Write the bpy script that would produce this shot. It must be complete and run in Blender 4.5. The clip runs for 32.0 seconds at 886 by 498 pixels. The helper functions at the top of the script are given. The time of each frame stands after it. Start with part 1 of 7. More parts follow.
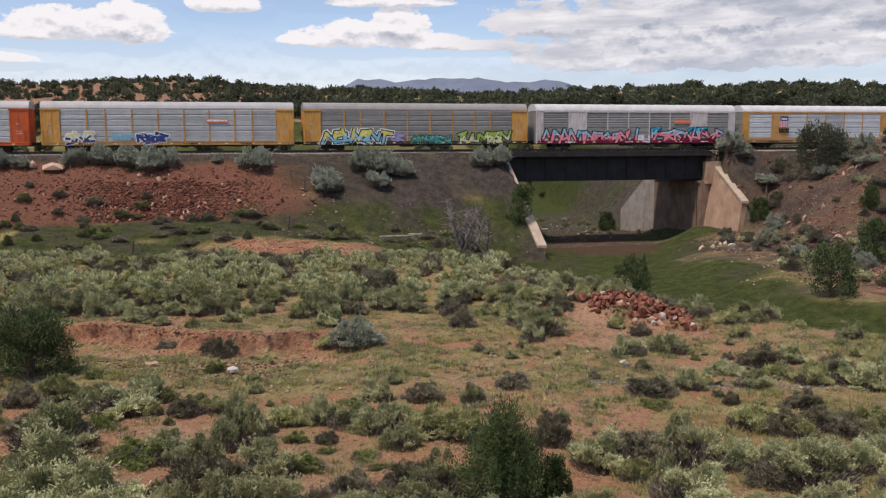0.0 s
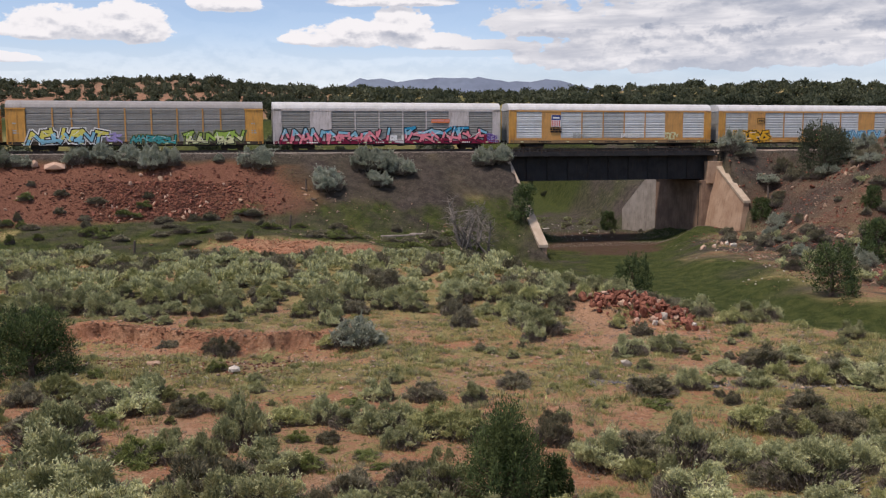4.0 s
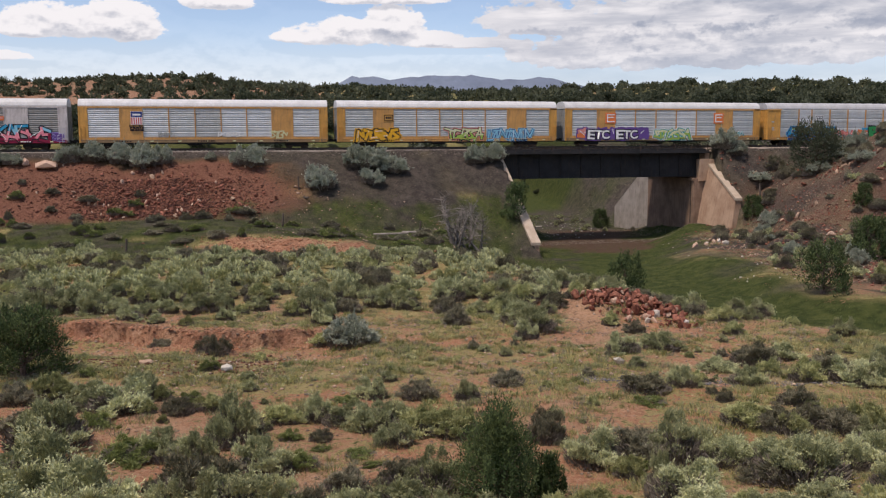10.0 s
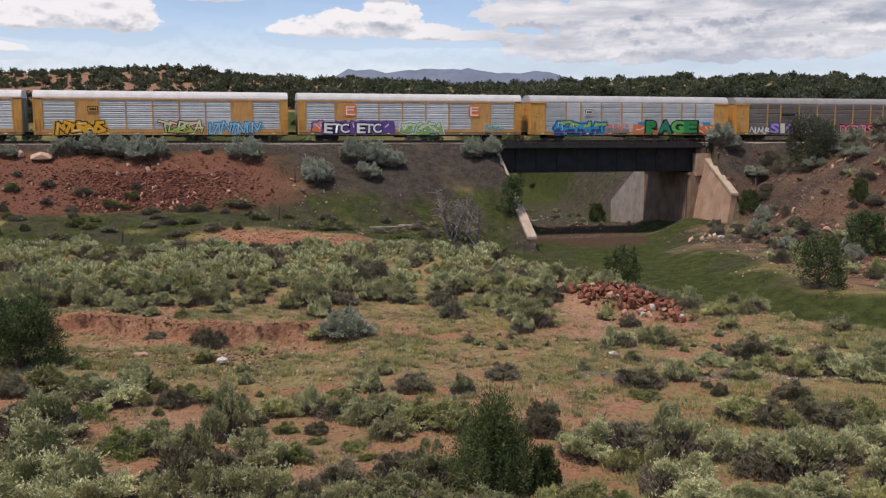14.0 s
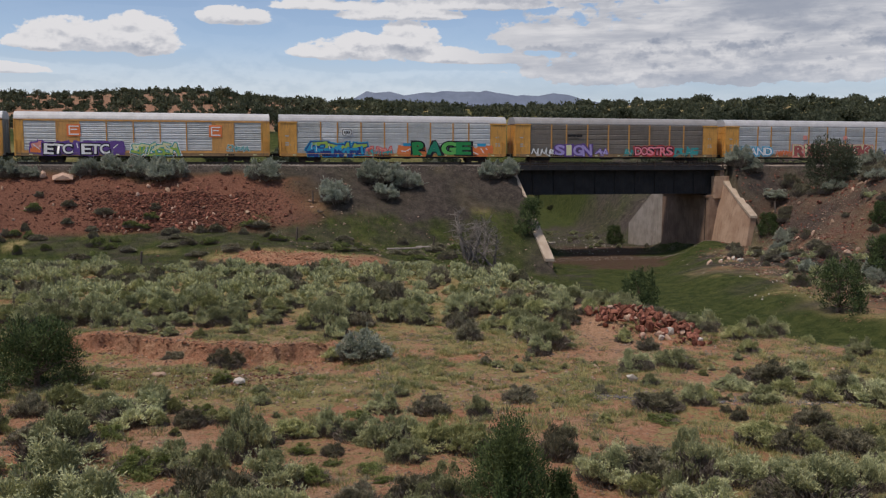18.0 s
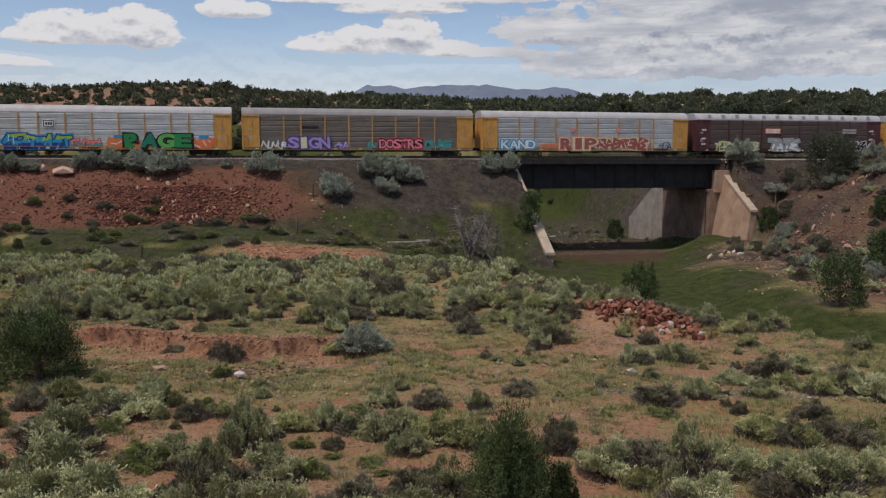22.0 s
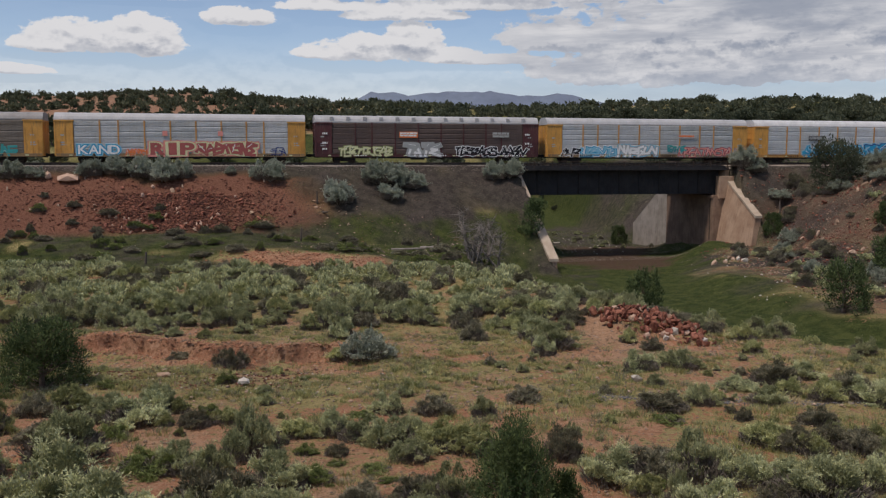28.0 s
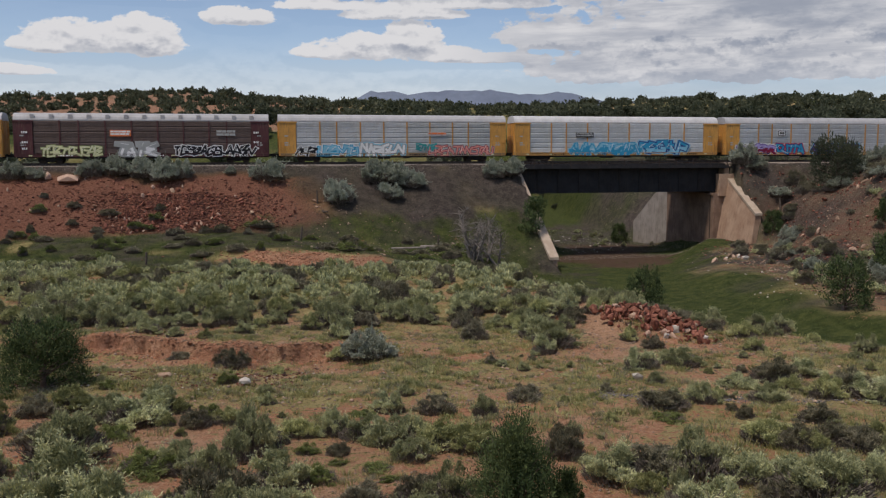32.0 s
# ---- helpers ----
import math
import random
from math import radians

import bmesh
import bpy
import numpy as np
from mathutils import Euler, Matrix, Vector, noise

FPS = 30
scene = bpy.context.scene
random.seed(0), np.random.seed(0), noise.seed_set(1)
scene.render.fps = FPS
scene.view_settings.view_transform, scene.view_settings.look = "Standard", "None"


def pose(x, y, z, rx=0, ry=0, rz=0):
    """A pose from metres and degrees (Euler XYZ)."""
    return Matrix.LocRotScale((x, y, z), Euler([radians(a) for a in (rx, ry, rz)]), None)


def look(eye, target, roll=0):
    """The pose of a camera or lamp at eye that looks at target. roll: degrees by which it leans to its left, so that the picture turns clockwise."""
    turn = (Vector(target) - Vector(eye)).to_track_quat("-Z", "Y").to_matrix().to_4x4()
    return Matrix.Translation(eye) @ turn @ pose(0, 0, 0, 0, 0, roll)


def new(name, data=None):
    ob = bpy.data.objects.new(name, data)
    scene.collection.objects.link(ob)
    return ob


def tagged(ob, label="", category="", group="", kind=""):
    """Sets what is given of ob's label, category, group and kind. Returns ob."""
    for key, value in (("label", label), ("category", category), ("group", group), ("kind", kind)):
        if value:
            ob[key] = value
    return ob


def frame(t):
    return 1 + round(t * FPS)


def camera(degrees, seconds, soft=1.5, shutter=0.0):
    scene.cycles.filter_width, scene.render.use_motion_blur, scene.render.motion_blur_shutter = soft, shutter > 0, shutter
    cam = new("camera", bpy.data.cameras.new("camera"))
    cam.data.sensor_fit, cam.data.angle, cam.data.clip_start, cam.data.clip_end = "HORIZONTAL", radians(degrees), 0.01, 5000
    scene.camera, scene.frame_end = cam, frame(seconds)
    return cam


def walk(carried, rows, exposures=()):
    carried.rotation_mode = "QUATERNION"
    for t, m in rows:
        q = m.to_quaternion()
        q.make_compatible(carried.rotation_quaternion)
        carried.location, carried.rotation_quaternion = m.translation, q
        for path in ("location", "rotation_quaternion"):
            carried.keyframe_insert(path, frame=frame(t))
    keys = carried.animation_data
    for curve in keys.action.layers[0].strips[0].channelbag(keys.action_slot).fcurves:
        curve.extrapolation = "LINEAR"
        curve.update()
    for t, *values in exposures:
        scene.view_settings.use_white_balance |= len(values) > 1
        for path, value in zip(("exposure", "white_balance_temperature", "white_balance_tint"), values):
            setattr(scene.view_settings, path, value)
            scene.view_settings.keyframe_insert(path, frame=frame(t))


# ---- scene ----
EYE = (0, 0, 12.0)


def aim(yaw, pitch, roll):
    """The camera stands still at EYE and only turns, in degrees."""
    return pose(*EYE, 90 + pitch, 0, yaw) @ pose(0, 0, 0, 0, 0, -roll)


cam = camera(52.2, 32.0, soft=1.25)
walk(cam, [
    (0, aim(-0.00, -6.67, 0.23)), (0.5, aim(-0.08, -6.66, 0.32)), (1, aim(-0.17, -6.66, 0.41)),
    (1.5, aim(-0.16, -6.59, 0.45)), (2, aim(-0.05, -6.46, 0.41)), (2.5, aim(-0.05, -6.48, 0.35)),
    (3, aim(-0.08, -6.51, 0.39)), (3.5, aim(0.11, -6.64, 0.23)), (5.5, aim(-0.03, -6.74, 0.20)),
    (6, aim(0.03, -6.49, 0.31)), (6.5, aim(0.06, -6.49, 0.37)), (7, aim(-0.07, -6.66, 0.49)),
    (7.5, aim(-0.09, -6.75, 0.41)), (8, aim(-0.19, -6.77, 0.22)), (8.5, aim(-0.40, -6.75, 0.28)),
    (9, aim(-0.15, -6.65, 0.24)), (9.5, aim(-0.42, -6.67, 0.37)), (10, aim(-0.37, -6.83, 0.25)),
    (10.5, aim(-0.37, -7.11, 0.01)), (11, aim(-0.58, -7.35, -0.16)), (11.5, aim(-0.70, -7.43, -0.10)),
    (12, aim(-0.80, -7.36, 0.02)), (12.5, aim(-0.81, -7.25, 0.13)), (13, aim(-0.71, -7.22, 0.12)),
    (13.5, aim(-0.67, -7.26, 0.11)), (14, aim(-0.62, -7.24, 0.00)), (14.5, aim(-0.56, -7.00, -0.08)),
    (16.5, aim(0.26, -6.18, 0.04)), (17, aim(0.18, -6.42, 0.06)), (17.5, aim(0.29, -6.17, -0.11)),
    (18, aim(0.48, -5.87, -0.14)), (18.5, aim(0.32, -5.76, -0.02)), (19, aim(0.37, -5.88, -0.02)),
    (19.5, aim(0.44, -6.07, -0.12)), (20, aim(0.48, -6.16, -0.34)), (20.5, aim(0.49, -6.10, -0.43)),
    (21, aim(0.50, -6.01, -0.46)), (21.5, aim(0.46, -6.03, -0.33)), (22, aim(0.50, -6.26, -0.19)),
    (22.5, aim(0.63, -6.02, -0.03)), (23, aim(0.86, -5.88, -0.15)), (23.5, aim(0.51, -5.73, -0.27)),
    (24, aim(0.83, -5.54, -0.41)), (24.5, aim(0.92, -5.51, -0.29)), (25, aim(0.86, -5.74, -0.26)),
    (25.5, aim(0.81, -5.85, -0.07)), (27.5, aim(0.65, -5.99, -0.01)), (28, aim(0.75, -5.85, -0.08)),
    (28.5, aim(0.97, -5.69, -0.23)), (29, aim(0.76, -5.61, -0.17)), (29.5, aim(0.68, -5.63, -0.07)),
    (30, aim(0.81, -5.77, -0.16)), (30.5, aim(0.78, -5.97, -0.27)), (31, aim(0.71, -6.06, -0.25)),
    (31.5, aim(0.71, -5.98, -0.13)), (32, aim(0.77, -5.92, 0.18)),
], exposures=[(0, -0.10, 6500, 16), (12, -0.12, 6500, 16), (14.5, -0.16, 6480, 16), (17, -0.36, 6400, 14), (19, -0.47, 6380, 13), (32, -0.50, 6380, 13)])

# ---------------------------------------------------------------- world, sun
SUN_UP, SUN_ROUND = radians(64), radians(226)


def wire(nt, a, b):
    nt.links.new(a, b)


def nmath(nt, op, a, b=None, c=None, clamp=False):
    n = nt.nodes.new("ShaderNodeMath")
    n.operation, n.use_clamp = op, clamp
    for i, v in enumerate((a, b, c)):
        if v is None:
            continue
        if isinstance(v, (int, float)):
            n.inputs[i].default_value = v
        else:
            wire(nt, v, n.inputs[i])
    return n.outputs[0]


def nrange(nt, v, a, b, c=0.0, d=1.0, smooth=True):
    n = nt.nodes.new("ShaderNodeMapRange")
    n.interpolation_type = "SMOOTHSTEP" if smooth else "LINEAR"
    wire(nt, v, n.inputs["Value"])
    for k, x in zip(("From Min", "From Max", "To Min", "To Max"), (a, b, c, d)):
        n.inputs[k].default_value = x
    return n.outputs["Result"]


def nmix(nt, f, a, b, mode="MIX"):
    n = nt.nodes.new("ShaderNodeMix")
    n.data_type, n.blend_type = "RGBA", mode
    for i, v in ((0, f), (6, a), (7, b)):
        if isinstance(v, (int, float)):
            n.inputs[i].default_value = v
        elif isinstance(v, tuple):
            n.inputs[i].default_value = (*v[:3], 1)
        else:
            wire(nt, v, n.inputs[i])
    return n.outputs[2]


def nnoise(nt, vec, scale, detail=4.0, rough=0.55, out="Fac"):
    n = nt.nodes.new("ShaderNodeTexNoise")
    n.inputs["Scale"].default_value, n.inputs["Detail"].default_value, n.inputs["Roughness"].default_value = scale, detail, rough
    if vec is not None:
        wire(nt, vec, n.inputs["Vector"])
    return n.outputs[out]


def ncombine(nt, x, y, z):
    n = nt.nodes.new("ShaderNodeCombineXYZ")
    for i, v in enumerate((x, y, z)):
        if isinstance(v, (int, float)):
            n.inputs[i].default_value = v
        else:
            wire(nt, v, n.inputs[i])
    return n.outputs[0]


def make_world():
    """Blue sky with a deck of fair-weather clouds: white heads, grey flat bases."""
    world = bpy.data.worlds.new("sky")
    scene.world, world.use_nodes = world, True
    nt = world.node_tree
    nt.nodes.clear()
    out, sky = nt.nodes.new("ShaderNodeOutputWorld"), nt.nodes.new("ShaderNodeTexSky")
    sky.sky_type, sky.sun_disc, sky.sun_elevation, sky.sun_rotation = "NISHITA", False, SUN_UP, SUN_ROUND
    sky.altitude, sky.dust_density, sky.ozone_density = 1800, 0.6, 1.0
    blue = nt.nodes.new("ShaderNodeBackground")
    blue.inputs[1].default_value = 0.15
    wire(nt, nmix(nt, 1.0, sky.outputs[0], (1.0, 0.98, 0.97), "MULTIPLY"), blue.inputs[0])
    tc, sep = nt.nodes.new("ShaderNodeTexCoord"), nt.nodes.new("ShaderNodeSeparateXYZ")
    wire(nt, tc.outputs["Generated"], sep.inputs[0])
    dx, dy, dz = sep.outputs
    side = nmath(nt, "ARCTAN2", dx, dy)
    up = nmath(nt, "ARCSINE", dz)

    def density(lift):
        v = nmath(nt, "ADD", up, lift)
        warp = nnoise(nt, ncombine(nt, nmath(nt, "MULTIPLY", side, 16.0), nmath(nt, "MULTIPLY", v, 30.0), 1.3), 1.0, 4.0, 0.6)
        fine = nnoise(nt, ncombine(nt, nmath(nt, "MULTIPLY", side, 44.0), nmath(nt, "MULTIPLY", v, 70.0), 3.7), 1.0, 8.0, 0.58)
        big = nnoise(nt, ncombine(nt, nmath(nt, "MULTIPLY", side, 2.6), nmath(nt, "MULTIPLY", v, 9.0), 9.1), 1.0, 3.0, 0.5)
        m = nrange(nt, up, 0.16, 0.26, -0.9, 0.0)
        # heaps of cloud, round above and flat below: bearing, height, half width, half height
        for a, b, w, h in ((-0.375, 0.115, 0.080, 0.024), (-0.325, 0.118, 0.046, 0.032), (-0.415, 0.109, 0.045, 0.013), (-0.235, 0.143, 0.045, 0.015), (-0.135, 0.158, 0.070, 0.009), (-0.47, 0.084, 0.06, 0.008),
                           (-0.105, 0.112, 0.066, 0.024), (-0.05, 0.118, 0.042, 0.034), (-0.148, 0.109, 0.032, 0.010), (-0.01, 0.106, 0.050, 0.013), (0.05, 0.103, 0.07, 0.009), (0.02, 0.160, 0.12, 0.010),
                           (0.12, 0.122, 0.085, 0.024), (0.225, 0.130, 0.075, 0.026), (0.235, 0.100, 0.080, 0.015), (0.36, 0.132, 0.110, 0.024), (0.42, 0.104, 0.140, 0.018), (0.36, 0.120, 0.330, 0.060), (0.30, 0.090, 0.280, 0.034), (-0.06, 0.150, 0.085, 0.012), (0.10, 0.172, 0.30, 0.022), (-0.33, 0.162, 0.07, 0.006)):
            ex = nmath(nt, "DIVIDE", nmath(nt, "SUBTRACT", side, a), w)
            ey = nmath(nt, "DIVIDE", nmath(nt, "SUBTRACT", v, b), h)
            ey = nmath(nt, "MAXIMUM", ey, nmath(nt, "MULTIPLY", ey, -1.9))
            r2 = nmath(nt, "ADD", nmath(nt, "MULTIPLY", ex, ex), nmath(nt, "MULTIPLY", ey, ey))
            m = nmath(nt, "MAXIMUM", m, nmath(nt, "SUBTRACT", 1.0, r2))
        d = nmath(nt, "ADD", nmath(nt, "MULTIPLY", nmath(nt, "SUBTRACT", warp, 0.5), 1.1), nmath(nt, "MULTIPLY", nmath(nt, "SUBTRACT", fine, 0.5), 1.3))
        d = nmath(nt, "MULTIPLY_ADD", m, 0.8, d)
        return nmath(nt, "MULTIPLY_ADD", nmath(nt, "SUBTRACT", big, 0.48), nrange(nt, up, 0.16, 0.30, 0.0, 2.4), d)

    here, above = density(0.0), density(0.007)
    cover = nmath(nt, "MAXIMUM", nrange(nt, here, 0.10, 0.28), nrange(nt, up, 0.05, 0.13, 0.62, 0.08))
    shade = nrange(nt, nmath(nt, "SUBTRACT", above, here), -0.20, 0.42)
    thick = nrange(nt, here, 0.2, 0.9)
    dark = nmath(nt, "MULTIPLY", shade, nmath(nt, "MULTIPLY_ADD", thick, 0.55, 0.45))
    veil = nnoise(nt, ncombine(nt, nmath(nt, "MULTIPLY", side, 3.0), nmath(nt, "MULTIPLY", up, 30.0), 5.5), 1.0, 5.0, 0.6)
    dark = nmath(nt, "MAXIMUM", dark, nmath(nt, "MULTIPLY", nrange(nt, veil, 0.42, 0.62), nrange(nt, side, -0.05, 0.2, 0.0, 0.62)))
    layer = nnoise(nt, ncombine(nt, nmath(nt, "MULTIPLY", side, 7.0), nmath(nt, "MULTIPLY", up, 26.0), 8.2), 1.0, 6.0, 0.6)
    layer = nmath(nt, "MULTIPLY", nrange(nt, side, -0.02, 0.16, 0.0, 0.85), nrange(nt, layer, 0.34, 0.66))
    dark = nmath(nt, "SUBTRACT", nmath(nt, "ADD", dark, layer), nmath(nt, "MULTIPLY", dark, layer))
    tone = nmix(nt, dark, (0.98, 0.975, 0.965), (0.37, 0.42, 0.51))
    tone = nmix(nt, nrange(nt, up, 0.05, 0.11, 0.40, 0.0), tone, (0.76, 0.82, 0.89))
    white = nt.nodes.new("ShaderNodeBackground")
    white.inputs[1].default_value = 1.0
    wire(nt, tone, white.inputs[0])
    mix = nt.nodes.new("ShaderNodeMixShader")
    wire(nt, cover, mix.inputs[0])
    wire(nt, blue.outputs[0], mix.inputs[1])
    wire(nt, white.outputs[0], mix.inputs[2])
    wire(nt, mix.outputs[0], out.inputs[0])


make_world()
lamp = bpy.data.lights.new("sun", "SUN")
lamp.energy, lamp.angle, lamp.color = 3.9, radians(7), (1.0, 0.885, 0.75)
sun = new("sun", lamp)
sun.matrix_world = look((60 * math.cos(SUN_UP) * math.sin(SUN_ROUND), 60 * math.cos(SUN_UP) * math.cos(SUN_ROUND), 60 * math.sin(SUN_UP)), (0, 0, 0))


# ---------------------------------------------------------------- materials
def coat(name, one, two, scale=2.0, rough=0.85, bump=0.25, metal=0.0, vary=0.0, island=0.0, grain=30.0, dirt=None, where="Object"):
    """A procedural surface: two tones in patches, fine grain and relief, some change from piece to piece, streaks of dirt."""
    m = bpy.data.materials.new(name)
    m.use_nodes = True
    nt = m.node_tree
    b = nt.nodes["Principled BSDF"]
    tc = nt.nodes.new("ShaderNodeTexCoord").outputs[where]
    col = nmix(nt, nrange(nt, nnoise(nt, tc, scale, 5), 0.35, 0.65), one, two)
    fine = nnoise(nt, tc, grain, 3, 0.7)
    col = nmix(nt, 1.0, col, nmix(nt, fine, (0.72, 0.72, 0.72), (1.22, 1.22, 1.22)), "MULTIPLY")
    if dirt:
        mp = nt.nodes.new("ShaderNodeMapping")
        mp.inputs["Scale"].default_value = (2.2, 2.2, 0.35)
        wire(nt, tc, mp.inputs["Vector"])
        col = nmix(nt, nrange(nt, nnoise(nt, mp.outputs[0], 1.7, 6, 0.65), 0.48, 0.78, 0, 0.75), col, dirt)
    if vary:
        r = nt.nodes.new("ShaderNodeObjectInfo").outputs["Random"]
        k = nrange(nt, r, 0, 1, 1 - vary, 1 + vary, False)
        col = nmix(nt, 1.0, col, ncombine(nt, k, k, nmath(nt, "POWER", k, 1.15)), "MULTIPLY")
    if island:
        r = nt.nodes.new("ShaderNodeNewGeometry").outputs["Random Per Island"]
        k = nrange(nt, r, 0, 1, 1 - island, 1 + island, False)
        col = nmix(nt, 1.0, col, ncombine(nt, nmath(nt, "POWER", k, 1.2), k, nmath(nt, "POWER", k, 0.8)), "MULTIPLY")
    wire(nt, col, b.inputs["Base Color"])
    b.inputs["Roughness"].default_value, b.inputs["Metallic"].default_value = rough, metal
    b.inputs["Specular IOR Level"].default_value = 0.25
    if bump:
        bp = nt.nodes.new("ShaderNodeBump")
        bp.inputs["Strength"].default_value, bp.inputs["Distance"].default_value = bump, 0.03
        wire(nt, fine, bp.inputs["Height"])
        wire(nt, bp.outputs[0], b.inputs["Normal"])
    return m


def leaf(name, one, two, vary=0.3, island=0.36, thin=0.08, scale=1.2):
    """Foliage: a matt leaf that also lets some light through."""
    m = coat(name, one, two, scale, 0.85, 0, vary=vary, island=island, grain=8)
    nt = m.node_tree
    b, out = nt.nodes["Principled BSDF"], nt.nodes["Material Output"]
    col = b.inputs["Base Color"].links[0].from_socket
    tr, mix = nt.nodes.new("ShaderNodeBsdfTranslucent"), nt.nodes.new("ShaderNodeMixShader")
    mix.inputs[0].default_value = thin
    wire(nt, nmix(nt, 1.0, col, (1.0, 1.05, 0.8), "MULTIPLY"), tr.inputs[0])
    wire(nt, b.outputs[0], mix.inputs[1]), wire(nt, tr.outputs[0], mix.inputs[2]), wire(nt, mix.outputs[0], out.inputs[0])
    return m


def ground_coat():
    """Red desert soil with grass, gravel on the railway bank, red spoil and mud, by the zones laid down with the terrain."""
    m = bpy.data.materials.new("desert_ground")
    m.use_nodes = True
    nt = m.node_tree
    b = nt.nodes["Principled BSDF"]
    pos = nt.nodes.new("ShaderNodeNewGeometry").outputs["Position"]
    zone, sep = nt.nodes.new("ShaderNodeAttribute"), nt.nodes.new("ShaderNodeSeparateColor")
    zone.attribute_name = "zone"
    wire(nt, zone.outputs["Color"], sep.inputs[0])
    grass, gravel, spoil = sep.outputs
    mud = zone.outputs["Alpha"]
    n1, n2, n3, n4 = nnoise(nt, pos, 0.22, 5), nnoise(nt, pos, 1.1, 8, 0.68), nnoise(nt, pos, 5.0, 6, 0.75), nnoise(nt, pos, 30.0, 3, 0.75)
    soil = nmix(nt, nrange(nt, n1, 0.38, 0.62), (0.433, 0.201, 0.112), (0.413, 0.250, 0.149))
    soil = nmix(nt, nrange(nt, n3, 0.42, 0.68), soil, (0.551, 0.342, 0.222))
    soil = nmix(nt, nrange(nt, n2, 0.54, 0.66, 0, 0.75), soil, (0.187, 0.123, 0.082))
    soil = nmix(nt, nrange(nt, n3, 0.46, 0.36, 0, 0.7), soil, (0.227, 0.137, 0.082))
    turf = nmix(nt, nrange(nt, n2, 0.35, 0.65), (0.265, 0.232, 0.088), (0.400, 0.322, 0.150))
    turf = nmix(nt, nrange(nt, n3, 0.52, 0.66), turf, (0.090, 0.092, 0.034))
    lush = nmix(nt, nrange(nt, n2, 0.35, 0.65), (0.036, 0.052, 0.015), (0.086, 0.100, 0.031))
    turf = nmix(nt, nrange(nt, grass, 0.68, 0.88), turf, lush)
    k = nmath(nt, "ADD", grass, nmath(nt, "MULTIPLY", nmath(nt, "SUBTRACT", nmath(nt, "ADD", nmath(nt, "MULTIPLY", n2, 0.45), nmath(nt, "MULTIPLY", n3, 0.55)), 0.5), 3.2))
    col = nmix(nt, nrange(nt, k, 0.44, 0.60), soil, turf)
    stone = nmix(nt, nrange(nt, nmath(nt, "MULTIPLY_ADD", n2, 0.5, nmath(nt, "MULTIPLY", n3, 0.5)), 0.40, 0.62), (0.050, 0.041, 0.036), (0.112, 0.092, 0.079))
    col = nmix(nt, gravel, col, stone)
    red = nmix(nt, nrange(nt, n3, 0.35, 0.65), (0.150, 0.070, 0.046), (0.255, 0.120, 0.080))
    col = nmix(nt, spoil, col, red)
    col = nmix(nt, mud, col, nmix(nt, n2, (0.075, 0.046, 0.034), (0.135, 0.082, 0.058)))
    col = nmix(nt, 1.0, col, nmix(nt, nrange(nt, n4, 0.25, 0.75, 0, 1, False), (0.55, 0.55, 0.55), (1.36, 1.36, 1.36)), "MULTIPLY")
    wire(nt, col, b.inputs["Base Color"])
    b.inputs["Roughness"].default_value = 0.95
    b.inputs["Specular IOR Level"].default_value = 0.1
    bp = nt.nodes.new("ShaderNodeBump")
    bp.inputs["Strength"].default_value, bp.inputs["Distance"].default_value = 0.8, 0.25
    wire(nt, nmath(nt, "ADD", n3, nmath(nt, "MULTIPLY", n4, 0.4)), bp.inputs["Height"])
    wire(nt, bp.outputs[0], b.inputs["Normal"])
    return m


M_GROUND = ground_coat()
M_SAGE = leaf("sage_leaf", (0.260, 0.278, 0.145), (0.520, 0.530, 0.300), scale=1.7)
M_YELLOW_BUSH = leaf("rabbitbrush_leaf", (0.275, 0.292, 0.125), (0.515, 0.512, 0.250), scale=1.7)
M_DARK_BUSH = leaf("greasewood_leaf", (0.150, 0.142, 0.092), (0.300, 0.278, 0.192), scale=1.7)
M_BLUE_BUSH = leaf("saltbush_leaf", (0.275, 0.305, 0.242), (0.395, 0.415, 0.335), 0.14, 0.3)
M_GREEN = leaf("grass_blade", (0.255, 0.255, 0.098), (0.380, 0.345, 0.150), 0.0, 0.35, scale=0.35)
M_WASH_GREEN = leaf("lush_grass_blade", (0.086, 0.106, 0.033), (0.150, 0.164, 0.056), 0.0, 0.35, scale=0.35)
M_JUNIPER = leaf("juniper_leaf", (0.052, 0.082, 0.030), (0.098, 0.130, 0.050), 0.15, 0.4)
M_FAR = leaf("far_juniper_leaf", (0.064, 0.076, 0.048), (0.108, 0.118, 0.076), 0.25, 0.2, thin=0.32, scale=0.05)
M_TWIG = coat("grey_twig", (0.20, 0.17, 0.145), (0.30, 0.265, 0.235), 4, 0.95, 0.2, vary=0.15)
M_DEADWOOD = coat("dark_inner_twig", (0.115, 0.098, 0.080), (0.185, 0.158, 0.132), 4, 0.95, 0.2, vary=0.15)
M_DRIFTWOOD = coat("grey_dead_branch", (0.150, 0.130, 0.116), (0.230, 0.205, 0.185), 4, 0.95, 0.2)
M_HERB = leaf("desert_herb_leaf", (0.215, 0.235, 0.110), (0.310, 0.310, 0.160), 0.0, 0.35, scale=0.6)
M_HERB_GREEN = leaf("green_herb_leaf", (0.130, 0.165, 0.050), (0.215, 0.240, 0.085), 0.2, 0.35, scale=0.6)
M_BARK = coat("juniper_bark", (0.12, 0.085, 0.065), (0.19, 0.14, 0.11), 5, 0.95, 0.5)
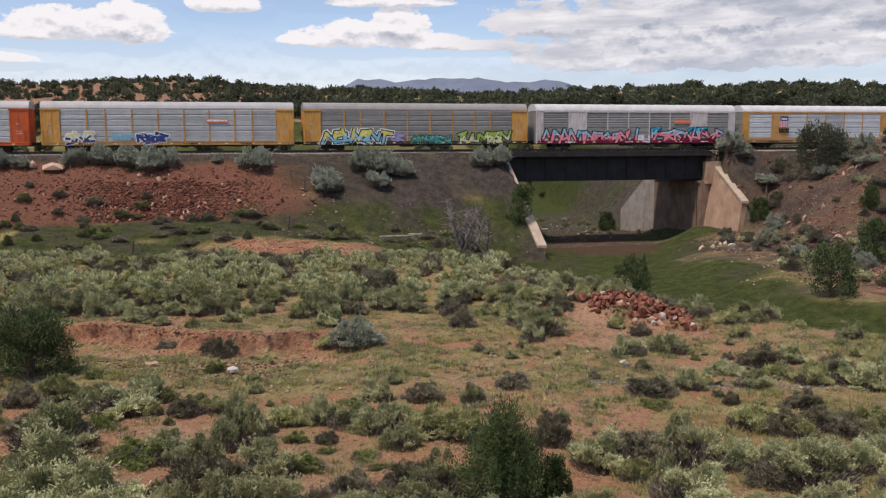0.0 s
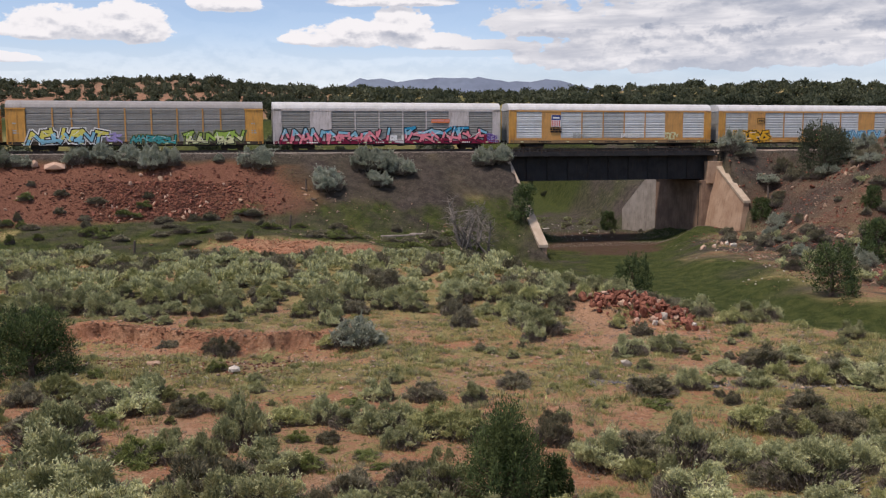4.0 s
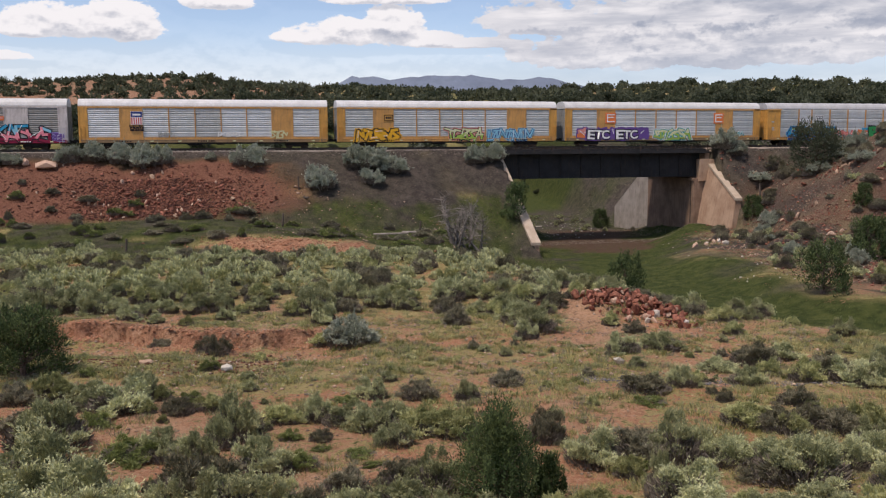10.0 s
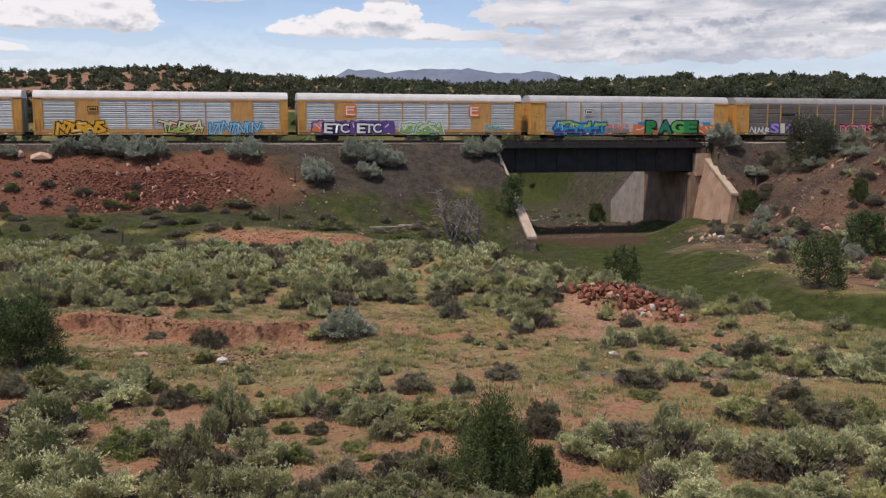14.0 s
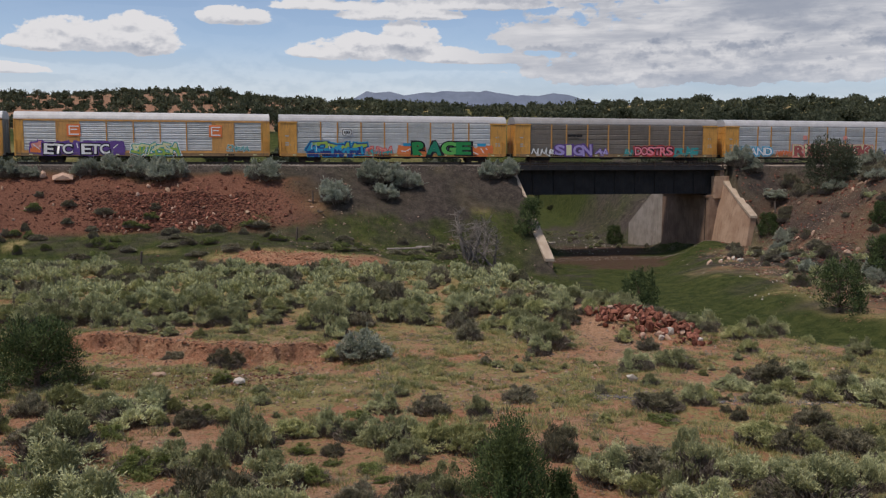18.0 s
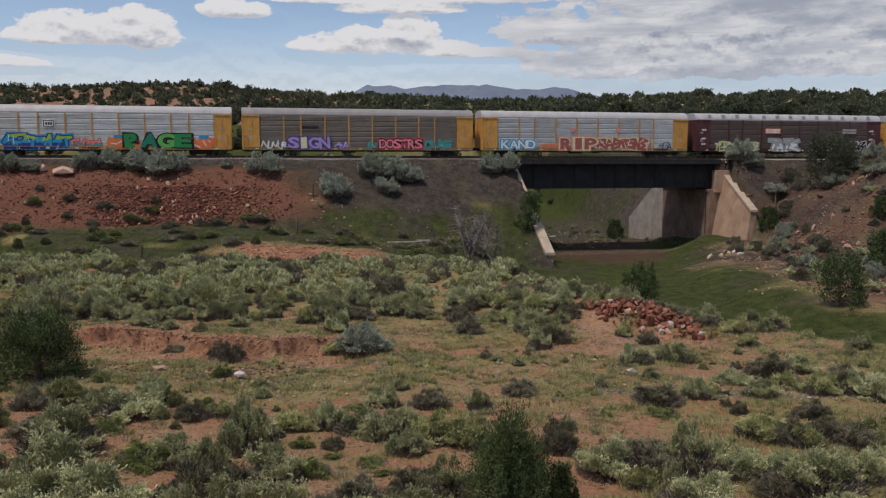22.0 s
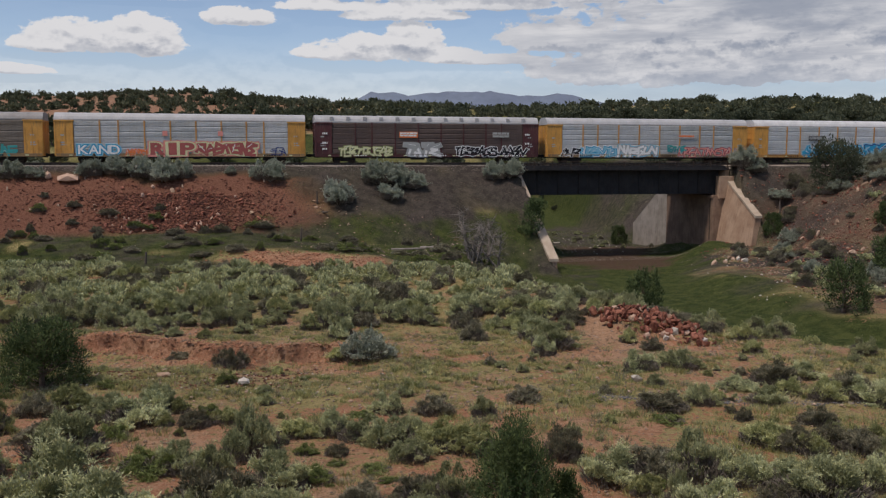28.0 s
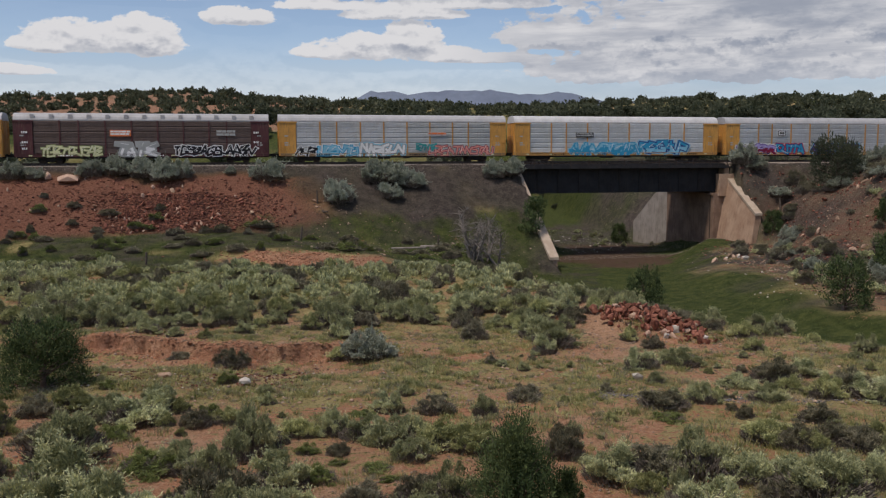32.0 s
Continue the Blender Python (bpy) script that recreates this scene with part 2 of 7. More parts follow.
M_ROCK_RED = coat("red_rock", (0.100, 0.040, 0.030), (0.225, 0.098, 0.067), 2.5, 0.9, 0.4, vary=0.3, island=0.4, grain=14)
M_CLOD = coat("red_soil_clod", (0.31, 0.145, 0.085), (0.42, 0.215, 0.132), 3, 0.95, 0.4, island=0.25, grain=14)
M_CLOD_SHADED = coat("shaded_soil_clod", (0.16, 0.085, 0.055), (0.22, 0.135, 0.085), 3, 0.95, 0.4, island=0.3, grain=14)
M_ROCK_PINK = coat("pink_sandstone", (0.42, 0.27, 0.20), (0.53, 0.37, 0.28), 2.0, 0.9, 0.4, grain=14)
M_ROCK_TAN = coat("tan_rock", (0.29, 0.20, 0.145), (0.40, 0.295, 0.225), 2.5, 0.9, 0.4, vary=0.25, island=0.3, grain=14)
M_ROCK_PALE = coat("pale_rock", (0.50, 0.45, 0.39), (0.62, 0.57, 0.50), 2.5, 0.9, 0.3, vary=0.1, grain=14)
M_CONCRETE = coat("tan_concrete", (0.36, 0.235, 0.160), (0.46, 0.320, 0.225), 0.6, 0.9, 0.25, dirt=(0.19, 0.125, 0.09), grain=12)
M_CONCRETE_CAP = coat("pale_concrete", (0.40, 0.315, 0.24), (0.49, 0.40, 0.31), 1.2, 0.9, 0.2, grain=14)
# stained concrete, its base colour also darkened for shade under the bridge
M_CONCRETE_STAINED_SHADED = coat("stained_shaded_concrete", (0.20, 0.130, 0.092), (0.29, 0.195, 0.140), 0.6, 0.9, 0.25, dirt=(0.10, 0.066, 0.048), grain=12)
M_STEEL = coat("dark_painted_steel", (0.022, 0.022, 0.024), (0.034, 0.033, 0.036), 0.9, 0.7, 0.15, grain=10, dirt=(0.06, 0.045, 0.038))
M_RUST = coat("rusty_steel", (0.055, 0.040, 0.033), (0.095, 0.066, 0.050), 2.5, 0.8, 0.2, grain=14)
M_RAIL = coat("rail_steel", (0.085, 0.065, 0.055), (0.12, 0.10, 0.09), 2, 0.55, 0.1, metal=0.5)
M_WOOD = coat("old_tie_wood", (0.080, 0.062, 0.050), (0.13, 0.105, 0.085), 4, 0.95, 0.4, vary=0.25)
M_BALLAST = coat("ballast_stone", (0.20, 0.165, 0.14), (0.29, 0.245, 0.21), 3, 0.95, 0.6, island=0.3, grain=10)
M_BANK_GRAVEL = coat("bank_gravel", (0.075, 0.058, 0.047), (0.13, 0.10, 0.082), 3, 0.95, 0.5, island=0.35, grain=10)
M_ROCK_GREY = coat("grey_gravel", (0.13, 0.125, 0.13), (0.22, 0.21, 0.215), 2.5, 0.9, 0.3, island=0.35, grain=14)
M_STRAW = leaf("dry_straw", (0.48, 0.38, 0.22), (0.60, 0.49, 0.31), 0.0, 0.3)
M_CONCRETE_GREY = coat("grey_concrete", (0.27, 0.24, 0.21), (0.36, 0.32, 0.28), 0.6, 0.9, 0.25, dirt=(0.14, 0.105, 0.085), grain=12)
# distance haze mixed into the mesa's base colour
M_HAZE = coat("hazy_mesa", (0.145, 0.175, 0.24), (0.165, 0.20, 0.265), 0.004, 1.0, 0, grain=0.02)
M_BLACK = coat("black_iron", (0.018, 0.017, 0.017), (0.032, 0.029, 0.027), 2, 0.75, 0.15)


# ---------------------------------------------------------------- mesh helpers
def mesh_of(name, verts, faces, mats=(), smooth=False, slots=None):
    me = bpy.data.meshes.new(name)
    if isinstance(faces, np.ndarray):
        verts, k = np.asarray(verts, np.float32), faces.shape[1]
        me.vertices.add(len(verts)), me.loops.add(faces.size), me.polygons.add(len(faces))
        me.vertices.foreach_set("co", verts.ravel())
        me.loops.foreach_set("vertex_index", faces.astype(np.int32).ravel())
        me.polygons.foreach_set("loop_start", np.arange(0, faces.size, k, dtype=np.int32))
        me.update(calc_edges=True)
    else:
        me.from_pydata(verts, [], faces)
    for m in mats:
        me.materials.append(m)
    if slots is not None:
        me.polygons.foreach_set("material_index", slots)
    if smooth:
        me.polygons.foreach_set("use_smooth", [True] * len(me.polygons))
    me.update()
    return me


def link(name, me, parent=None, label="", at=None):
    ob = new(name, me)
    if parent is not None:
        ob.parent = parent
    if at is not None:
        ob.matrix_basis = at
    if label:
        ob["label"] = label
    return ob


def part(name, bm, material, parent, label="", at=None):
    """Links a bmesh as one mesh object under a thing or a part."""
    me = bpy.data.meshes.new(name)
    bm.to_mesh(me)
    bm.free()
    me.materials.append(material)
    return link(name, me, parent, label, at)


def box(bm, x0, x1, y0, y1, z0, z1, bevel=0.0):
    made = bmesh.ops.create_cube(bm, size=1.0)["verts"]
    bmesh.ops.transform(bm, verts=made, matrix=Matrix.LocRotScale(((x0 + x1) / 2, (y0 + y1) / 2, (z0 + z1) / 2), None, (x1 - x0, y1 - y0, z1 - z0)))
    if bevel:
        edges = list({e for v in made for e in v.link_edges})
        bmesh.ops.bevel(bm, geom=edges, offset=bevel, segments=1, affect="EDGES")


def boxed(*boxes, bevel=0.0):
    bm = bmesh.new()
    for b in boxes:
        box(bm, *b, bevel=bevel)
    return bm


def prism(bm, outline, lo, hi, axis="y"):
    """Extrudes an outline: (x, z) points along y, (y, z) along x, or (x, y) along z."""
    put = {"y": lambda p, k: (p[0], k, p[1]), "x": lambda p, k: (k, p[0], p[1]), "z": lambda p, k: (p[0], p[1], k)}[axis]
    a, b = [bm.verts.new(put(p, lo)) for p in outline], [bm.verts.new(put(p, hi)) for p in outline]
    n = len(outline)
    bm.faces.new(a), bm.faces.new(b[::-1])
    for i in range(n):
        bm.faces.new((a[i], b[i], b[(i + 1) % n], a[(i + 1) % n]))
    bmesh.ops.recalc_face_normals(bm, faces=bm.faces[:])


def tube(bm, a, b, r0, r1, sides=6):
    a, b = Vector(a), Vector(b)
    q = (b - a).to_track_quat("Z", "Y")
    ring = [[bm.verts.new(p + q @ Vector((r * math.cos(k * math.tau / sides), r * math.sin(k * math.tau / sides), 0))) for k in range(sides)] for p, r in ((a, r0), (b, r1))]
    for k in range(sides):
        bm.faces.new((ring[0][k], ring[0][(k + 1) % sides], ring[1][(k + 1) % sides], ring[1][k]))
    bm.faces.new(ring[0][::-1]), bm.faces.new(ring[1])


def thing(name, label, category, at=None, group="", kind=""):
    ob = new(name)
    if at is not None:
        ob.matrix_basis = at
    return tagged(ob, label, category, group, kind)


# ---------------------------------------------------------------- the lie of the land
TURN = 13.4                       # the line's bearing
TRACK = pose(0, 110.6, 0, 0, 0, TURN)   # x along the rails, y away from the viewer, 0 at the cars' near side
CT, ST = math.cos(radians(TURN)), math.sin(radians(TURN))
RAIL = 11.22                      # top of rail
MID = 1.6                         # centre of the near track
WASH = ((16, 300), (17, 210), (19, 160), (22, 132), (21, 118), (16.8, 102), (13.8, 88), (13.6, 72), (17.6, 57.5), (25.5, 47), (43, 40), (85, 31), (300, 8))


def step(x, a, b):
    t = np.clip((x - a) / (b - a), 0, 1)
    return t * t * (3 - 2 * t)


def value_noise(x, y, scale, seed=0):
    """Smooth lattice noise, -1 to 1."""
    x, y = np.asarray(x, float) / scale + 17.3 * seed, np.asarray(y, float) / scale - 9.1 * seed
    i, j = np.floor(x), np.floor(y)
    fx, fy = x - i, y - j
    fx, fy = fx * fx * (3 - 2 * fx), fy * fy * (3 - 2 * fy)

    def h(a, b):
        v = np.sin(a * 127.1 + b * 311.7 + seed * 74.7) * 43758.5453
        return v - np.floor(v)

    return 2 * ((h(i, j) * (1 - fx) + h(i + 1, j) * fx) * (1 - fy) + (h(i, j + 1) * (1 - fx) + h(i + 1, j + 1) * fx) * fy) - 1


def wash_distance(x, y):
    best, side = np.full(np.shape(x), 1e9), np.zeros(np.shape(x))
    for (ax, ay), (bx, by) in zip(WASH, WASH[1:]):
        dx, dy = bx - ax, by - ay
        t = np.clip(((x - ax) * dx + (y - ay) * dy) / (dx * dx + dy * dy), 0, 1)
        d = np.hypot(x - ax - t * dx, y - ay - t * dy)
        s = -np.sign((x - ax) * dy - (y - ay) * dx)      # 1 on the side away from the viewer's plain
        near = d < best
        best, side = np.where(near, d, best), np.where(near, s, side)
    return best, side


def bank_edge(x):
    """How far off the edge of the cut bank runs."""
    x = np.asarray(x, float)
    return np.interp(x, (-18, -13.3, -10.7, -7.8, -4.7), (37.6, 37.0, 36.0, 35.2, 35.9)) + 0.5 * value_noise(x, 0 * x, 3.1, 5) + 0.45 * value_noise(x, 0 * x, 0.9, 6)


def land(x, y, fine=True):
    """Height of the ground, and what it is made of: grass, gravel, red spoil, mud."""
    x, y = np.asarray(x, float), np.asarray(y, float)
    s, q = x * CT + (y - 110.6) * ST, -x * ST + (y - 110.6) * CT
    z = np.interp(y, (2, 13, 17, 24, 32, 46, 66, 76, 90, 112, 135), (-1.8, -6.3, -7.05, -7.35, -7.7, -8.05, -8.6, -9.1, -9.3, -9.5, -9.0))
    z = z + 1.7 * step(y, 76, 90) * (1 - step(x, -24, 0))
    n_big, n_mid = value_noise(x, y, 9, 1), value_noise(x, y, 2.6, 2)
    n_low = value_noise(x, y, 0.9, 3)
    z = z + 0.16 * n_big + 0.10 * n_mid
    # the cut bank across the plain and the mound at its corner
    edge = bank_edge(x) + 0.40 * value_noise(x, y, 0.4, 16)
    cut = step(x, -20, -18) * (1 - step(x, -6.5, -2.5))
    z = z - (0.50 + 0.16 * value_noise(x, 0 * x, 2.3, 51) + 0.14 * value_noise(x, y, 0.5, 52)) * cut * (1 - step(y, edge - 0.10, edge + 0.08)) * step(y, 30.5, 34.5) + 0.16 * cut * np.exp(-((y - edge - 0.9) / 1.3) ** 2) * (y > edge - 0.1)
    mound = np.exp(-((x - 6.6) / 2.6) ** 2 - ((y - 44.0) / 3.0) ** 2)
    z = z + 0.75 * mound + 0.75 * np.exp(-((x - 7.9 - 0.7 * (40.2 - y)) / 1.5) ** 2 - ((y - 40.0) / 1.5) ** 2)
    # beyond the line the land rises to wooded hills
    bear = x / np.maximum(y, 1)
    crest = np.interp(bear, (-0.9, -0.5, -0.32, -0.2, -0.08, 0.02, 0.12, 0.25, 0.4, 0.5, 0.9), (0.052, 0.061, 0.066, 0.063, 0.056, 0.050, 0.050, 0.058, 0.059, 0.055, 0.048))
    far = y * np.interp(y, (110, 128, 150, 200, 260), (-0.085, -0.072, -0.046, 0.026, 0.040))
    far = np.where(y < 260, far, y * np.where(y < 430, 0.040 + (crest - 0.040) * step(y, 250, 430), crest * np.interp(y, (430, 520, 900, 6000), (1.0, 0.86, 0.42, 0.02))))
    far = far + 1.6 * value_noise(x, y, 60, 7) * step(y, 150, 260) + 0.7 * value_noise(x, y, 14, 8) + 0.35 * value_noise(x, y, 4.5, 15)
    z = z + (far - z) * step(q, 4, 22)
    # the wash
    d, side = wash_distance(x, y)
    right = (side > 0) * step(d, 4, 16) * (1 - step(q, 2, 12))
    z = z + (np.minimum(z, -10.9) - z) * right
    floor = -12.75 + 0.018 * np.clip(112 - y, -60, 60) + 0.12 * n_big
    wide = 6.4 + 1.0 * value_noise(x, y, 11, 9)
    in_wash = 1 - step(d, wide, wide + 8.0 + 1.5 * n_mid)
    z = z + (np.minimum(floor, z) - z) * in_wash
    # the hill that the line cuts through beyond the wash
    hd = np.hypot((x - 61) * 0.95, y - 105.5) + 2.2 * value_noise(x, y, 7, 10) + 0.8 * n_mid
    hill = -11 + 12.6 * (1 - step(hd, 3, 31)) - 0.5 * np.maximum(hd - 27, 0)
    hill = hill - 3.2 * np.exp(-((x - 36) / 4.5) ** 2 - ((y - 107) / 8) ** 2)
    z = np.maximum(z, np.where(q < -6, hill, -99))
    z = np.maximum(z, np.where((q > 8) & (x > 40), hill, -99))
    # the railway bank, broken by the bridge opening
    foot = -1.18 - (0.57 + 0.17 * step(s, -14, 2) * (1 - step(s, 20, 34)) + 0.75 * step(s, 34, 36) * (1 - step(s, 39, 54))) * np.maximum(np.abs(q - 3.8) - 6.6, 0) + 0.10 * n_mid
    open_left, open_right = 7.0, 35.9
    gap = step(s, open_left - 0.1, open_left + 0.5) * (1 - step(s, open_right - 0.5, open_right + 0.1))
    foot = foot + 0.35 * value_noise(x, y, 5.5, 14) * step(-q, 4, 7) + 0.16 * n_mid * step(-q, 4, 6)
    bank = np.where(gap > 0.5, -99, foot)
    bank = np.where((s > 7.0) & (s < 36.2) & (q < -1), -99, bank)
    on_bank = step(bank - z, -0.4, 0.5)
    z = np.maximum(z, bank)
    if fine:
        z = z + 0.045 * n_low + 0.03 * value_noise(x, y, 0.37, 11)
    # what it is made of
    patch = value_noise(x, y, 5.5, 12)
    grass = 0.47 + 0.20 * patch + 0.14 * n_mid
    grass = np.where(y < 27, 0.47 + 0.20 * patch + 0.12 * n_mid, grass)
    grass = np.where((y > 26) & (y < 34), 0.58 + 0.14 * patch + 0.18 * n_mid, grass)
    grass = grass + 0.14 * step(y, 40, 48) + (0.42 + 0.12 * n_mid) * step(y, 62, 70)
    grass = grass - 0.5 * cut * np.exp(-((y - edge) / 0.4) ** 2) - 0.9 * mound
    rim = 76.8 - 0.2 * (x + 13.5) + 0.8 * n_mid
    ochre = np.exp(-(((x + 13.5) / 8.0) ** 4) - ((y - rim) / 2.3) ** 2)
    z = z + 0.75 * np.exp(-(((x + 13.5) / 8.5) ** 4)) * step(y, rim - 1.2, rim + 1.0) * (1 - step(y, 80, 86))
    grass = grass - 1.6 * ochre * (0.65 + 0.5 * n_mid)
    grass = grass + (0.95 - grass) * (1 - step(d, 7, 13)) * (q < -3)
    litter = (side > 0) * step(d + 2.5 * n_mid + 2.5 * n_big, 9, 16) * (q < -3)
    grass = grass + (0.60 + 0.28 * patch + 0.25 * n_mid + 0.12 * n_low - grass) * litter
    grass = np.where(q > 11, 1.20 - 0.14 * step(z, -9.5, -6.5) - 0.10 * step(q, 45, 70) - 0.22 * step(y, 235, 270) - 0.55 * step(-bear, 0.10, 0.16) * step(y, 205, 235) + 0.25 * value_noise(x, y, 22, 13), grass)
    gravel = on_bank * (0.92 + 0.1 * n_mid)
    cutface = cut * np.exp(-((y - edge) / 0.27) ** 2) * (0.35 + 0.4 * n_low)
    spoil = on_bank * (1 - step(s + 2.5 * patch + 1.5 * n_mid, -23, -15)) * step(-q + 0.8 * n_mid, 4.0, 5.6)
    gravel = gravel * (1 - spoil)
    toe = 1 - on_bank * (1 - step(z + 0.9 * n_mid + 0.4 * n_low, -7.4, -6.2)) * step(s, -30, -22) * (s < 5)
    gravel, spoil = gravel * toe, spoil * toe
    grass = grass + (0.96 + 0.1 * patch + 0.1 * n_mid - grass) * (1 - toe)
    rocky = np.where(q < -6, step(hill, -10.6, -8), 0) * (0.90 + 0.2 * n_mid)
    gravel = np.maximum(gravel, rocky)
    spoil = np.maximum(spoil, rocky * (0.16 + 0.3 * patch))
    gravel = np.maximum(gravel, litter * (0.72 + 0.3 * n_mid + 0.25 * n_low))
    gravel = np.maximum(gravel, (1 - toe) * (0.42 + 0.5 * n_mid + 0.35 * n_low))
    gravel = np.maximum(gravel, step(y, 64, 72) * (q < -8) * (side < 0) * (1 - ochre) * (0.28 + 0.5 * n_mid + 0.3 * n_low))
    gravel = np.maximum(gravel, 0.38 * step(-bear, 0.10, 0.16) * step(y, 205, 235))
    # slope beyond the bridge: its shade is put in with the dark gravel tone
    gravel = np.maximum(gravel, (q > 11) * (q < 60) * (0.72 + 0.4 * n_mid + 0.3 * n_low))
    gravel = gravel * (1 - 0.85 * np.exp(-(((s - 4.6) / 2.2) ** 2) - ((q + 13.2) / 2.8) ** 2))
    spoil = np.maximum(np.maximum(spoil, cutface), 0.3 * ochre * step(n_mid, -0.6, 0.1))
    bare = np.exp(-(((bear + 0.45) / 0.05) ** 2) - ((y - 295) / 38) ** 2) + np.exp(-(((bear + 0.29) / 0.045) ** 2) - ((y - 290) / 34) ** 2)
    grass = grass * (1 - np.clip(bare, 0, 1))
    mud = (1 - step(d + 2.2 * n_mid + 2.0 * n_big, 4.2, 7.6)) * step(y + 0.5 * x + 4.0 * n_mid + 4.0 * n_big, 104, 112) * (1 - step(y + 2 * n_mid, 128, 136)) * 0.9
    return z + 12.0, np.clip(grass, 0, 1), np.clip(gravel, 0, 1), np.clip(spoil, 0, 1), np.clip(mud, 0, 1)


def height(x, y):
    return float(land(np.array([x]), np.array([y]))[0][0])


def spread(dense_lo, dense_hi, fine, lo, hi):
    line = list(np.arange(dense_lo, dense_hi, fine))
    k, v = fine, dense_hi
    while v < hi:
        line.append(v)
        k *= 1.13
        v += k
    line.append(hi)
    k, v = fine, dense_lo
    while v > lo:
        k *= 1.13
        v -= k
        line.insert(0, max(v, lo))
    return np.array(line)


def make_ground():
    xs, ys = spread(-48, 66, 0.42, -4600, 4600), spread(15, 128, 0.36, -4600, 4600)
    xs, ys = np.union1d(xs, np.arange(-18, 0, 0.13)), np.union1d(ys, np.arange(34.0, 38.6, 0.09))   # finer along the cut bank
    gx, gy = np.meshgrid(xs, ys)
    z, *zones = land(gx, gy)
    nx, ny = len(xs), len(ys)
    co = np.stack([gx, gy, z], -1).reshape(-1, 3)
    i = (np.arange(ny - 1)[:, None] * nx + np.arange(nx - 1)[None, :]).ravel()
    quads = np.stack([i, i + 1, i + nx + 1, i + nx], 1)
    me = bpy.data.meshes.new("ground")
    me.vertices.add(len(co)), me.loops.add(quads.size), me.polygons.add(len(quads))
    me.vertices.foreach_set("co", co.astype(np.float32).ravel())
    me.loops.foreach_set("vertex_index", quads.astype(np.int32).ravel())
    me.polygons.foreach_set("loop_start", np.arange(0, quads.size, 4, dtype=np.int32))
    me.polygons.foreach_set("use_smooth", np.ones(len(quads), bool))
    me.update(calc_edges=True)
    zone = me.attributes.new("zone", "FLOAT_COLOR", "POINT")
    zone.data.foreach_set("color", np.stack(zones, -1).astype(np.float32).ravel())
    me.materials.append(M_GROUND)
    tagged(new("ground", me), "red desert soil with sparse grass and a green wash", "ground", kind="structure")


make_ground()


def make_mesa():
    """Blue hazy mesas on the skyline, very far off; the haze is in their colour."""
    n, verts, faces = 160, [], []
    for i in range(n + 1):
        a = -0.62 + 1.3 * i / n
        tall = 0.0575 + 0.0025 * value_noise(a * 100, 0.0, 4, 21) + 0.0015 * value_noise(a * 100, 0.0, 1.1, 22)
        tall += 0.0105 * float(step(np.array(a), -0.13, -0.09) * (1 - step(np.array(a), 0.118, 0.15)))
        tall += 0.0025 * float(np.exp(-((a - 0.04) / 0.035) ** 2))
        for dist, k in ((3400, -0.01), (3700, 0.55), (3900, 1.0), (4300, 0.9)):
            verts.append((a * dist, dist, 12 + dist * tall * k + 6 * float(value_noise(a * 100, dist / 90.0, 1.0, 23))))
    for i in range(n):
        for j in range(3):
            k = i * 4 + j
            faces.append((k, k + 4, k + 5, k + 1))
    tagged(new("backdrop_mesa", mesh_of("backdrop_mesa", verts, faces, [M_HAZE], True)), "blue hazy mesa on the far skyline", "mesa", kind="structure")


make_mesa()


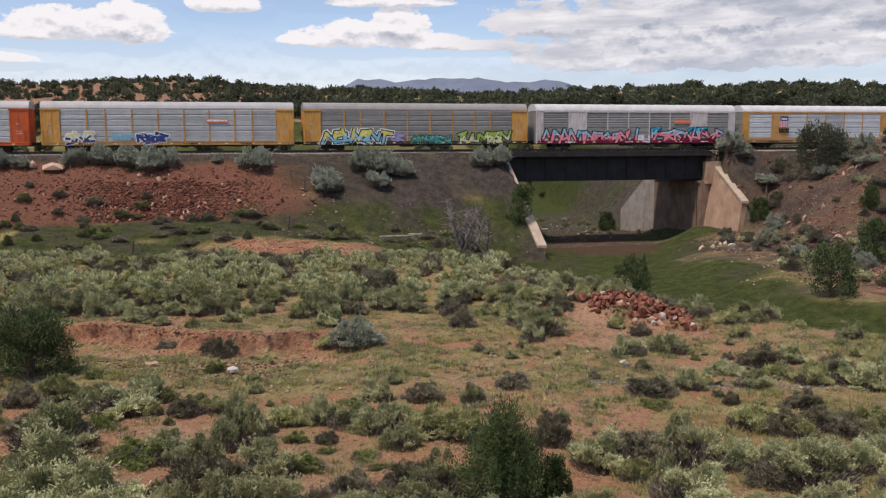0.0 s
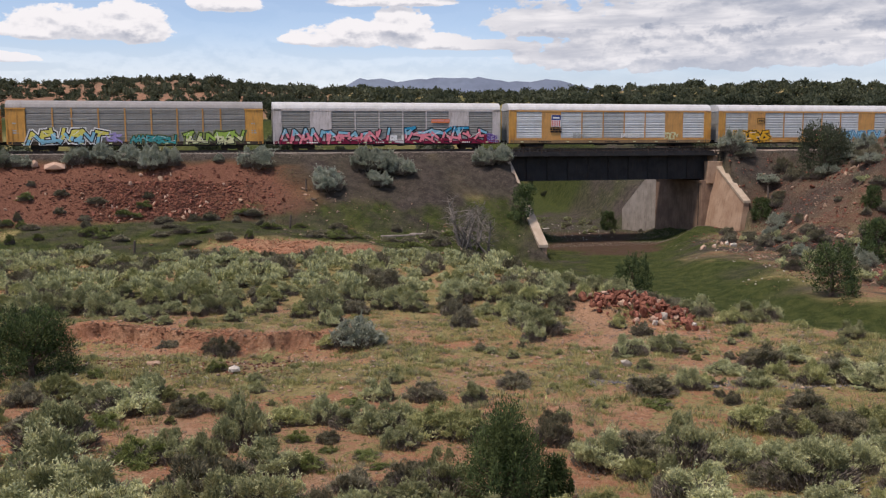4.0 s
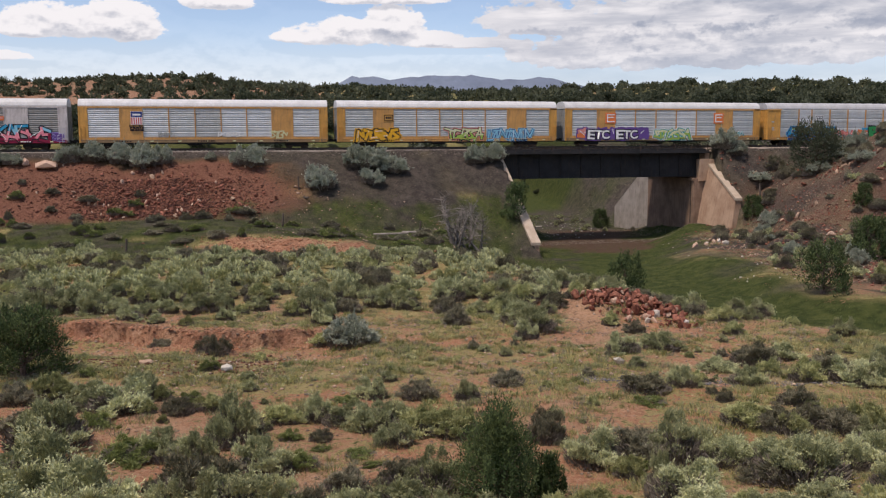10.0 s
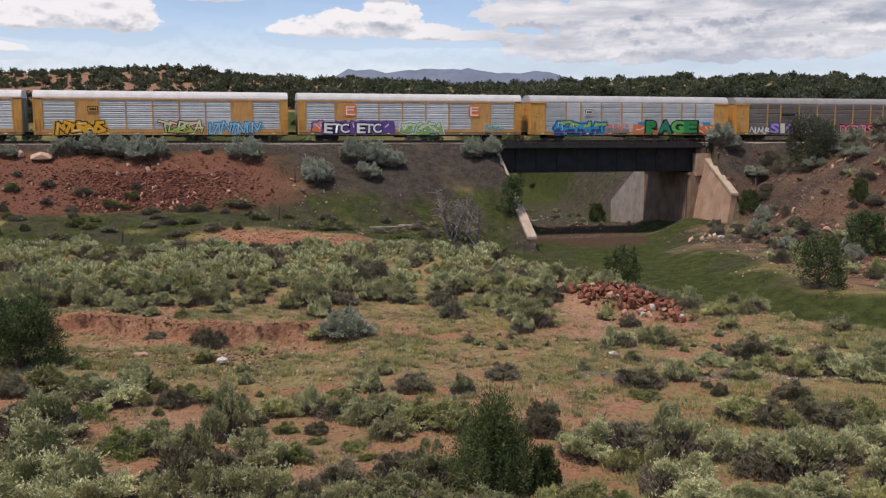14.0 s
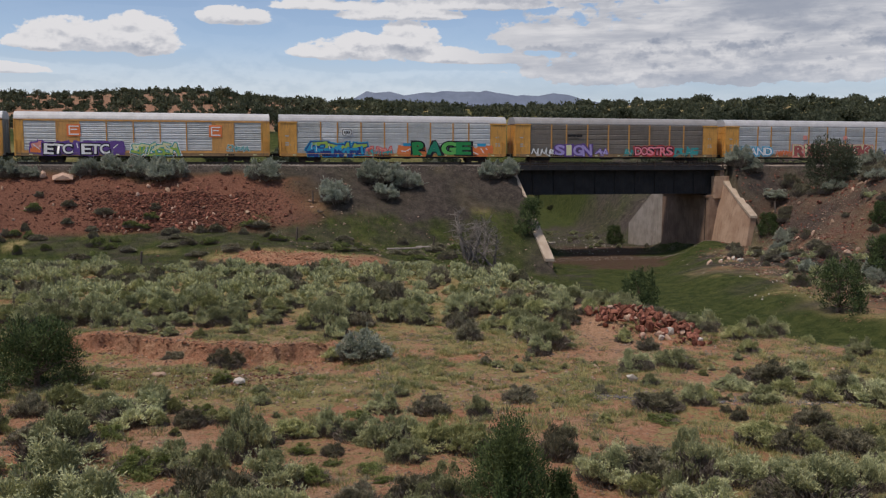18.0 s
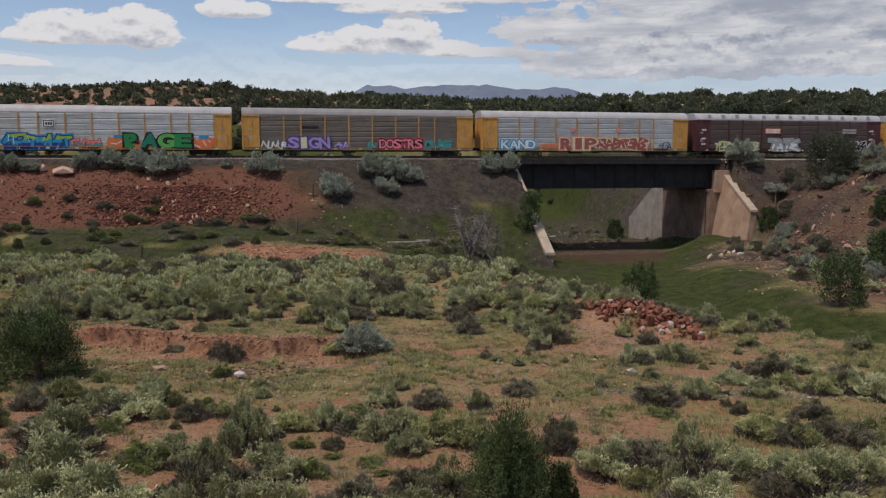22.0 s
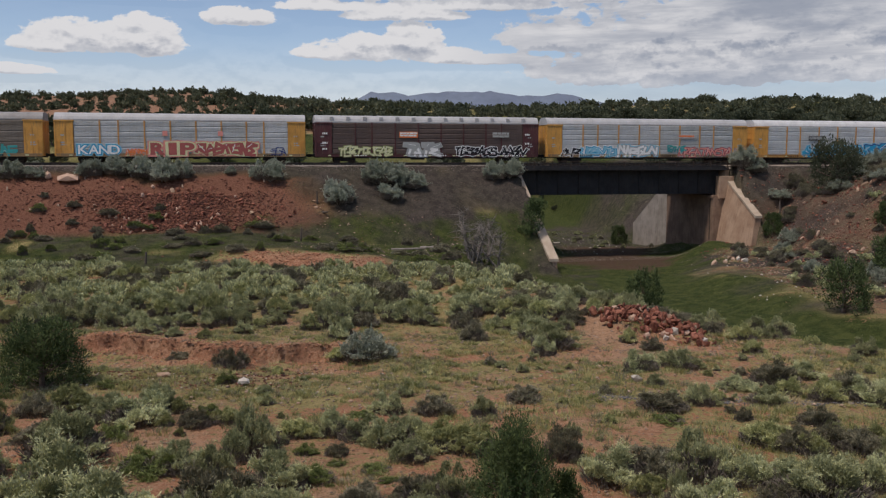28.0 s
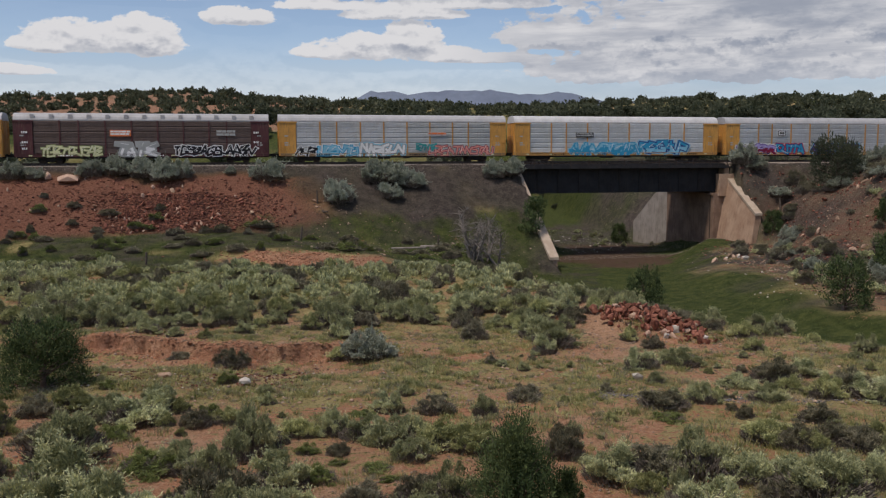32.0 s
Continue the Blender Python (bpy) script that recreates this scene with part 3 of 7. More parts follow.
# ---------------------------------------------------------------- bridge and track
def make_bridge():
    deck = thing("railway_bridge", "black steel deck girder bridge with walkway railing over the wash", "bridge", TRACK)
    x0, x1, lo, hi = 7.5, 35.0, RAIL - 3.98, RAIL - 0.86
    for y, name in ((-0.55, "girder"), (3.2, "girder"), (4.6, "girder"), (8.2, "girder")):
        g = part(name, boxed((x0, x1, y - 0.02, y + 0.02, lo + 0.07, hi - 0.07)), M_STEEL, deck, "riveted black plate girder")
        part("flange", boxed((x0, x1, y - 0.24, y + 0.24, hi - 0.07, hi)), M_STEEL, g)
        part("flange", boxed((x0, x1, y - 0.24, y + 0.24, lo, lo + 0.07)), M_STEEL, g)
        if y < 0:
            n = 10
            rib = boxed((-0.05, 0.05, -0.17, -0.02, lo + 0.07, hi - 0.07), (-0.13, 0.13, -0.045, -0.02, lo + 0.07, hi - 0.07))
            me = bpy.data.meshes.new("stiffener")
            rib.to_mesh(me), rib.free()
            me.materials.append(M_STEEL)
            for i in range(n + 1):
                link("stiffener", me, g, at=pose(x0 + 0.14 + (x1 - x0 - 0.28) * i / n, y, 0))
            seam = boxed((x0, x1, y - 0.036, y - 0.02, hi - 0.45, hi - 0.07), (x0, x1, y - 0.036, y - 0.02, lo + 0.07, lo + 0.4))
            part("flange_plate", seam, M_STEEL, g)
    # cross bracing between the girders
    for x in np.linspace(x0 + 2, x1 - 2, 7):
        part("cross_frame", boxed((x - 0.06, x + 0.06, -0.5, 8.2, lo + 0.2, lo + 0.35), (x - 0.06, x + 0.06, -0.5, 8.2, hi - 0.4, hi - 0.25)), M_STEEL, deck)
    # ballast pan and walkway
    part("deck_plate", boxed((x0 - 0.8, x1 + 0.8, -0.9, 9.0, hi, RAIL - 0.36)), M_STEEL, deck)
    part("walkway", boxed((x0 - 0.6, x1 + 0.6, -2.0, -0.95, RAIL - 0.80, RAIL - 0.62), (x0 - 0.6, x1 + 0.6, -2.06, -1.98, RAIL - 0.92, RAIL - 0.58)), M_STEEL, deck, "dark planked walkway")
    for x in np.linspace(x0 + 0.3, x1 - 0.3, 12):
        part("bracket_beam", boxed((x - 0.06, x + 0.06, -2.0, -0.6, RAIL - 1.0, RAIL - 0.82)), M_STEEL, deck)
    post = boxed((-0.045, 0.045, -0.045, 0.045, 0, 0.86))
    me = bpy.data.meshes.new("railing_post")
    post.to_mesh(me), post.free()
    me.materials.append(M_RUST)
    for x in np.linspace(x0 - 0.4, x1 + 0.4, 13):
        link("railing_post", me, deck, at=pose(x, -2.0, RAIL - 0.62))
    for z in (RAIL - 0.24, RAIL + 0.2):
        part("handrail", boxed((x0 - 0.6, x1 + 0.6, -2.04, -1.96, z - 0.03, z + 0.03)), M_RUST, deck)
    part("bearing", boxed((x0 + 0.1, x0 + 0.9, -0.9, -0.2, lo - 0.18, lo)), M_RUST, deck)
    part("bearing", boxed((x1 - 0.9, x1 - 0.1, -0.9, -0.2, lo - 0.18, lo)), M_RUST, deck)
    return lo


def abutment(sign, x, seat):
    """A concrete abutment: breast wall with a bridge seat, a back wall, and wing walls with sloping pale caps."""
    left = sign < 0
    ab = thing("bridge_abutment", "weathered tan concrete abutment with stained face and sloping wing walls", "abutment", TRACK)
    out = -1 if left else 1
    base = -3.5

    def span(a, b):
        return (min(x + out * a, x + out * b), max(x + out * a, x + out * b))

    part("breast_wall", boxed((*span(-0.4, 2.2), -1.6, 11.4, base, seat - 0.18), (*span(-0.55, -0.4), -1.6, 11.4, seat - 0.55, seat - 0.2), bevel=0.04), M_CONCRETE_STAINED_SHADED, ab, "brown stained concrete breast wall, darkened for the shade under the bridge")
    part("back_wall", boxed((*span(1.1, 1.75), -1.5, 11.3, seat - 0.2, RAIL - 1.0), bevel=0.04), M_CONCRETE, ab)
    # near wing, at right angles to the line, its inner face leaning back
    far, end_z, thick, lean = (-16.6, 0.9, 0.82, 0.03) if left else (-8.4, 4.6, 0.75, 0.21)
    top, inner = (RAIL - 0.55, 0.0) if left else (RAIL - 2.3, 1.5)
    bm = bmesh.new()
    for q, z in ((-1.6, top), (far, end_z)):
        for a, h in ((inner, z), (inner + thick, z), (inner + thick, base), (inner - lean * (z - 0.9) - 0.1, base + 2.0 if not left else base)):
            bm.verts.new((x + out * a, q, h))
    v = list(bm.verts)
    for i in range(4):
        bm.faces.new((v[i], v[(i + 1) % 4], v[4 + (i + 1) % 4], v[4 + i]))
    bm.faces.new(v[:4]), bm.faces.new(v[4:])
    bmesh.ops.recalc_face_normals(bm, faces=bm.faces[:])
    part("wing_wall", bm, M_CONCRETE, ab)
    bm = bmesh.new()
    prism(bm, [(-1.5, top - 0.02), (-1.5, top + 0.24), (far - 0.12, end_z + 0.24), (far - 0.12, end_z - 0.06), (far, end_z - 0.02)], *span(inner - 0.12, inner + thick + 0.1), axis="x")
    part("wing_cap", bm, M_CONCRETE_CAP, ab, "pale sloping concrete cap")
    if not left:
        part("corner_pillar", boxed((*span(0.2, 2.3), -1.9, -0.95, seat - 0.6, RAIL - 1.7), bevel=0.05), M_CONCRETE, ab)
        part("crack_stain", boxed((*span(-0.412, -0.402), -0.95, -0.7, 1.2, seat - 0.6)), M_RUST, ab, "dark seep stain")
    # far wing, splayed back from the line
    bm = bmesh.new()
    a, b = Vector((x + out * 0.0, 11.4)), Vector((x - out * (1.3 if not left else -2.0), 20.6))
    n = Vector((out * 0.8, 0))
    foot = [bm.verts.new((p.x, p.y, base)) for p in (a, b, b + n, a + n)]
    head = [bm.verts.new((p.x, p.y, h)) for p, h in ((a, seat + 2.0), (b, 1.9), (b + n, 1.9), (a + n, seat + 2.0))]
    bm.faces.new(foot[::-1]), bm.faces.new(head)
    for i in range(4):
        bm.faces.new((foot[i], foot[(i + 1) % 4], head[(i + 1) % 4], head[i]))
    bmesh.ops.recalc_face_normals(bm, faces=bm.faces[:])
    part("far_wing_wall", bm, M_CONCRETE_GREY, ab, "grey streaked concrete wing wall")


seat = make_bridge()
abutment(-1, 7.3, seat)
abutment(1, 34.2, seat)


def rail_bar(lo, hi, y):
    bm = bmesh.new()
    prism(bm, [(y + a, RAIL - b) for a, b in ((-0.075, 0.17), (0.075, 0.17), (0.075, 0.15), (0.012, 0.13), (0.012, 0.05), (0.035, 0.04), (0.035, 0), (-0.035, 0), (-0.035, 0.04), (-0.012, 0.05), (-0.012, 0.13), (-0.075, 0.15))], lo, hi, "x")
    return bm


def make_track(mid):
    bed = thing("railway_track", "steel rails on weathered wooden ties and ballast", "railway track", TRACK)
    lo, hi = -330, 420
    for y in (mid - 0.76, mid + 0.76):
        part("rail", rail_bar(lo, hi, y), M_RAIL, bed)
    tie = boxed((-0.115, 0.115, -1.3, 1.3, -0.18, 0))
    me = bpy.data.meshes.new("tie")
    tie.to_mesh(me), tie.free()
    me.materials.append(M_WOOD)
    for i in range(230 if mid < 3 else 90):
        link("tie", me, bed, at=pose(-56 + 0.52 * i * (1 if mid < 3 else 2), mid + random.uniform(-0.03, 0.03), RAIL - 0.172, 0, 0, random.uniform(-1, 1)))
    bm = bmesh.new()
    for a, b in ((lo, 6.6), (35.9, hi)):
        prism(bm, [(mid - 3.1, RAIL - 0.75), (mid - 1.75, RAIL - 0.26), (mid + 1.75, RAIL - 0.26), (mid + 2.45, RAIL - 0.75)], a, b, "x")
    part("ballast", bm, M_BALLAST, bed, "brown grey crushed stone ballast")


make_track(MID)
make_track(MID + 4.4)


# ---------------------------------------------------------------- the train
def paint(name, c, two=None, rough=0.55, dirt=(0.16, 0.12, 0.085), vary=0.06):
    two = two or tuple(v * 0.86 for v in c)
    return coat(name, c, two, 0.8, rough, 0.08, vary=vary, grain=9, dirt=dirt)


P_YELLOW = paint("faded_yellow_paint", (0.66, 0.345, 0.085))
P_OCHRE = paint("dull_yellow_paint", (0.60, 0.32, 0.105))
P_BROWN_YELLOW = paint("rusty_yellow_paint", (0.36, 0.235, 0.125))
P_MAROON = paint("maroon_paint", (0.105, 0.038, 0.042))
P_ORANGE = paint("orange_red_paint", (0.62, 0.115, 0.030))
P_WHITE = paint("off_white_paint", (0.63, 0.58, 0.57))
S_SILVER = paint("galvanised_panel", (0.50, 0.52, 0.53), rough=0.45, dirt=(0.36, 0.33, 0.29), vary=0.10)
S_BRIGHT = paint("bright_galvanised_panel", (0.57, 0.595, 0.605), rough=0.45, dirt=(0.48, 0.45, 0.41), vary=0.12)
S_GREY = paint("dull_grey_panel", (0.30, 0.30, 0.29), rough=0.6, dirt=(0.23, 0.20, 0.17), vary=0.08)
S_DARK = paint("weathered_brown_grey_panel", (0.205, 0.180, 0.155), rough=0.7, dirt=(0.13, 0.105, 0.085), vary=0.08)
S_MAROON = paint("grimy_dark_panel", (0.135, 0.100, 0.090), rough=0.7, dirt=(0.09, 0.065, 0.055), vary=0.08)
R_WHITE = paint("pale_roof_metal", (0.60, 0.60, 0.605), rough=0.5, dirt=(0.5, 0.48, 0.45))
R_GREY = paint("grey_roof_metal", (0.44, 0.44, 0.45), rough=0.5, dirt=(0.36, 0.35, 0.33))
R_DULL = paint("dull_roof_metal", (0.31, 0.30, 0.30), rough=0.6, dirt=(0.24, 0.22, 0.20))
INK = {k: paint("spray_" + k, c, tuple(min(1, v * 1.15) for v in c), 0.6, None, 0.0) for k, c in dict(
    black=(0.015, 0.015, 0.02), white=(0.75, 0.75, 0.74), pink=(0.75, 0.24, 0.29), crimson=(0.22, 0.012, 0.045), blue=(0.03, 0.28, 0.48), navy=(0.025, 0.05, 0.20),
    yellow=(0.66, 0.60, 0.13), pale_yellow=(0.62, 0.62, 0.36), lime=(0.30, 0.45, 0.08), green=(0.025, 0.24, 0.07), teal=(0.05, 0.30, 0.30), orange=(0.70, 0.19, 0.06), gold=(0.68, 0.36, 0.02),
    purple=(0.13, 0.07, 0.26), lilac=(0.36, 0.30, 0.58), red=(0.55, 0.06, 0.06), coral=(0.66, 0.26, 0.22), sky=(0.22, 0.48, 0.62), grey=(0.36, 0.37, 0.36), olive=(0.20, 0.23, 0.09), teal_green=(0.02, 0.20, 0.12), fresh_green=(0.12, 0.42, 0.10), dusty_red=(0.36, 0.10, 0.09)).items()}

END, LENGTH = 2.0, 27.5
MESHES = {}


def shared(key, build, material):
    """One mesh for alike pieces."""
    k = (key, material.name)
    if k not in MESHES:
        bm = build()
        me = bpy.data.meshes.new(key[0])
        bm.to_mesh(me), bm.free()
        me.materials.append(material)
        MESHES[k] = me
    return MESHES[k]


def panel_mesh(w, z0, z1, sheets, ribs):
    """Stacked sheets of corrugated perforated steel."""
    bm = bmesh.new()
    prof, hgt = [], (z1 - z0) / sheets
    for i in range(sheets):
        b = z0 + i * hgt
        prof += [(b + 0.01, 0.05), (b + 0.035, 0.012)]
        for j in range(ribs):
            c = b + 0.05 + (hgt - 0.10) * (j + 0.5) / ribs
            r = (hgt - 0.10) / ribs * 0.5
            prof += [(c - r * 0.9, 0.012), (c - r * 0.35, -0.022), (c + r * 0.25, -0.022), (c + r * 0.8, 0.012)]
        prof += [(b + hgt - 0.035, 0.012), (b + hgt - 0.01, 0.05)]
    a = [bm.verts.new((-w / 2, y, z)) for z, y in prof]
    b = [bm.verts.new((w / 2, y, z)) for z, y in prof]
    for i in range(len(prof) - 1):
        bm.faces.new((a[i], b[i], b[i + 1], a[i + 1]))
    return bm


def roof_mesh(style):
    bm = bmesh.new()
    out = [(0.02, 4.72), (0.02, 4.86), (0.16, 5.16), (0.42, 5.44), (0.85, 5.57), (1.6, 5.62), (2.35, 5.57), (2.78, 5.44), (3.04, 5.16), (3.18, 4.86), (3.18, 4.72)]
    prism(bm, out, -LENGTH / 2, LENGTH / 2, "x")
    for i in range(1, 18):
        x = -LENGTH / 2 + LENGTH * i / 18
        rib = [(y + (1.6 - y) * -0.012, z + 0.028) for y, z in out[1:-1]]
        prism(bm, [*rib, *[(y, z - 0.01) for y, z in out[1:-1]][::-1]], x - 0.035, x + 0.035, "x")
    if style:
        for i in range(1, 14):
            x = -LENGTH / 2 + LENGTH * i / 14
            box(bm, x - 0.22, x + 0.22, 0.03, 0.2, 5.0, 5.4)
    return bm


def door_mesh():
    bm = boxed((0, END, -0.05, 0.06, 0.80, 4.62), (0.04, 0.16, -0.085, -0.05, 0.82, 4.62), (END * 0.54, END * 0.54 + 0.1, -0.085, -0.05, 0.82, 4.62), (END - 0.16, END - 0.02, -0.085, -0.05, 0.82, 4.62))
    box(bm, -0.02, END + 0.08, -0.12, 0.1, 4.60, 4.74)
    return bm


def wheel_mesh():
    bm = bmesh.new()
    for y, f in ((-0.73, -1), (0.73, 1)):
        tube(bm, (0, y - 0.06, 0), (0, y + 0.06, 0), 0.42, 0.42, 20)
        tube(bm, (0, y - 0.10 * f, 0), (0, y - 0.06 * f, 0), 0.455, 0.455, 20)
        for k in range(5):
            c, s = math.cos(k * math.tau / 5), math.sin(k * math.tau / 5)
            box(bm, 0.24 * c - 0.035, 0.24 * c + 0.035, y + 0.055 * f - 0.02, y + 0.055 * f + 0.02, 0.24 * s - 0.035, 0.24 * s + 0.035)
    tube(bm, (0, -0.95, 0), (0, 0.95, 0), 0.085, 0.085, 10)
    return bm


def truck_frame():
    bm = bmesh.new()
    for y in (-1.02, 1.02):
        prism(bm, [(-1.25, 0.30), (-1.25, 0.56), (-0.75, 0.62), (-0.45, 0.80), (0.45, 0.80), (0.75, 0.62), (1.25, 0.56), (1.25, 0.30), (0.55, 0.34), (0.3, 0.16), (-0.3, 0.16), (-0.55, 0.34)], y - 0.09, y + 0.09)
    box(bm, -0.28, 0.28, -1.1, 1.1, 0.42, 0.66)
    return bm


def spray(parent, x0, x1, z0, z1, fills, line="black", halo=None, seed=0, label="", lean=0.12, thick=0.20):
    """Interlocking spray-painted shapes with fills, outlines and highlights, a few millimetres off the side."""
    rnd = random.Random(seed)
    hgt = z1 - z0
    n = max(2, round((x1 - x0) / (0.62 * hgt)))
    w = (x1 - x0) / n
    verts, faces, slots, names, count = [], [], [], [], [0]

    def slot(c):
        if c not in names:
            names.append(c)
        return names.index(c)

    def stroke(pts, t, y, c):
        for (ax, az), (bx, bz) in zip(pts, pts[1:]):
            d = Vector((bx - ax, bz - az))
            if d.length < 1e-4:
                continue
            u = d.normalized()
            k, e = Vector((-u.y, u.x)) * t / 2, u * t * 0.38
            yy = y - 0.00025 * count[0]
            count[0] += 1
            i = len(verts)
            for p in (Vector((ax, az)) - e + k, Vector((ax, az)) - e - k, Vector((bx, bz)) + e - k, Vector((bx, bz)) + e + k):
                verts.append((p.x, yy, min(max(p.y, z0 - 0.14), z1 + 0.2)))
            faces.append((i, i + 1, i + 2, i + 3))
            slots.append(slot(c))

    shapes = (((0, 0), (0, 1), (0.8, 0.9), (0.8, 0.55), (0.1, 0.5), (0.9, 0)), ((0.1, 0), (0.45, 1), (0.9, 0), (0.7, 0.4), (0.25, 0.4)), ((0.9, 0.9), (0.15, 1), (0.1, 0.55), (0.85, 0.5), (0.9, 0.05), (0.05, 0)),
              ((0, 0), (0.1, 1), (0.8, 0.1), (0.9, 1)), ((0.9, 1), (0.1, 0.95), (0.1, 0), (0.95, 0.05), (0.9, 0.45), (0.5, 0.45)), ((0, 1), (0.9, 0.95), (0.5, 0.9), (0.45, 0)), ((0.05, 1), (0.1, 0.05), (0.85, 0), (0.9, 1)),
              ((0.1, 0), (0.05, 1), (0.9, 1), (0.1, 0.55), (0.75, 0.5), (0.1, 0), (0.9, 0)))
    t = hgt * thick
    letters = []
    for i in range(n):
        sh = rnd.choice(shapes)
        ox, up, lo = x0 + i * w + rnd.uniform(-0.06, 0.06) * w, z1 - t / 2 - rnd.uniform(0, 0.14) * hgt, z0 + t / 2 + rnd.uniform(0, 0.10) * hgt
        letters.append([(ox + (px * 1.25 - 0.12) * w + lean * w * (pz - 0.5) + rnd.uniform(-0.22, 0.22) * w, lo + (up - lo) * pz + rnd.uniform(-0.16, 0.16) * hgt) for px, pz in sh])
    y = -0.095
    if halo:
        for pts in letters:
            stroke(pts, t * 2.5, y, halo)
        y -= 0.004
        count[0] = 0
    for pts in letters:
        stroke(pts, t * 1.75, y, line)
    y, count[0] = y - 0.01, 0
    zm = (z0 + z1) / 2
    for i, pts in enumerate(letters):
        fine = []
        for (ax, az), (bx, bz) in zip(pts, pts[1:]):
            k = max(1, int(math.hypot(bx - ax, bz - az) / (0.28 * hgt)))
            fine += [((ax + (bx - ax) * j / k), (az + (bz - az) * j / k)) for j in range(k)]
        fine.append(pts[-1])
        for p, q in zip(fine, fine[1:]):
            m = (p[1] + q[1]) / 2 + rnd.uniform(-0.12, 0.12) * hgt
            band = min(len(fills) - 1, max(0, int((z1 - m) / hgt * len(fills))))
            stroke([p, q], t * 0.95, y, fills[band])
        if rnd.random() < 0.8:
            p, q = fine[1], fine[min(3, len(fine) - 1)]
            stroke([(p[0] + 0.05, p[1] + 0.05), (q[0], q[1] + 0.03)], t * 0.2, y - 0.02, "white")
    me = mesh_of("graffiti", verts, faces, [INK[c] for c in names], slots=slots)
    return tagged(link("graffiti", me, parent, label), kind="stuff")


def bars(parent, x, z, w, h, rows, ink, plate=None, name="lettering", label=""):
    """Rows of small plain bars where writing stands, on a plate where there is one."""
    if plate:
        b = part("sign_plate", boxed((x - w / 2 - 0.07, x + w / 2 + 0.07, -0.1, -0.075, z - h / 2 - 0.07, z + h / 2 + 0.07)), plate, parent, label)
        label = ""
    rnd = random.Random(round(x * 91 + z * 7))
    made = []
    for r in range(rows):
        top = z + h / 2 - r * h / rows
        cx = x - w / 2
        while cx < x + w / 2 - 0.05:
            l = min(rnd.uniform(0.12, 0.4) * max(w, 0.6), x + w / 2 - cx)
            made.append((cx, cx + l, -0.112, -0.10, top - h / rows * 0.72, top))
            cx += l + 0.06
    for b in made:
        part(name, boxed(b), ink, parent, label)
        label = ""


BAYS_A = [2.72, 1.96, 2.79, 2.79, 2.79, 2.79, 2.79, 1.96, 2.72]
BAYS_B = [("p", 3.0), ("w", 2.1), ("p", 2.55), ("p", 2.55), ("p", 2.55), ("p", 2.55), ("p", 2.55), ("w", 2.1), ("p", 2.75)]


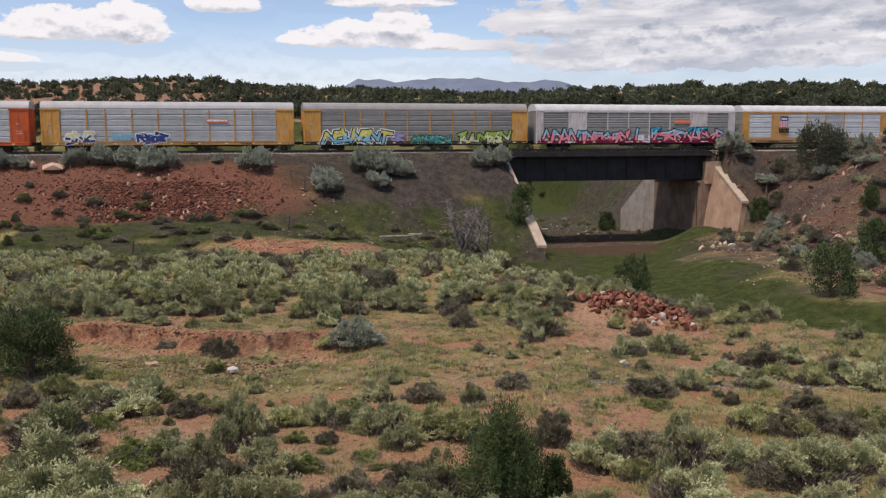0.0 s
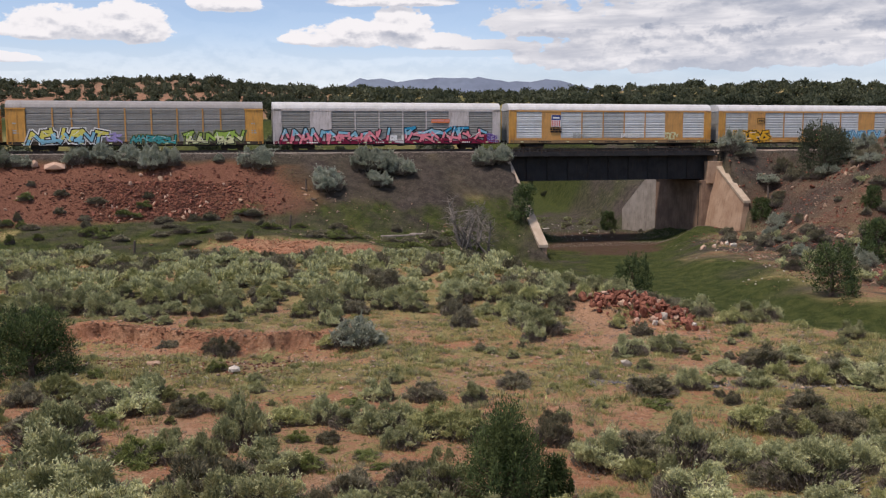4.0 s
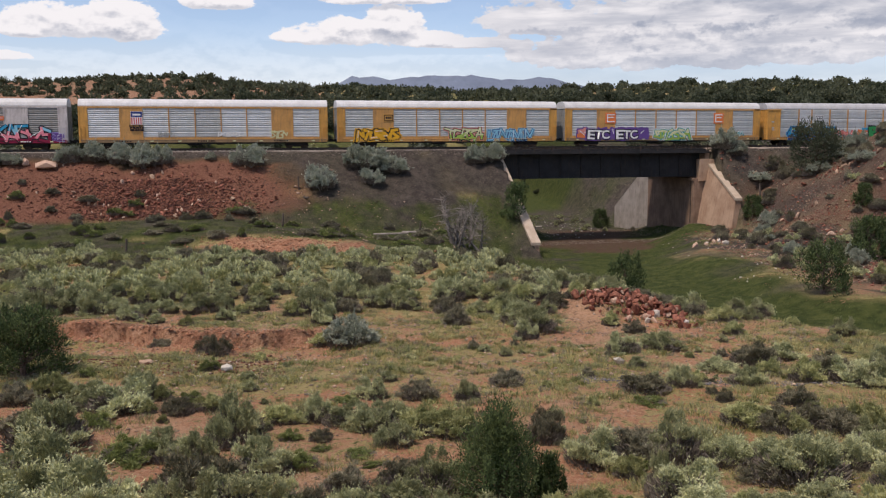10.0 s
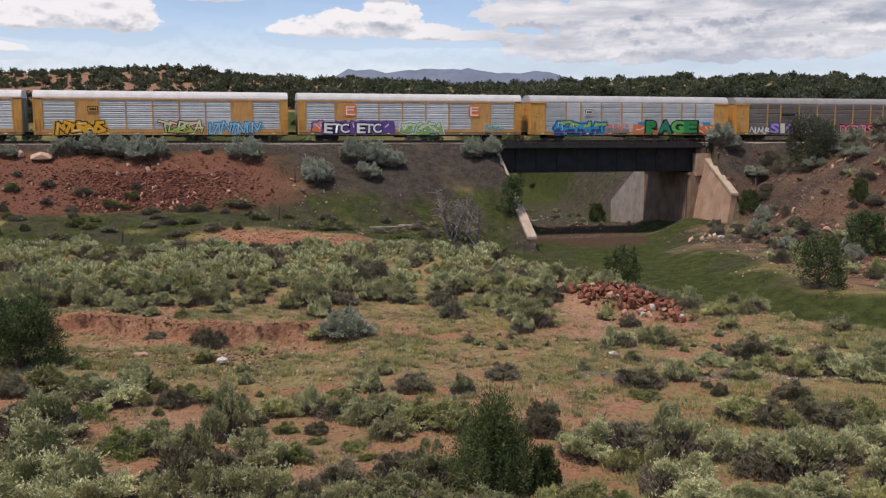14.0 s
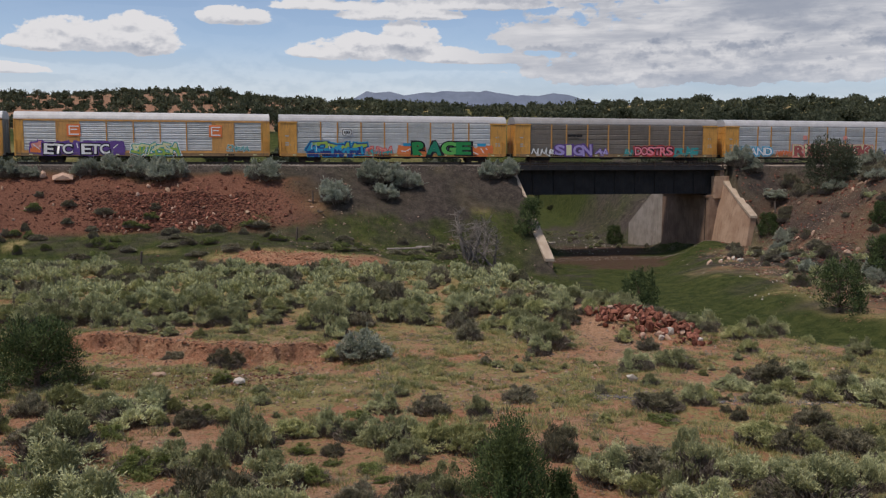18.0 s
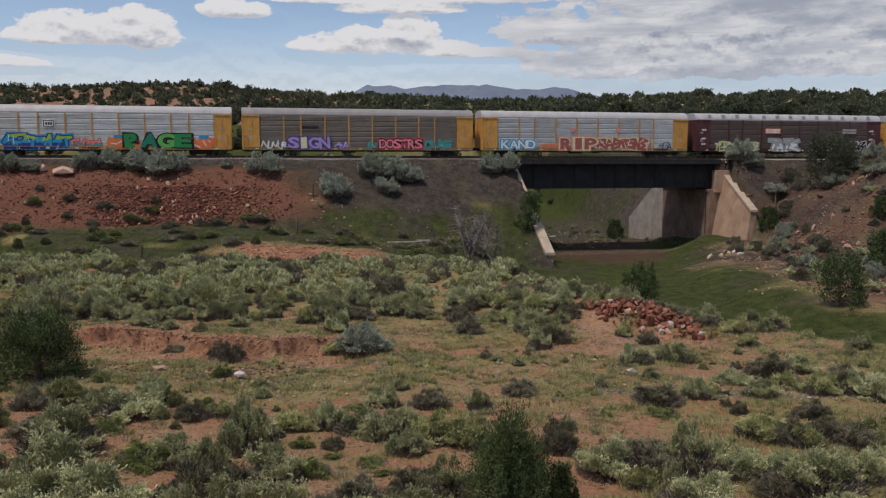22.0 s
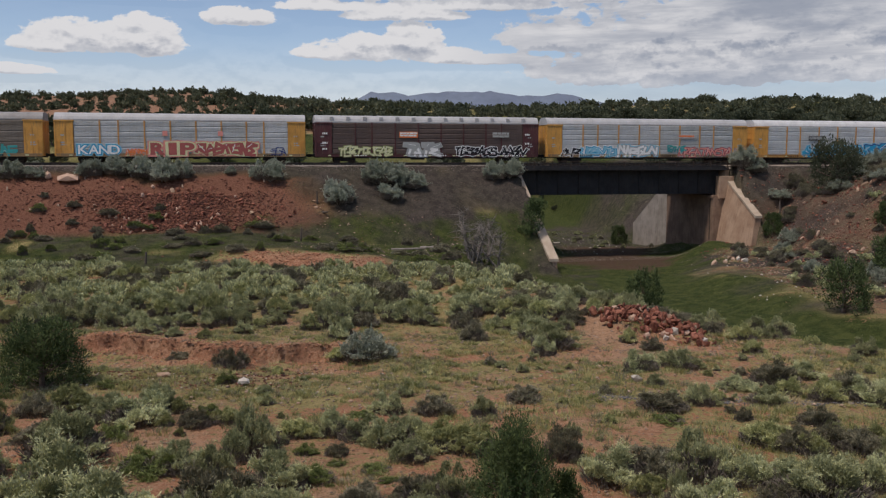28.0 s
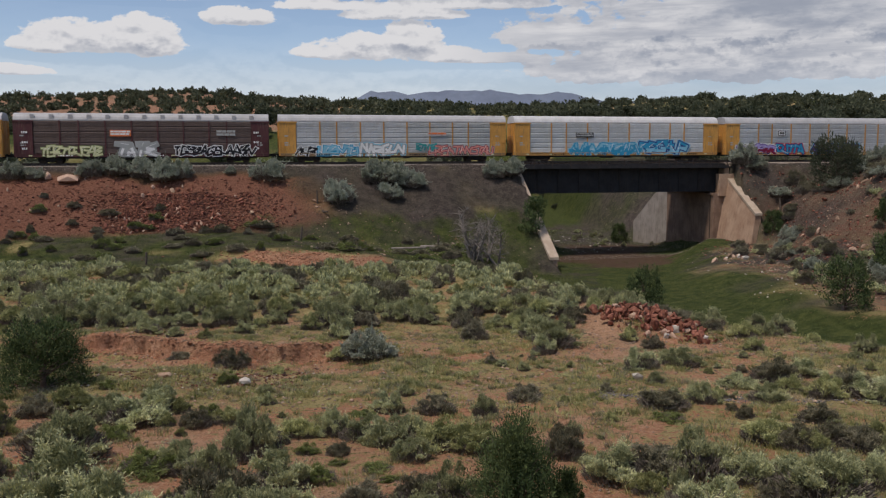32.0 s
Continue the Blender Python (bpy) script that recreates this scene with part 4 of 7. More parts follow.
def autorack(k, label, sheet, post, end, roof, sill, kind="A", odd=(), odd_sheet=None, style=0):
    """A covered car carrier: panelled sides, posts, end doors, roof, sill, trucks and couplers."""
    car = thing("autorack_car", label, "rail car", TRACK @ pose(11.37 + 28.62 * (k + 0.5), 0, RAIL), "cars of the train")
    link("roof", shared(("roof", style), lambda: roof_mesh(style), roof), car)
    half = LENGTH / 2
    # sides: near, then far (turned about the car's middle)
    if kind == "A":
        left = END + 0.03
        cells = [("p", w) for w in BAYS_A]
    else:
        left = 0.98
        cells = BAYS_B
    total = sum(w for _, w in cells)
    room = LENGTH - 2 * left
    cells = [(c, w * room / total) for c, w in cells]
    pw = 0.16 if kind == "A" else 0.13
    for turn in (Matrix.Identity(4), pose(0, 3.2, 0, 0, 0, 180)):
        near = turn == Matrix.Identity(4)
        x = -half + left
        for i, (c, w) in enumerate(cells):
            lo, hi = (1.06, 4.70) if kind == "A" else (1.28, 4.56)
            m = odd_sheet if (i in odd and odd_sheet) else sheet
            at = turn @ pose(x + w / 2, 0.02, 0)
            if c == "p":
                ww = round(w - 0.02, 3)
                link("panel", shared(("panel", ww, kind), lambda: panel_mesh(ww, lo, hi, 6 if kind == "A" else 5, 4 if kind == "A" else 3), m), car, at=at)
            else:
                ww = round(w, 3)
                link("side_plate", shared(("side_plate", ww), lambda: boxed((-ww / 2, ww / 2, -0.045, 0.03, 1.05, 4.70)), post), car, at=at)
            if i:
                link("post", shared(("post", kind), lambda: boxed((-pw / 2, pw / 2, -0.075, 0.04, 1.0, 4.74), (-pw / 2 - 0.06, pw / 2 + 0.06, -0.07, 0.04, 1.0, 1.28)), post), car, at=turn @ pose(x, 0.02, 0))
            x += w
        if kind == "A":
            for sx in (-1, 1):
                link("end_door", shared(("end_door", sx), lambda: door_mesh(), end), car, at=turn @ (pose(-half, 0, 0) if sx < 0 else pose(half, 0, 0) @ Matrix.Diagonal((-1, 1, 1, 1))))
        else:
            ll = left
            for sx in (-1, 1):
                link("end_plate", shared(("end_plate", 1), lambda: boxed((0, ll, -0.05, 0.03, 0.9, 4.72), (0.0, 0.12, -0.09, 0.03, 0.7, 4.72)), end), car, at=turn @ (pose(-half, 0, 0) if sx < 0 else pose(half - ll, 0, 0)))
            link("top_rail", shared(("top_rail", 1), lambda: boxed((-half, half, -0.05, 0.05, 4.55, 4.74)), post), car, at=turn)
            link("bottom_rail", shared(("bottom_rail", 1), lambda: boxed((-half, half, -0.052, 0.05, 1.04, 1.30)), post), car, at=turn)
        link("side_sill", shared(("side_sill", 1), lambda: boxed((-half + 0.1, half - 0.1, -0.09, 0.05, 0.70, 1.05), (-half + 0.1, half - 0.1, -0.12, 0.0, 1.0, 1.05), bevel=0.01), sill), car, at=turn)
    for sx in (-1, 1):
        gate = link("end_gate", shared(("end_gate", kind), lambda: boxed((-0.05, 0.05, 0.05, 3.15, 0.75, 4.75)), S_GREY if kind == "B" else end), car, at=pose(sx * (half - 0.1), 0, 0) if sx < 0 else pose(half - 0.1, 3.2, 0, 0, 0, 180))
        for y in (0.5, 1.55, 2.55):
            link("gate_post", shared(("gate_post", kind), lambda: boxed((-0.09, -0.05, 0, 0.11, 0.8, 4.7)), S_GREY if kind == "B" else end), gate, at=pose(0, y, 0))
        for z in (1.5, 2.3, 3.1, 3.9):
            link("gate_rail", shared(("gate_rail", kind), lambda: boxed((-0.08, -0.05, 0.1, 3.1, 0, 0.06)), S_GREY if kind == "B" else end), gate, at=pose(0, 0, z))
        link("coupler", shared(("coupler", 1), lambda: boxed((0, 0.62, 1.42, 1.78, 0.72, 1.0), (0.45, 0.72, 1.35, 1.85, 0.68, 1.05), (-0.6, 0.02, 1.2, 2.0, 0.6, 1.05)), M_BLACK), car, at=pose(half, 0, 0) if sx > 0 else pose(-half, 3.2, 0, 0, 0, 180))
        link("ladder", shared(("ladder", 1), lambda: boxed((0, 0.05, -0.13, -0.09, 0.75, 2.6), (0.45, 0.5, -0.13, -0.09, 0.75, 2.6), *[(0, 0.5, -0.13, -0.1, z, z + 0.035) for z in (0.8, 1.2, 1.6, 2.0, 2.4)]), end), car, at=pose(-half + 0.12, 0, 0) if sx < 0 else pose(half - 0.62, 0, 0))
        truck = link("truck", shared(("truck", 1), truck_frame, M_BLACK), car, at=pose(sx * 10.2, 1.6, 0))
        for wx in (-0.88, 0.88):
            link("wheelset", shared(("wheelset", 1), wheel_mesh, M_RUST), truck, "steel wheels on an axle", at=pose(wx, 0, 0.42))
    link("underframe", shared(("underframe", 1), lambda: boxed((-half, half, 1.1, 2.1, 0.62, 0.98), (-half + 5.2, half - 5.2, 0.06, 0.3, 0.52, 0.72), (-half + 5.2, half - 5.2, 2.9, 3.14, 0.52, 0.72), (-2.2, -0.6, 0.35, 0.9, 0.38, 0.72), (1.0, 1.8, 0.3, 0.8, 0.42, 0.72), (-half + 0.2, half - 0.2, 0.1, 3.1, 0.95, 1.02)), M_BLACK), car)
    for x in np.linspace(-half + 1.5, half - 1.9, 9):
        link("marking_strip", shared(("marking_strip", 1), lambda: boxed((0, 0.35, -0.132, -0.121, 0.80, 0.92)), INK["pale_yellow"]), car, at=pose(float(x), 0, 0))
    return car


def shield(parent, x):
    """A railway badge as plain shapes: a blue field over red and white stripes."""
    b = part("badge", boxed((x - 0.62, x + 0.62, -0.075, -0.05, 2.72, 4.18)), INK["white"], parent, "blue, red and white badge")
    part("badge_field", boxed((x - 0.60, x + 0.60, -0.085, -0.075, 3.55, 4.16)), INK["navy"], b)
    part("badge_stripe", boxed(*[(x - 0.56 + 0.24 * i, x - 0.44 + 0.24 * i, -0.085, -0.075, 2.76, 3.5) for i in range(5)]), INK["red"], b)
    part("badge_bar", boxed((x - 0.42, x + 0.42, -0.095, -0.085, 3.72, 3.92)), INK["white"], b)
    bars(parent, x, 2.2, 1.5, 0.55, 2, INK["black"])


def bracket_logo(parent, x, plate=None):
    """A box-shaped company mark as plain shapes."""
    b = part("badge", boxed((x - 0.62, x + 0.62, -0.075, -0.06, 3.1, 3.95)), plate or INK["white"], parent, "small boxed company mark")
    part("badge_frame", boxed((x - 0.55, x - 0.47, -0.09, -0.075, 3.18, 3.88), (x + 0.47, x + 0.55, -0.09, -0.075, 3.18, 3.88), (x - 0.55, x + 0.55, -0.09, -0.075, 3.80, 3.88), (x - 0.55, x + 0.55, -0.09, -0.075, 3.18, 3.26)), INK["black"], b)
    part("badge_bar", boxed((x - 0.34, x - 0.14, -0.09, -0.075, 3.4, 3.66), (x - 0.08, x + 0.12, -0.09, -0.075, 3.4, 3.66), (x + 0.18, x + 0.36, -0.09, -0.075, 3.4, 3.66)), INK["black"], b)


def red_logo(parent, x):
    b = part("badge", boxed((x - 0.72, x + 0.72, -0.075, -0.05, 2.85, 4.2), bevel=0.012), INK["orange"], parent, "red square company mark")
    part("badge_bar", boxed((x - 0.5, x + 0.55, -0.09, -0.075, 3.9, 4.03), (x - 0.3, x + 0.4, -0.09, -0.075, 3.55, 3.68), (x - 0.5, x + 0.55, -0.09, -0.075, 3.02, 3.15), (x - 0.5, x - 0.36, -0.09, -0.075, 3.15, 3.9)), INK["white"], b)


CARS = {}
CARS[-3] = autorack(-3, "silver covered car carrier with bright orange end doors", S_SILVER, P_ORANGE, P_ORANGE, R_GREY, P_ORANGE)
CARS[-2] = autorack(-2, "silver panelled car carrier with yellow posts and doors", S_SILVER, P_OCHRE, P_YELLOW, R_GREY, P_OCHRE)
CARS[-1] = autorack(-1, "dull grey car carrier with yellow posts and large graffiti", S_GREY, P_OCHRE, P_YELLOW, R_DULL, M_RUST)
CARS[0] = autorack(0, "white car carrier with grey panels and pink graffiti", S_GREY, P_WHITE, P_WHITE, R_WHITE, INK["crimson"], "B")
CARS[1] = autorack(1, "yellow car carrier with bright panels and a badge", S_BRIGHT, P_OCHRE, P_YELLOW, R_WHITE, P_BROWN_YELLOW, "B", (4,), S_SILVER)
CARS[2] = autorack(2, "yellow car carrier with silver panels and graffiti", S_BRIGHT, P_OCHRE, P_YELLOW, R_WHITE, P_OCHRE, "B")
CARS[3] = autorack(3, "yellow car carrier with two red company marks", S_BRIGHT, P_OCHRE, P_YELLOW, R_WHITE, P_BROWN_YELLOW, "B")
CARS[4] = autorack(4, "silver car carrier with yellow doors and green graffiti", S_BRIGHT, P_OCHRE, P_YELLOW, R_GREY, P_OCHRE)
CARS[5] = autorack(5, "weathered brown grey car carrier with yellow doors", S_DARK, P_OCHRE, P_YELLOW, R_DULL, P_BROWN_YELLOW)
CARS[6] = autorack(6, "silver car carrier with yellow doors and red graffiti", S_SILVER, P_OCHRE, P_YELLOW, R_GREY, P_BROWN_YELLOW)
CARS[7] = autorack(7, "dark maroon car carrier with a patched pale roof", S_MAROON, P_MAROON, P_MAROON, R_GREY, P_MAROON, "A", style=1)
CARS[8] = autorack(8, "silver car carrier with yellow doors and mixed graffiti", S_SILVER, P_OCHRE, P_YELLOW, R_GREY, P_BROWN_YELLOW)
CARS[9] = autorack(9, "bright silver car carrier with blue graffiti", S_BRIGHT, P_OCHRE, P_YELLOW, R_WHITE, P_OCHRE)
CARS[10] = autorack(10, "silver grey car carrier with purple graffiti", S_SILVER, P_OCHRE, P_YELLOW, R_GREY, P_OCHRE)


# ---------------------------------------------------------------- paint on the cars
def glyph(ch, offset):
    """One letter of the built-in font as a mesh."""
    cu = bpy.data.curves.new("lettering", "FONT")
    cu.body, cu.size, cu.offset = ch, 1.0, offset
    ob = bpy.data.objects.new("lettering", cu)
    me = bpy.data.meshes.new_from_object(ob)
    bpy.data.objects.remove(ob)
    bpy.data.curves.remove(cu)
    me.materials.clear()
    return me


def letters(parent, text, x0, x1, z0, z1, fills, line=None, halo=None, fat=0.05, label="", wild=1.0):
    """Spray-painted words between x0 and x1, z0 and z1: each letter has a fill, an outline and a halo; the letters tilt and jostle."""
    rnd = random.Random(len(text) * 31 + round(x0 * 10))
    n = len(text)
    cell = (x1 - x0) / n
    for i, ch in enumerate(text):
        if ch == " ":
            continue
        fill = fills[i % len(fills)]
        core = glyph(ch, fat * 0.5)
        lo_x, hi_x = min(v.co.x for v in core.vertices), max(v.co.x for v in core.vertices)
        lo_y, hi_y = min(v.co.y for v in core.vertices), max(v.co.y for v in core.vertices)
        sx, sy = cell * (1.0 + 0.06 * wild) / (hi_x - lo_x), (z1 - z0) * rnd.uniform(1 - 0.12 * wild, 1.0) / (hi_y - lo_y)
        if ch == "I":
            sx *= 0.55
        fit = Matrix.Diagonal((sx, sy, 1, 1)) @ Matrix.Translation((-(lo_x + hi_x) / 2, -(lo_y + hi_y) / 2, 0))
        for k, (ink, off) in enumerate(((halo, fat * 0.5 + 0.12), (line, fat * 0.5 + 0.07), (fill, None))):
            if ink is None:
                continue
            me = core if off is None else glyph(ch, off)
            at = pose(x0 + cell * (i + 0.5), -0.135 - 0.006 * k - 0.0004 * i, (z0 + z1) / 2, 90)
            me.transform(at @ Matrix.Rotation(radians(rnd.uniform(-7, 7) * wild), 4, "Z") @ fit)
            me.materials.append(INK[ink])
            link(("letter_halo", "letter_outline", "lettering")[k], me, parent, label if off is None else "")
        label = ""


def decorate():
    c = CARS
    spray(c[-2], -11.1, -8.4, 0.78, 2.15, ("pale_yellow", "navy"), "white", seed=1, label="white, yellow and navy graffiti")
    spray(c[-2], -3.5, -0.7, 0.78, 2.15, ("navy",), "white", seed=2, label="navy and white graffiti")
    spray(c[-2], -6.3, -4.0, 1.3, 2.0, ("sky",), "sky", seed=3, label="faint blue scrawl", thick=0.12)
    bars(c[-2], 5.05, 3.42, 2.2, 0.28, 1, INK["white"], INK["orange"], label="orange lettered strip")
    spray(c[-1], -11.2, -3.6, 0.80, 2.45, ("yellow", "sky"), "black", "white", 4, "yellow and pale blue graffiti outlined in black")
    spray(c[-1], -3.4, -1.9, 1.0, 2.0, ("lilac",), "lilac", seed=5, label="faint lilac scrawl", thick=0.12)
    spray(c[-1], -0.9, 3.9, 0.82, 1.75, ("teal",), "black", "olive", 6, "dark green graffiti")
    spray(c[-1], 4.8, 11.3, 0.80, 2.2, ("lime", "pale_yellow"), "black", "olive", 7, "green and cream graffiti")
    bars(c[-1], -6.2, 3.55, 2.0, 0.2, 1, INK["grey"])
    spray(c[0], -12.6, -0.3, 0.80, 2.55, ("blue", "sky", "pink", "pink", "crimson"), "black", None, 8, "blue and pink wildstyle graffiti", thick=0.17)
    spray(c[0], 1.9, 12.0, 0.80, 2.6, ("blue", "sky", "pink", "pink", "crimson"), "black", None, 9, "blue and pink wildstyle graffiti", thick=0.17)
    spray(c[0], 0.1, 1.5, 0.85, 1.9, ("white", "white"), "grey", seed=10, label="white painted figure shape")
    spray(c[0], 12.0, 13.3, 0.9, 1.9, ("purple",), "lilac", seed=11, label="purple scrawl", thick=0.13)
    bars(c[0], 6.2, 3.4, 2.1, 0.3, 1, INK["coral"], INK["orange"], label="orange lettered strip")
    shield(c[1], -7.62)
    letters(c[1], "BUILDING", -8.42, -6.85, 2.42, 2.68, ("black",), fat=0.02, wild=0.0)
    letters(c[1], "AMERICA", -8.36, -6.9, 2.02, 2.28, ("black",), fat=0.02, label="black slogan lettering", wild=0.0)
    spray(c[1], -5.3, -3.6, 1.35, 1.9, ("grey",), "grey", seed=12, label="faint scrawl", thick=0.08)
    spray(c[1], 1.2, 3.6, 1.35, 1.9, ("white",), "white", seed=13, label="faint white scrawl", thick=0.1)
    spray(c[1], 7.2, 9.0, 1.2, 2.0, ("pale_yellow",), "pale_yellow", seed=54, label="faint cream scrawl", thick=0.1)
    bracket_logo(c[2], -7.6, P_YELLOW)
    spray(c[2], -11.4, -6.6, 0.80, 2.15, ("gold",), "black", "gold", 15, "golden yellow graffiti", thick=0.26)
    spray(c[2], -0.4, 4.2, 0.82, 2.25, ("pale_yellow", "lime"), "black", "coral", 16, "cream, green and pink graffiti", thick=0.15)
    spray(c[2], 4.8, 10.4, 0.82, 2.15, ("sky",), "navy", "sky", 17, "pale blue graffiti", thick=0.15)
    red_logo(c[3], -7.6), red_logo(c[3], 7.65)
    spray(c[3], -11.8, -10.6, 0.85, 2.3, ("coral", "orange"), "purple", seed=18, label="coral and purple spray shapes", thick=0.3)
    spray(c[3], -10.8, -2.6, 0.95, 2.25, ("purple",), "purple", seed=19, label="purple spray ground", lean=0.1, thick=0.36)
    letters(c[3], "ETC ETC", -10.7, -3.9, 0.88, 2.05, ("white",), "black", "purple", 0.05, "white graffiti lettering outlined in black on purple")
    spray(c[3], -1.3, 3.5, 0.82, 2.15, ("pale_yellow", "lime"), "teal", "white", 20, "green and cream graffiti")
    spray(c[3], 9.0, 11.4, 1.2, 1.95, ("teal",), "white", seed=21, label="teal and white scrawl", thick=0.12)
    bracket_logo(c[4], -5.9)
    spray(c[4], -10.3, -3.6, 0.76, 2.35, ("lime", "blue", "navy"), "navy", "blue", 22, "lime and blue graffiti", thick=0.2)
    spray(c[4], -3.5, -0.4, 0.80, 1.9, ("coral", "teal"), "red", seed=23, label="red and teal graffiti", thick=0.16)
    spray(c[4], 0.7, 3.2, 0.85, 1.9, ("orange",), "orange", seed=24, label="orange spray ground", thick=0.5)
    spray(c[4], 9.4, 11.6, 0.85, 1.9, ("orange",), "orange", seed=25, label="orange spray ground", thick=0.5)
    letters(c[4], "RAGE", 2.0, 9.2, 0.86, 2.55, ("green", "teal_green", "fresh_green", "green"), "black", None, 0.11, "green block graffiti lettering with black outlines")
    for x in (1.4, 10.6):
        part("graffiti", boxed((x - 0.55, x + 0.55, -0.11, -0.1, 1.95, 2.3)), INK["blue"], c[4], "blue painted block")
    bars(c[5], -5.9, 3.3, 1.9, 0.3, 2, INK["black"])
    spray(c[5], -11.4, -8.6, 0.85, 1.75, ("white",), "grey", seed=26, label="faint white scrawl", thick=0.12)
    letters(c[5], "SIGN", -8.5, -3.7, 0.84, 2.25, ("lilac", "pale_yellow", "lilac", "lilac"), "purple", None, 0.06, "lilac and cream graffiti lettering")
    spray(c[5], -3.0, -1.5, 0.9, 1.9, ("lilac",), "purple", seed=28, label="purple scrawl", thick=0.18)
    spray(c[5], 0.8, 3.2, 0.85, 1.7, ("teal",), "teal", seed=29, label="teal scrawl", thick=0.12)
    spray(c[5], 7.9, 10.9, 0.85, 2.1, ("teal",), "teal", seed=30, label="teal scrawl", thick=0.12)
    letters(c[5], "DOSTRS", 2.2, 7.4, 0.9, 2.05, ("pink",), "black", "red", 0.05, "pink graffiti lettering with dark outlines on red")
    letters(c[6], "KAND", -11.3, -6.9, 0.95, 2.0, ("white",), "blue", "sky", 0.04, "white graffiti lettering with blue edges", 0.4)
    letters(c[6], "RIP", -3.6, 1.2, 0.88, 2.3, ("dusty_red",), "pale_yellow", "coral", 0.09, "dusty red graffiti lettering", 0.3)
    spray(c[6], 1.7, 8.0, 0.86, 2.3, ("dusty_red",), "pale_yellow", "coral", 31, "dusty red graffiti with cream edges", thick=0.26, lean=0.0)
    spray(c[6], -6.2, -3.4, 0.85, 1.6, ("orange",), "coral", seed=32, label="orange scrawl", thick=0.2)
    spray(c[6], 9.7, 11.6, 0.85, 1.8, ("navy",), "grey", seed=33, label="blue grey scrawl", thick=0.1)
    for x in (-2.0, 4.1):
        part("badge", boxed((x - 0.28, x + 0.28, -0.1, -0.085, 3.05, 3.6), bevel=0.005), INK["coral"], c[6], "small red company mark")
    bars(c[7], -2.6, 3.35, 2.1, 0.55, 2, INK["white"], INK["orange"], label="orange company sign with pale bars")
    bars(c[7], 8.9, 3.35, 2.1, 0.7, 2, INK["grey"])
    for z in (1.6, 2.3, 3.4):
        bars(c[7], 12.3, z, 0.6, 0.3, 1, INK["white"]), bars(c[7], -12.6, z, 0.6, 0.3, 1, INK["white"])
    spray(c[7], -11.0, -4.6, 0.80, 1.95, ("pale_yellow",), "olive", seed=34, label="acid yellow graffiti", thick=0.17)
    spray(c[7], -2.9, 1.2, 0.80, 2.3, ("grey", "white"), "grey", "grey", 35, "silver grey graffiti", thick=0.2)
    spray(c[7], 3.2, 12.0, 0.82, 2.0, ("black",), "white", seed=36, label="black graffiti edged in white", thick=0.2, lean=0.2)
    spray(c[8], -11.9, -9.4, 0.82, 2.0, ("black",), "white", seed=37, label="black and white graffiti", thick=0.2)
    spray(c[8], -9.2, -4.5, 0.82, 2.05, ("sky",), "blue", "white", 38, "pale blue graffiti")
    spray(c[8], -4.2, 1.0, 0.82, 2.2, ("white",), "grey", "sky", 39, "white graffiti")
    spray(c[8], 2.6, 5.0, 1.4, 2.2, ("teal",), "teal", seed=40, label="teal scrawl", thick=0.12)
    spray(c[8], 4.2, 12.2, 0.82, 1.95, ("coral",), "crimson", "grey", 41, "dusty pink graffiti", thick=0.15)
    bars(c[8], 5.1, 3.35, 2.1, 0.3, 1, INK["orange"], P_WHITE, label="pale strip with orange bars")
    bars(c[9], -4.6, 3.25, 2.2, 0.45, 2, INK["grey"], INK["black"], label="black plate with grey bars")
    spray(c[9], -6.4, 3.0, 0.85, 2.2, ("sky", "blue"), "blue", "sky", 42, "pale blue graffiti", thick=0.2)
    spray(c[9], 3.2, 9.4, 0.85, 2.5, ("blue", "sky"), "navy", "sky", 43, "blue and navy graffiti", thick=0.2)
    bracket_logo(c[10], -5.6)
    spray(c[10], -12.0, -6.6, 0.82, 2.1, ("lilac", "crimson"), "purple", "white", 44, "purple and crimson graffiti")
    spray(c[10], -6.2, -2.4, 0.82, 2.1, ("blue",), "navy", "red", 45, "blue and red graffiti")
    spray(c[10], -1.0, 6.0, 0.82, 2.1, ("purple", "navy"), "navy", "sky", 46, "violet and blue graffiti")


def sill_marks():
    """Small dark marks along the sills and doors, where lettering stands."""
    for k, car in CARS.items():
        rnd = random.Random(200 + k)
        ink = INK["black" if k not in (0, 7) else "white"]
        for x in (-9.0 + rnd.uniform(-1, 1), rnd.uniform(-3, 3), 8.5 + rnd.uniform(-1, 1)):
            for i in range(rnd.randrange(4, 8)):
                part("lettering", boxed((x + 0.28 * i, x + 0.28 * i + rnd.uniform(0.12, 0.24), -0.135, -0.121, 0.80, 0.93)), ink, car)
        if k not in (0, 1, 2, 3):
            for sx in (-1, 1):
                for z, w in ((2.2, 0.5), (1.95, 0.6), (3.0, 0.4)):
                    part("lettering", boxed((sx * 12.75 - 0.35, sx * 12.75 - 0.35 + w, -0.062, -0.051, z, z + 0.14)), INK["grey"], car)


decorate()
sill_marks()


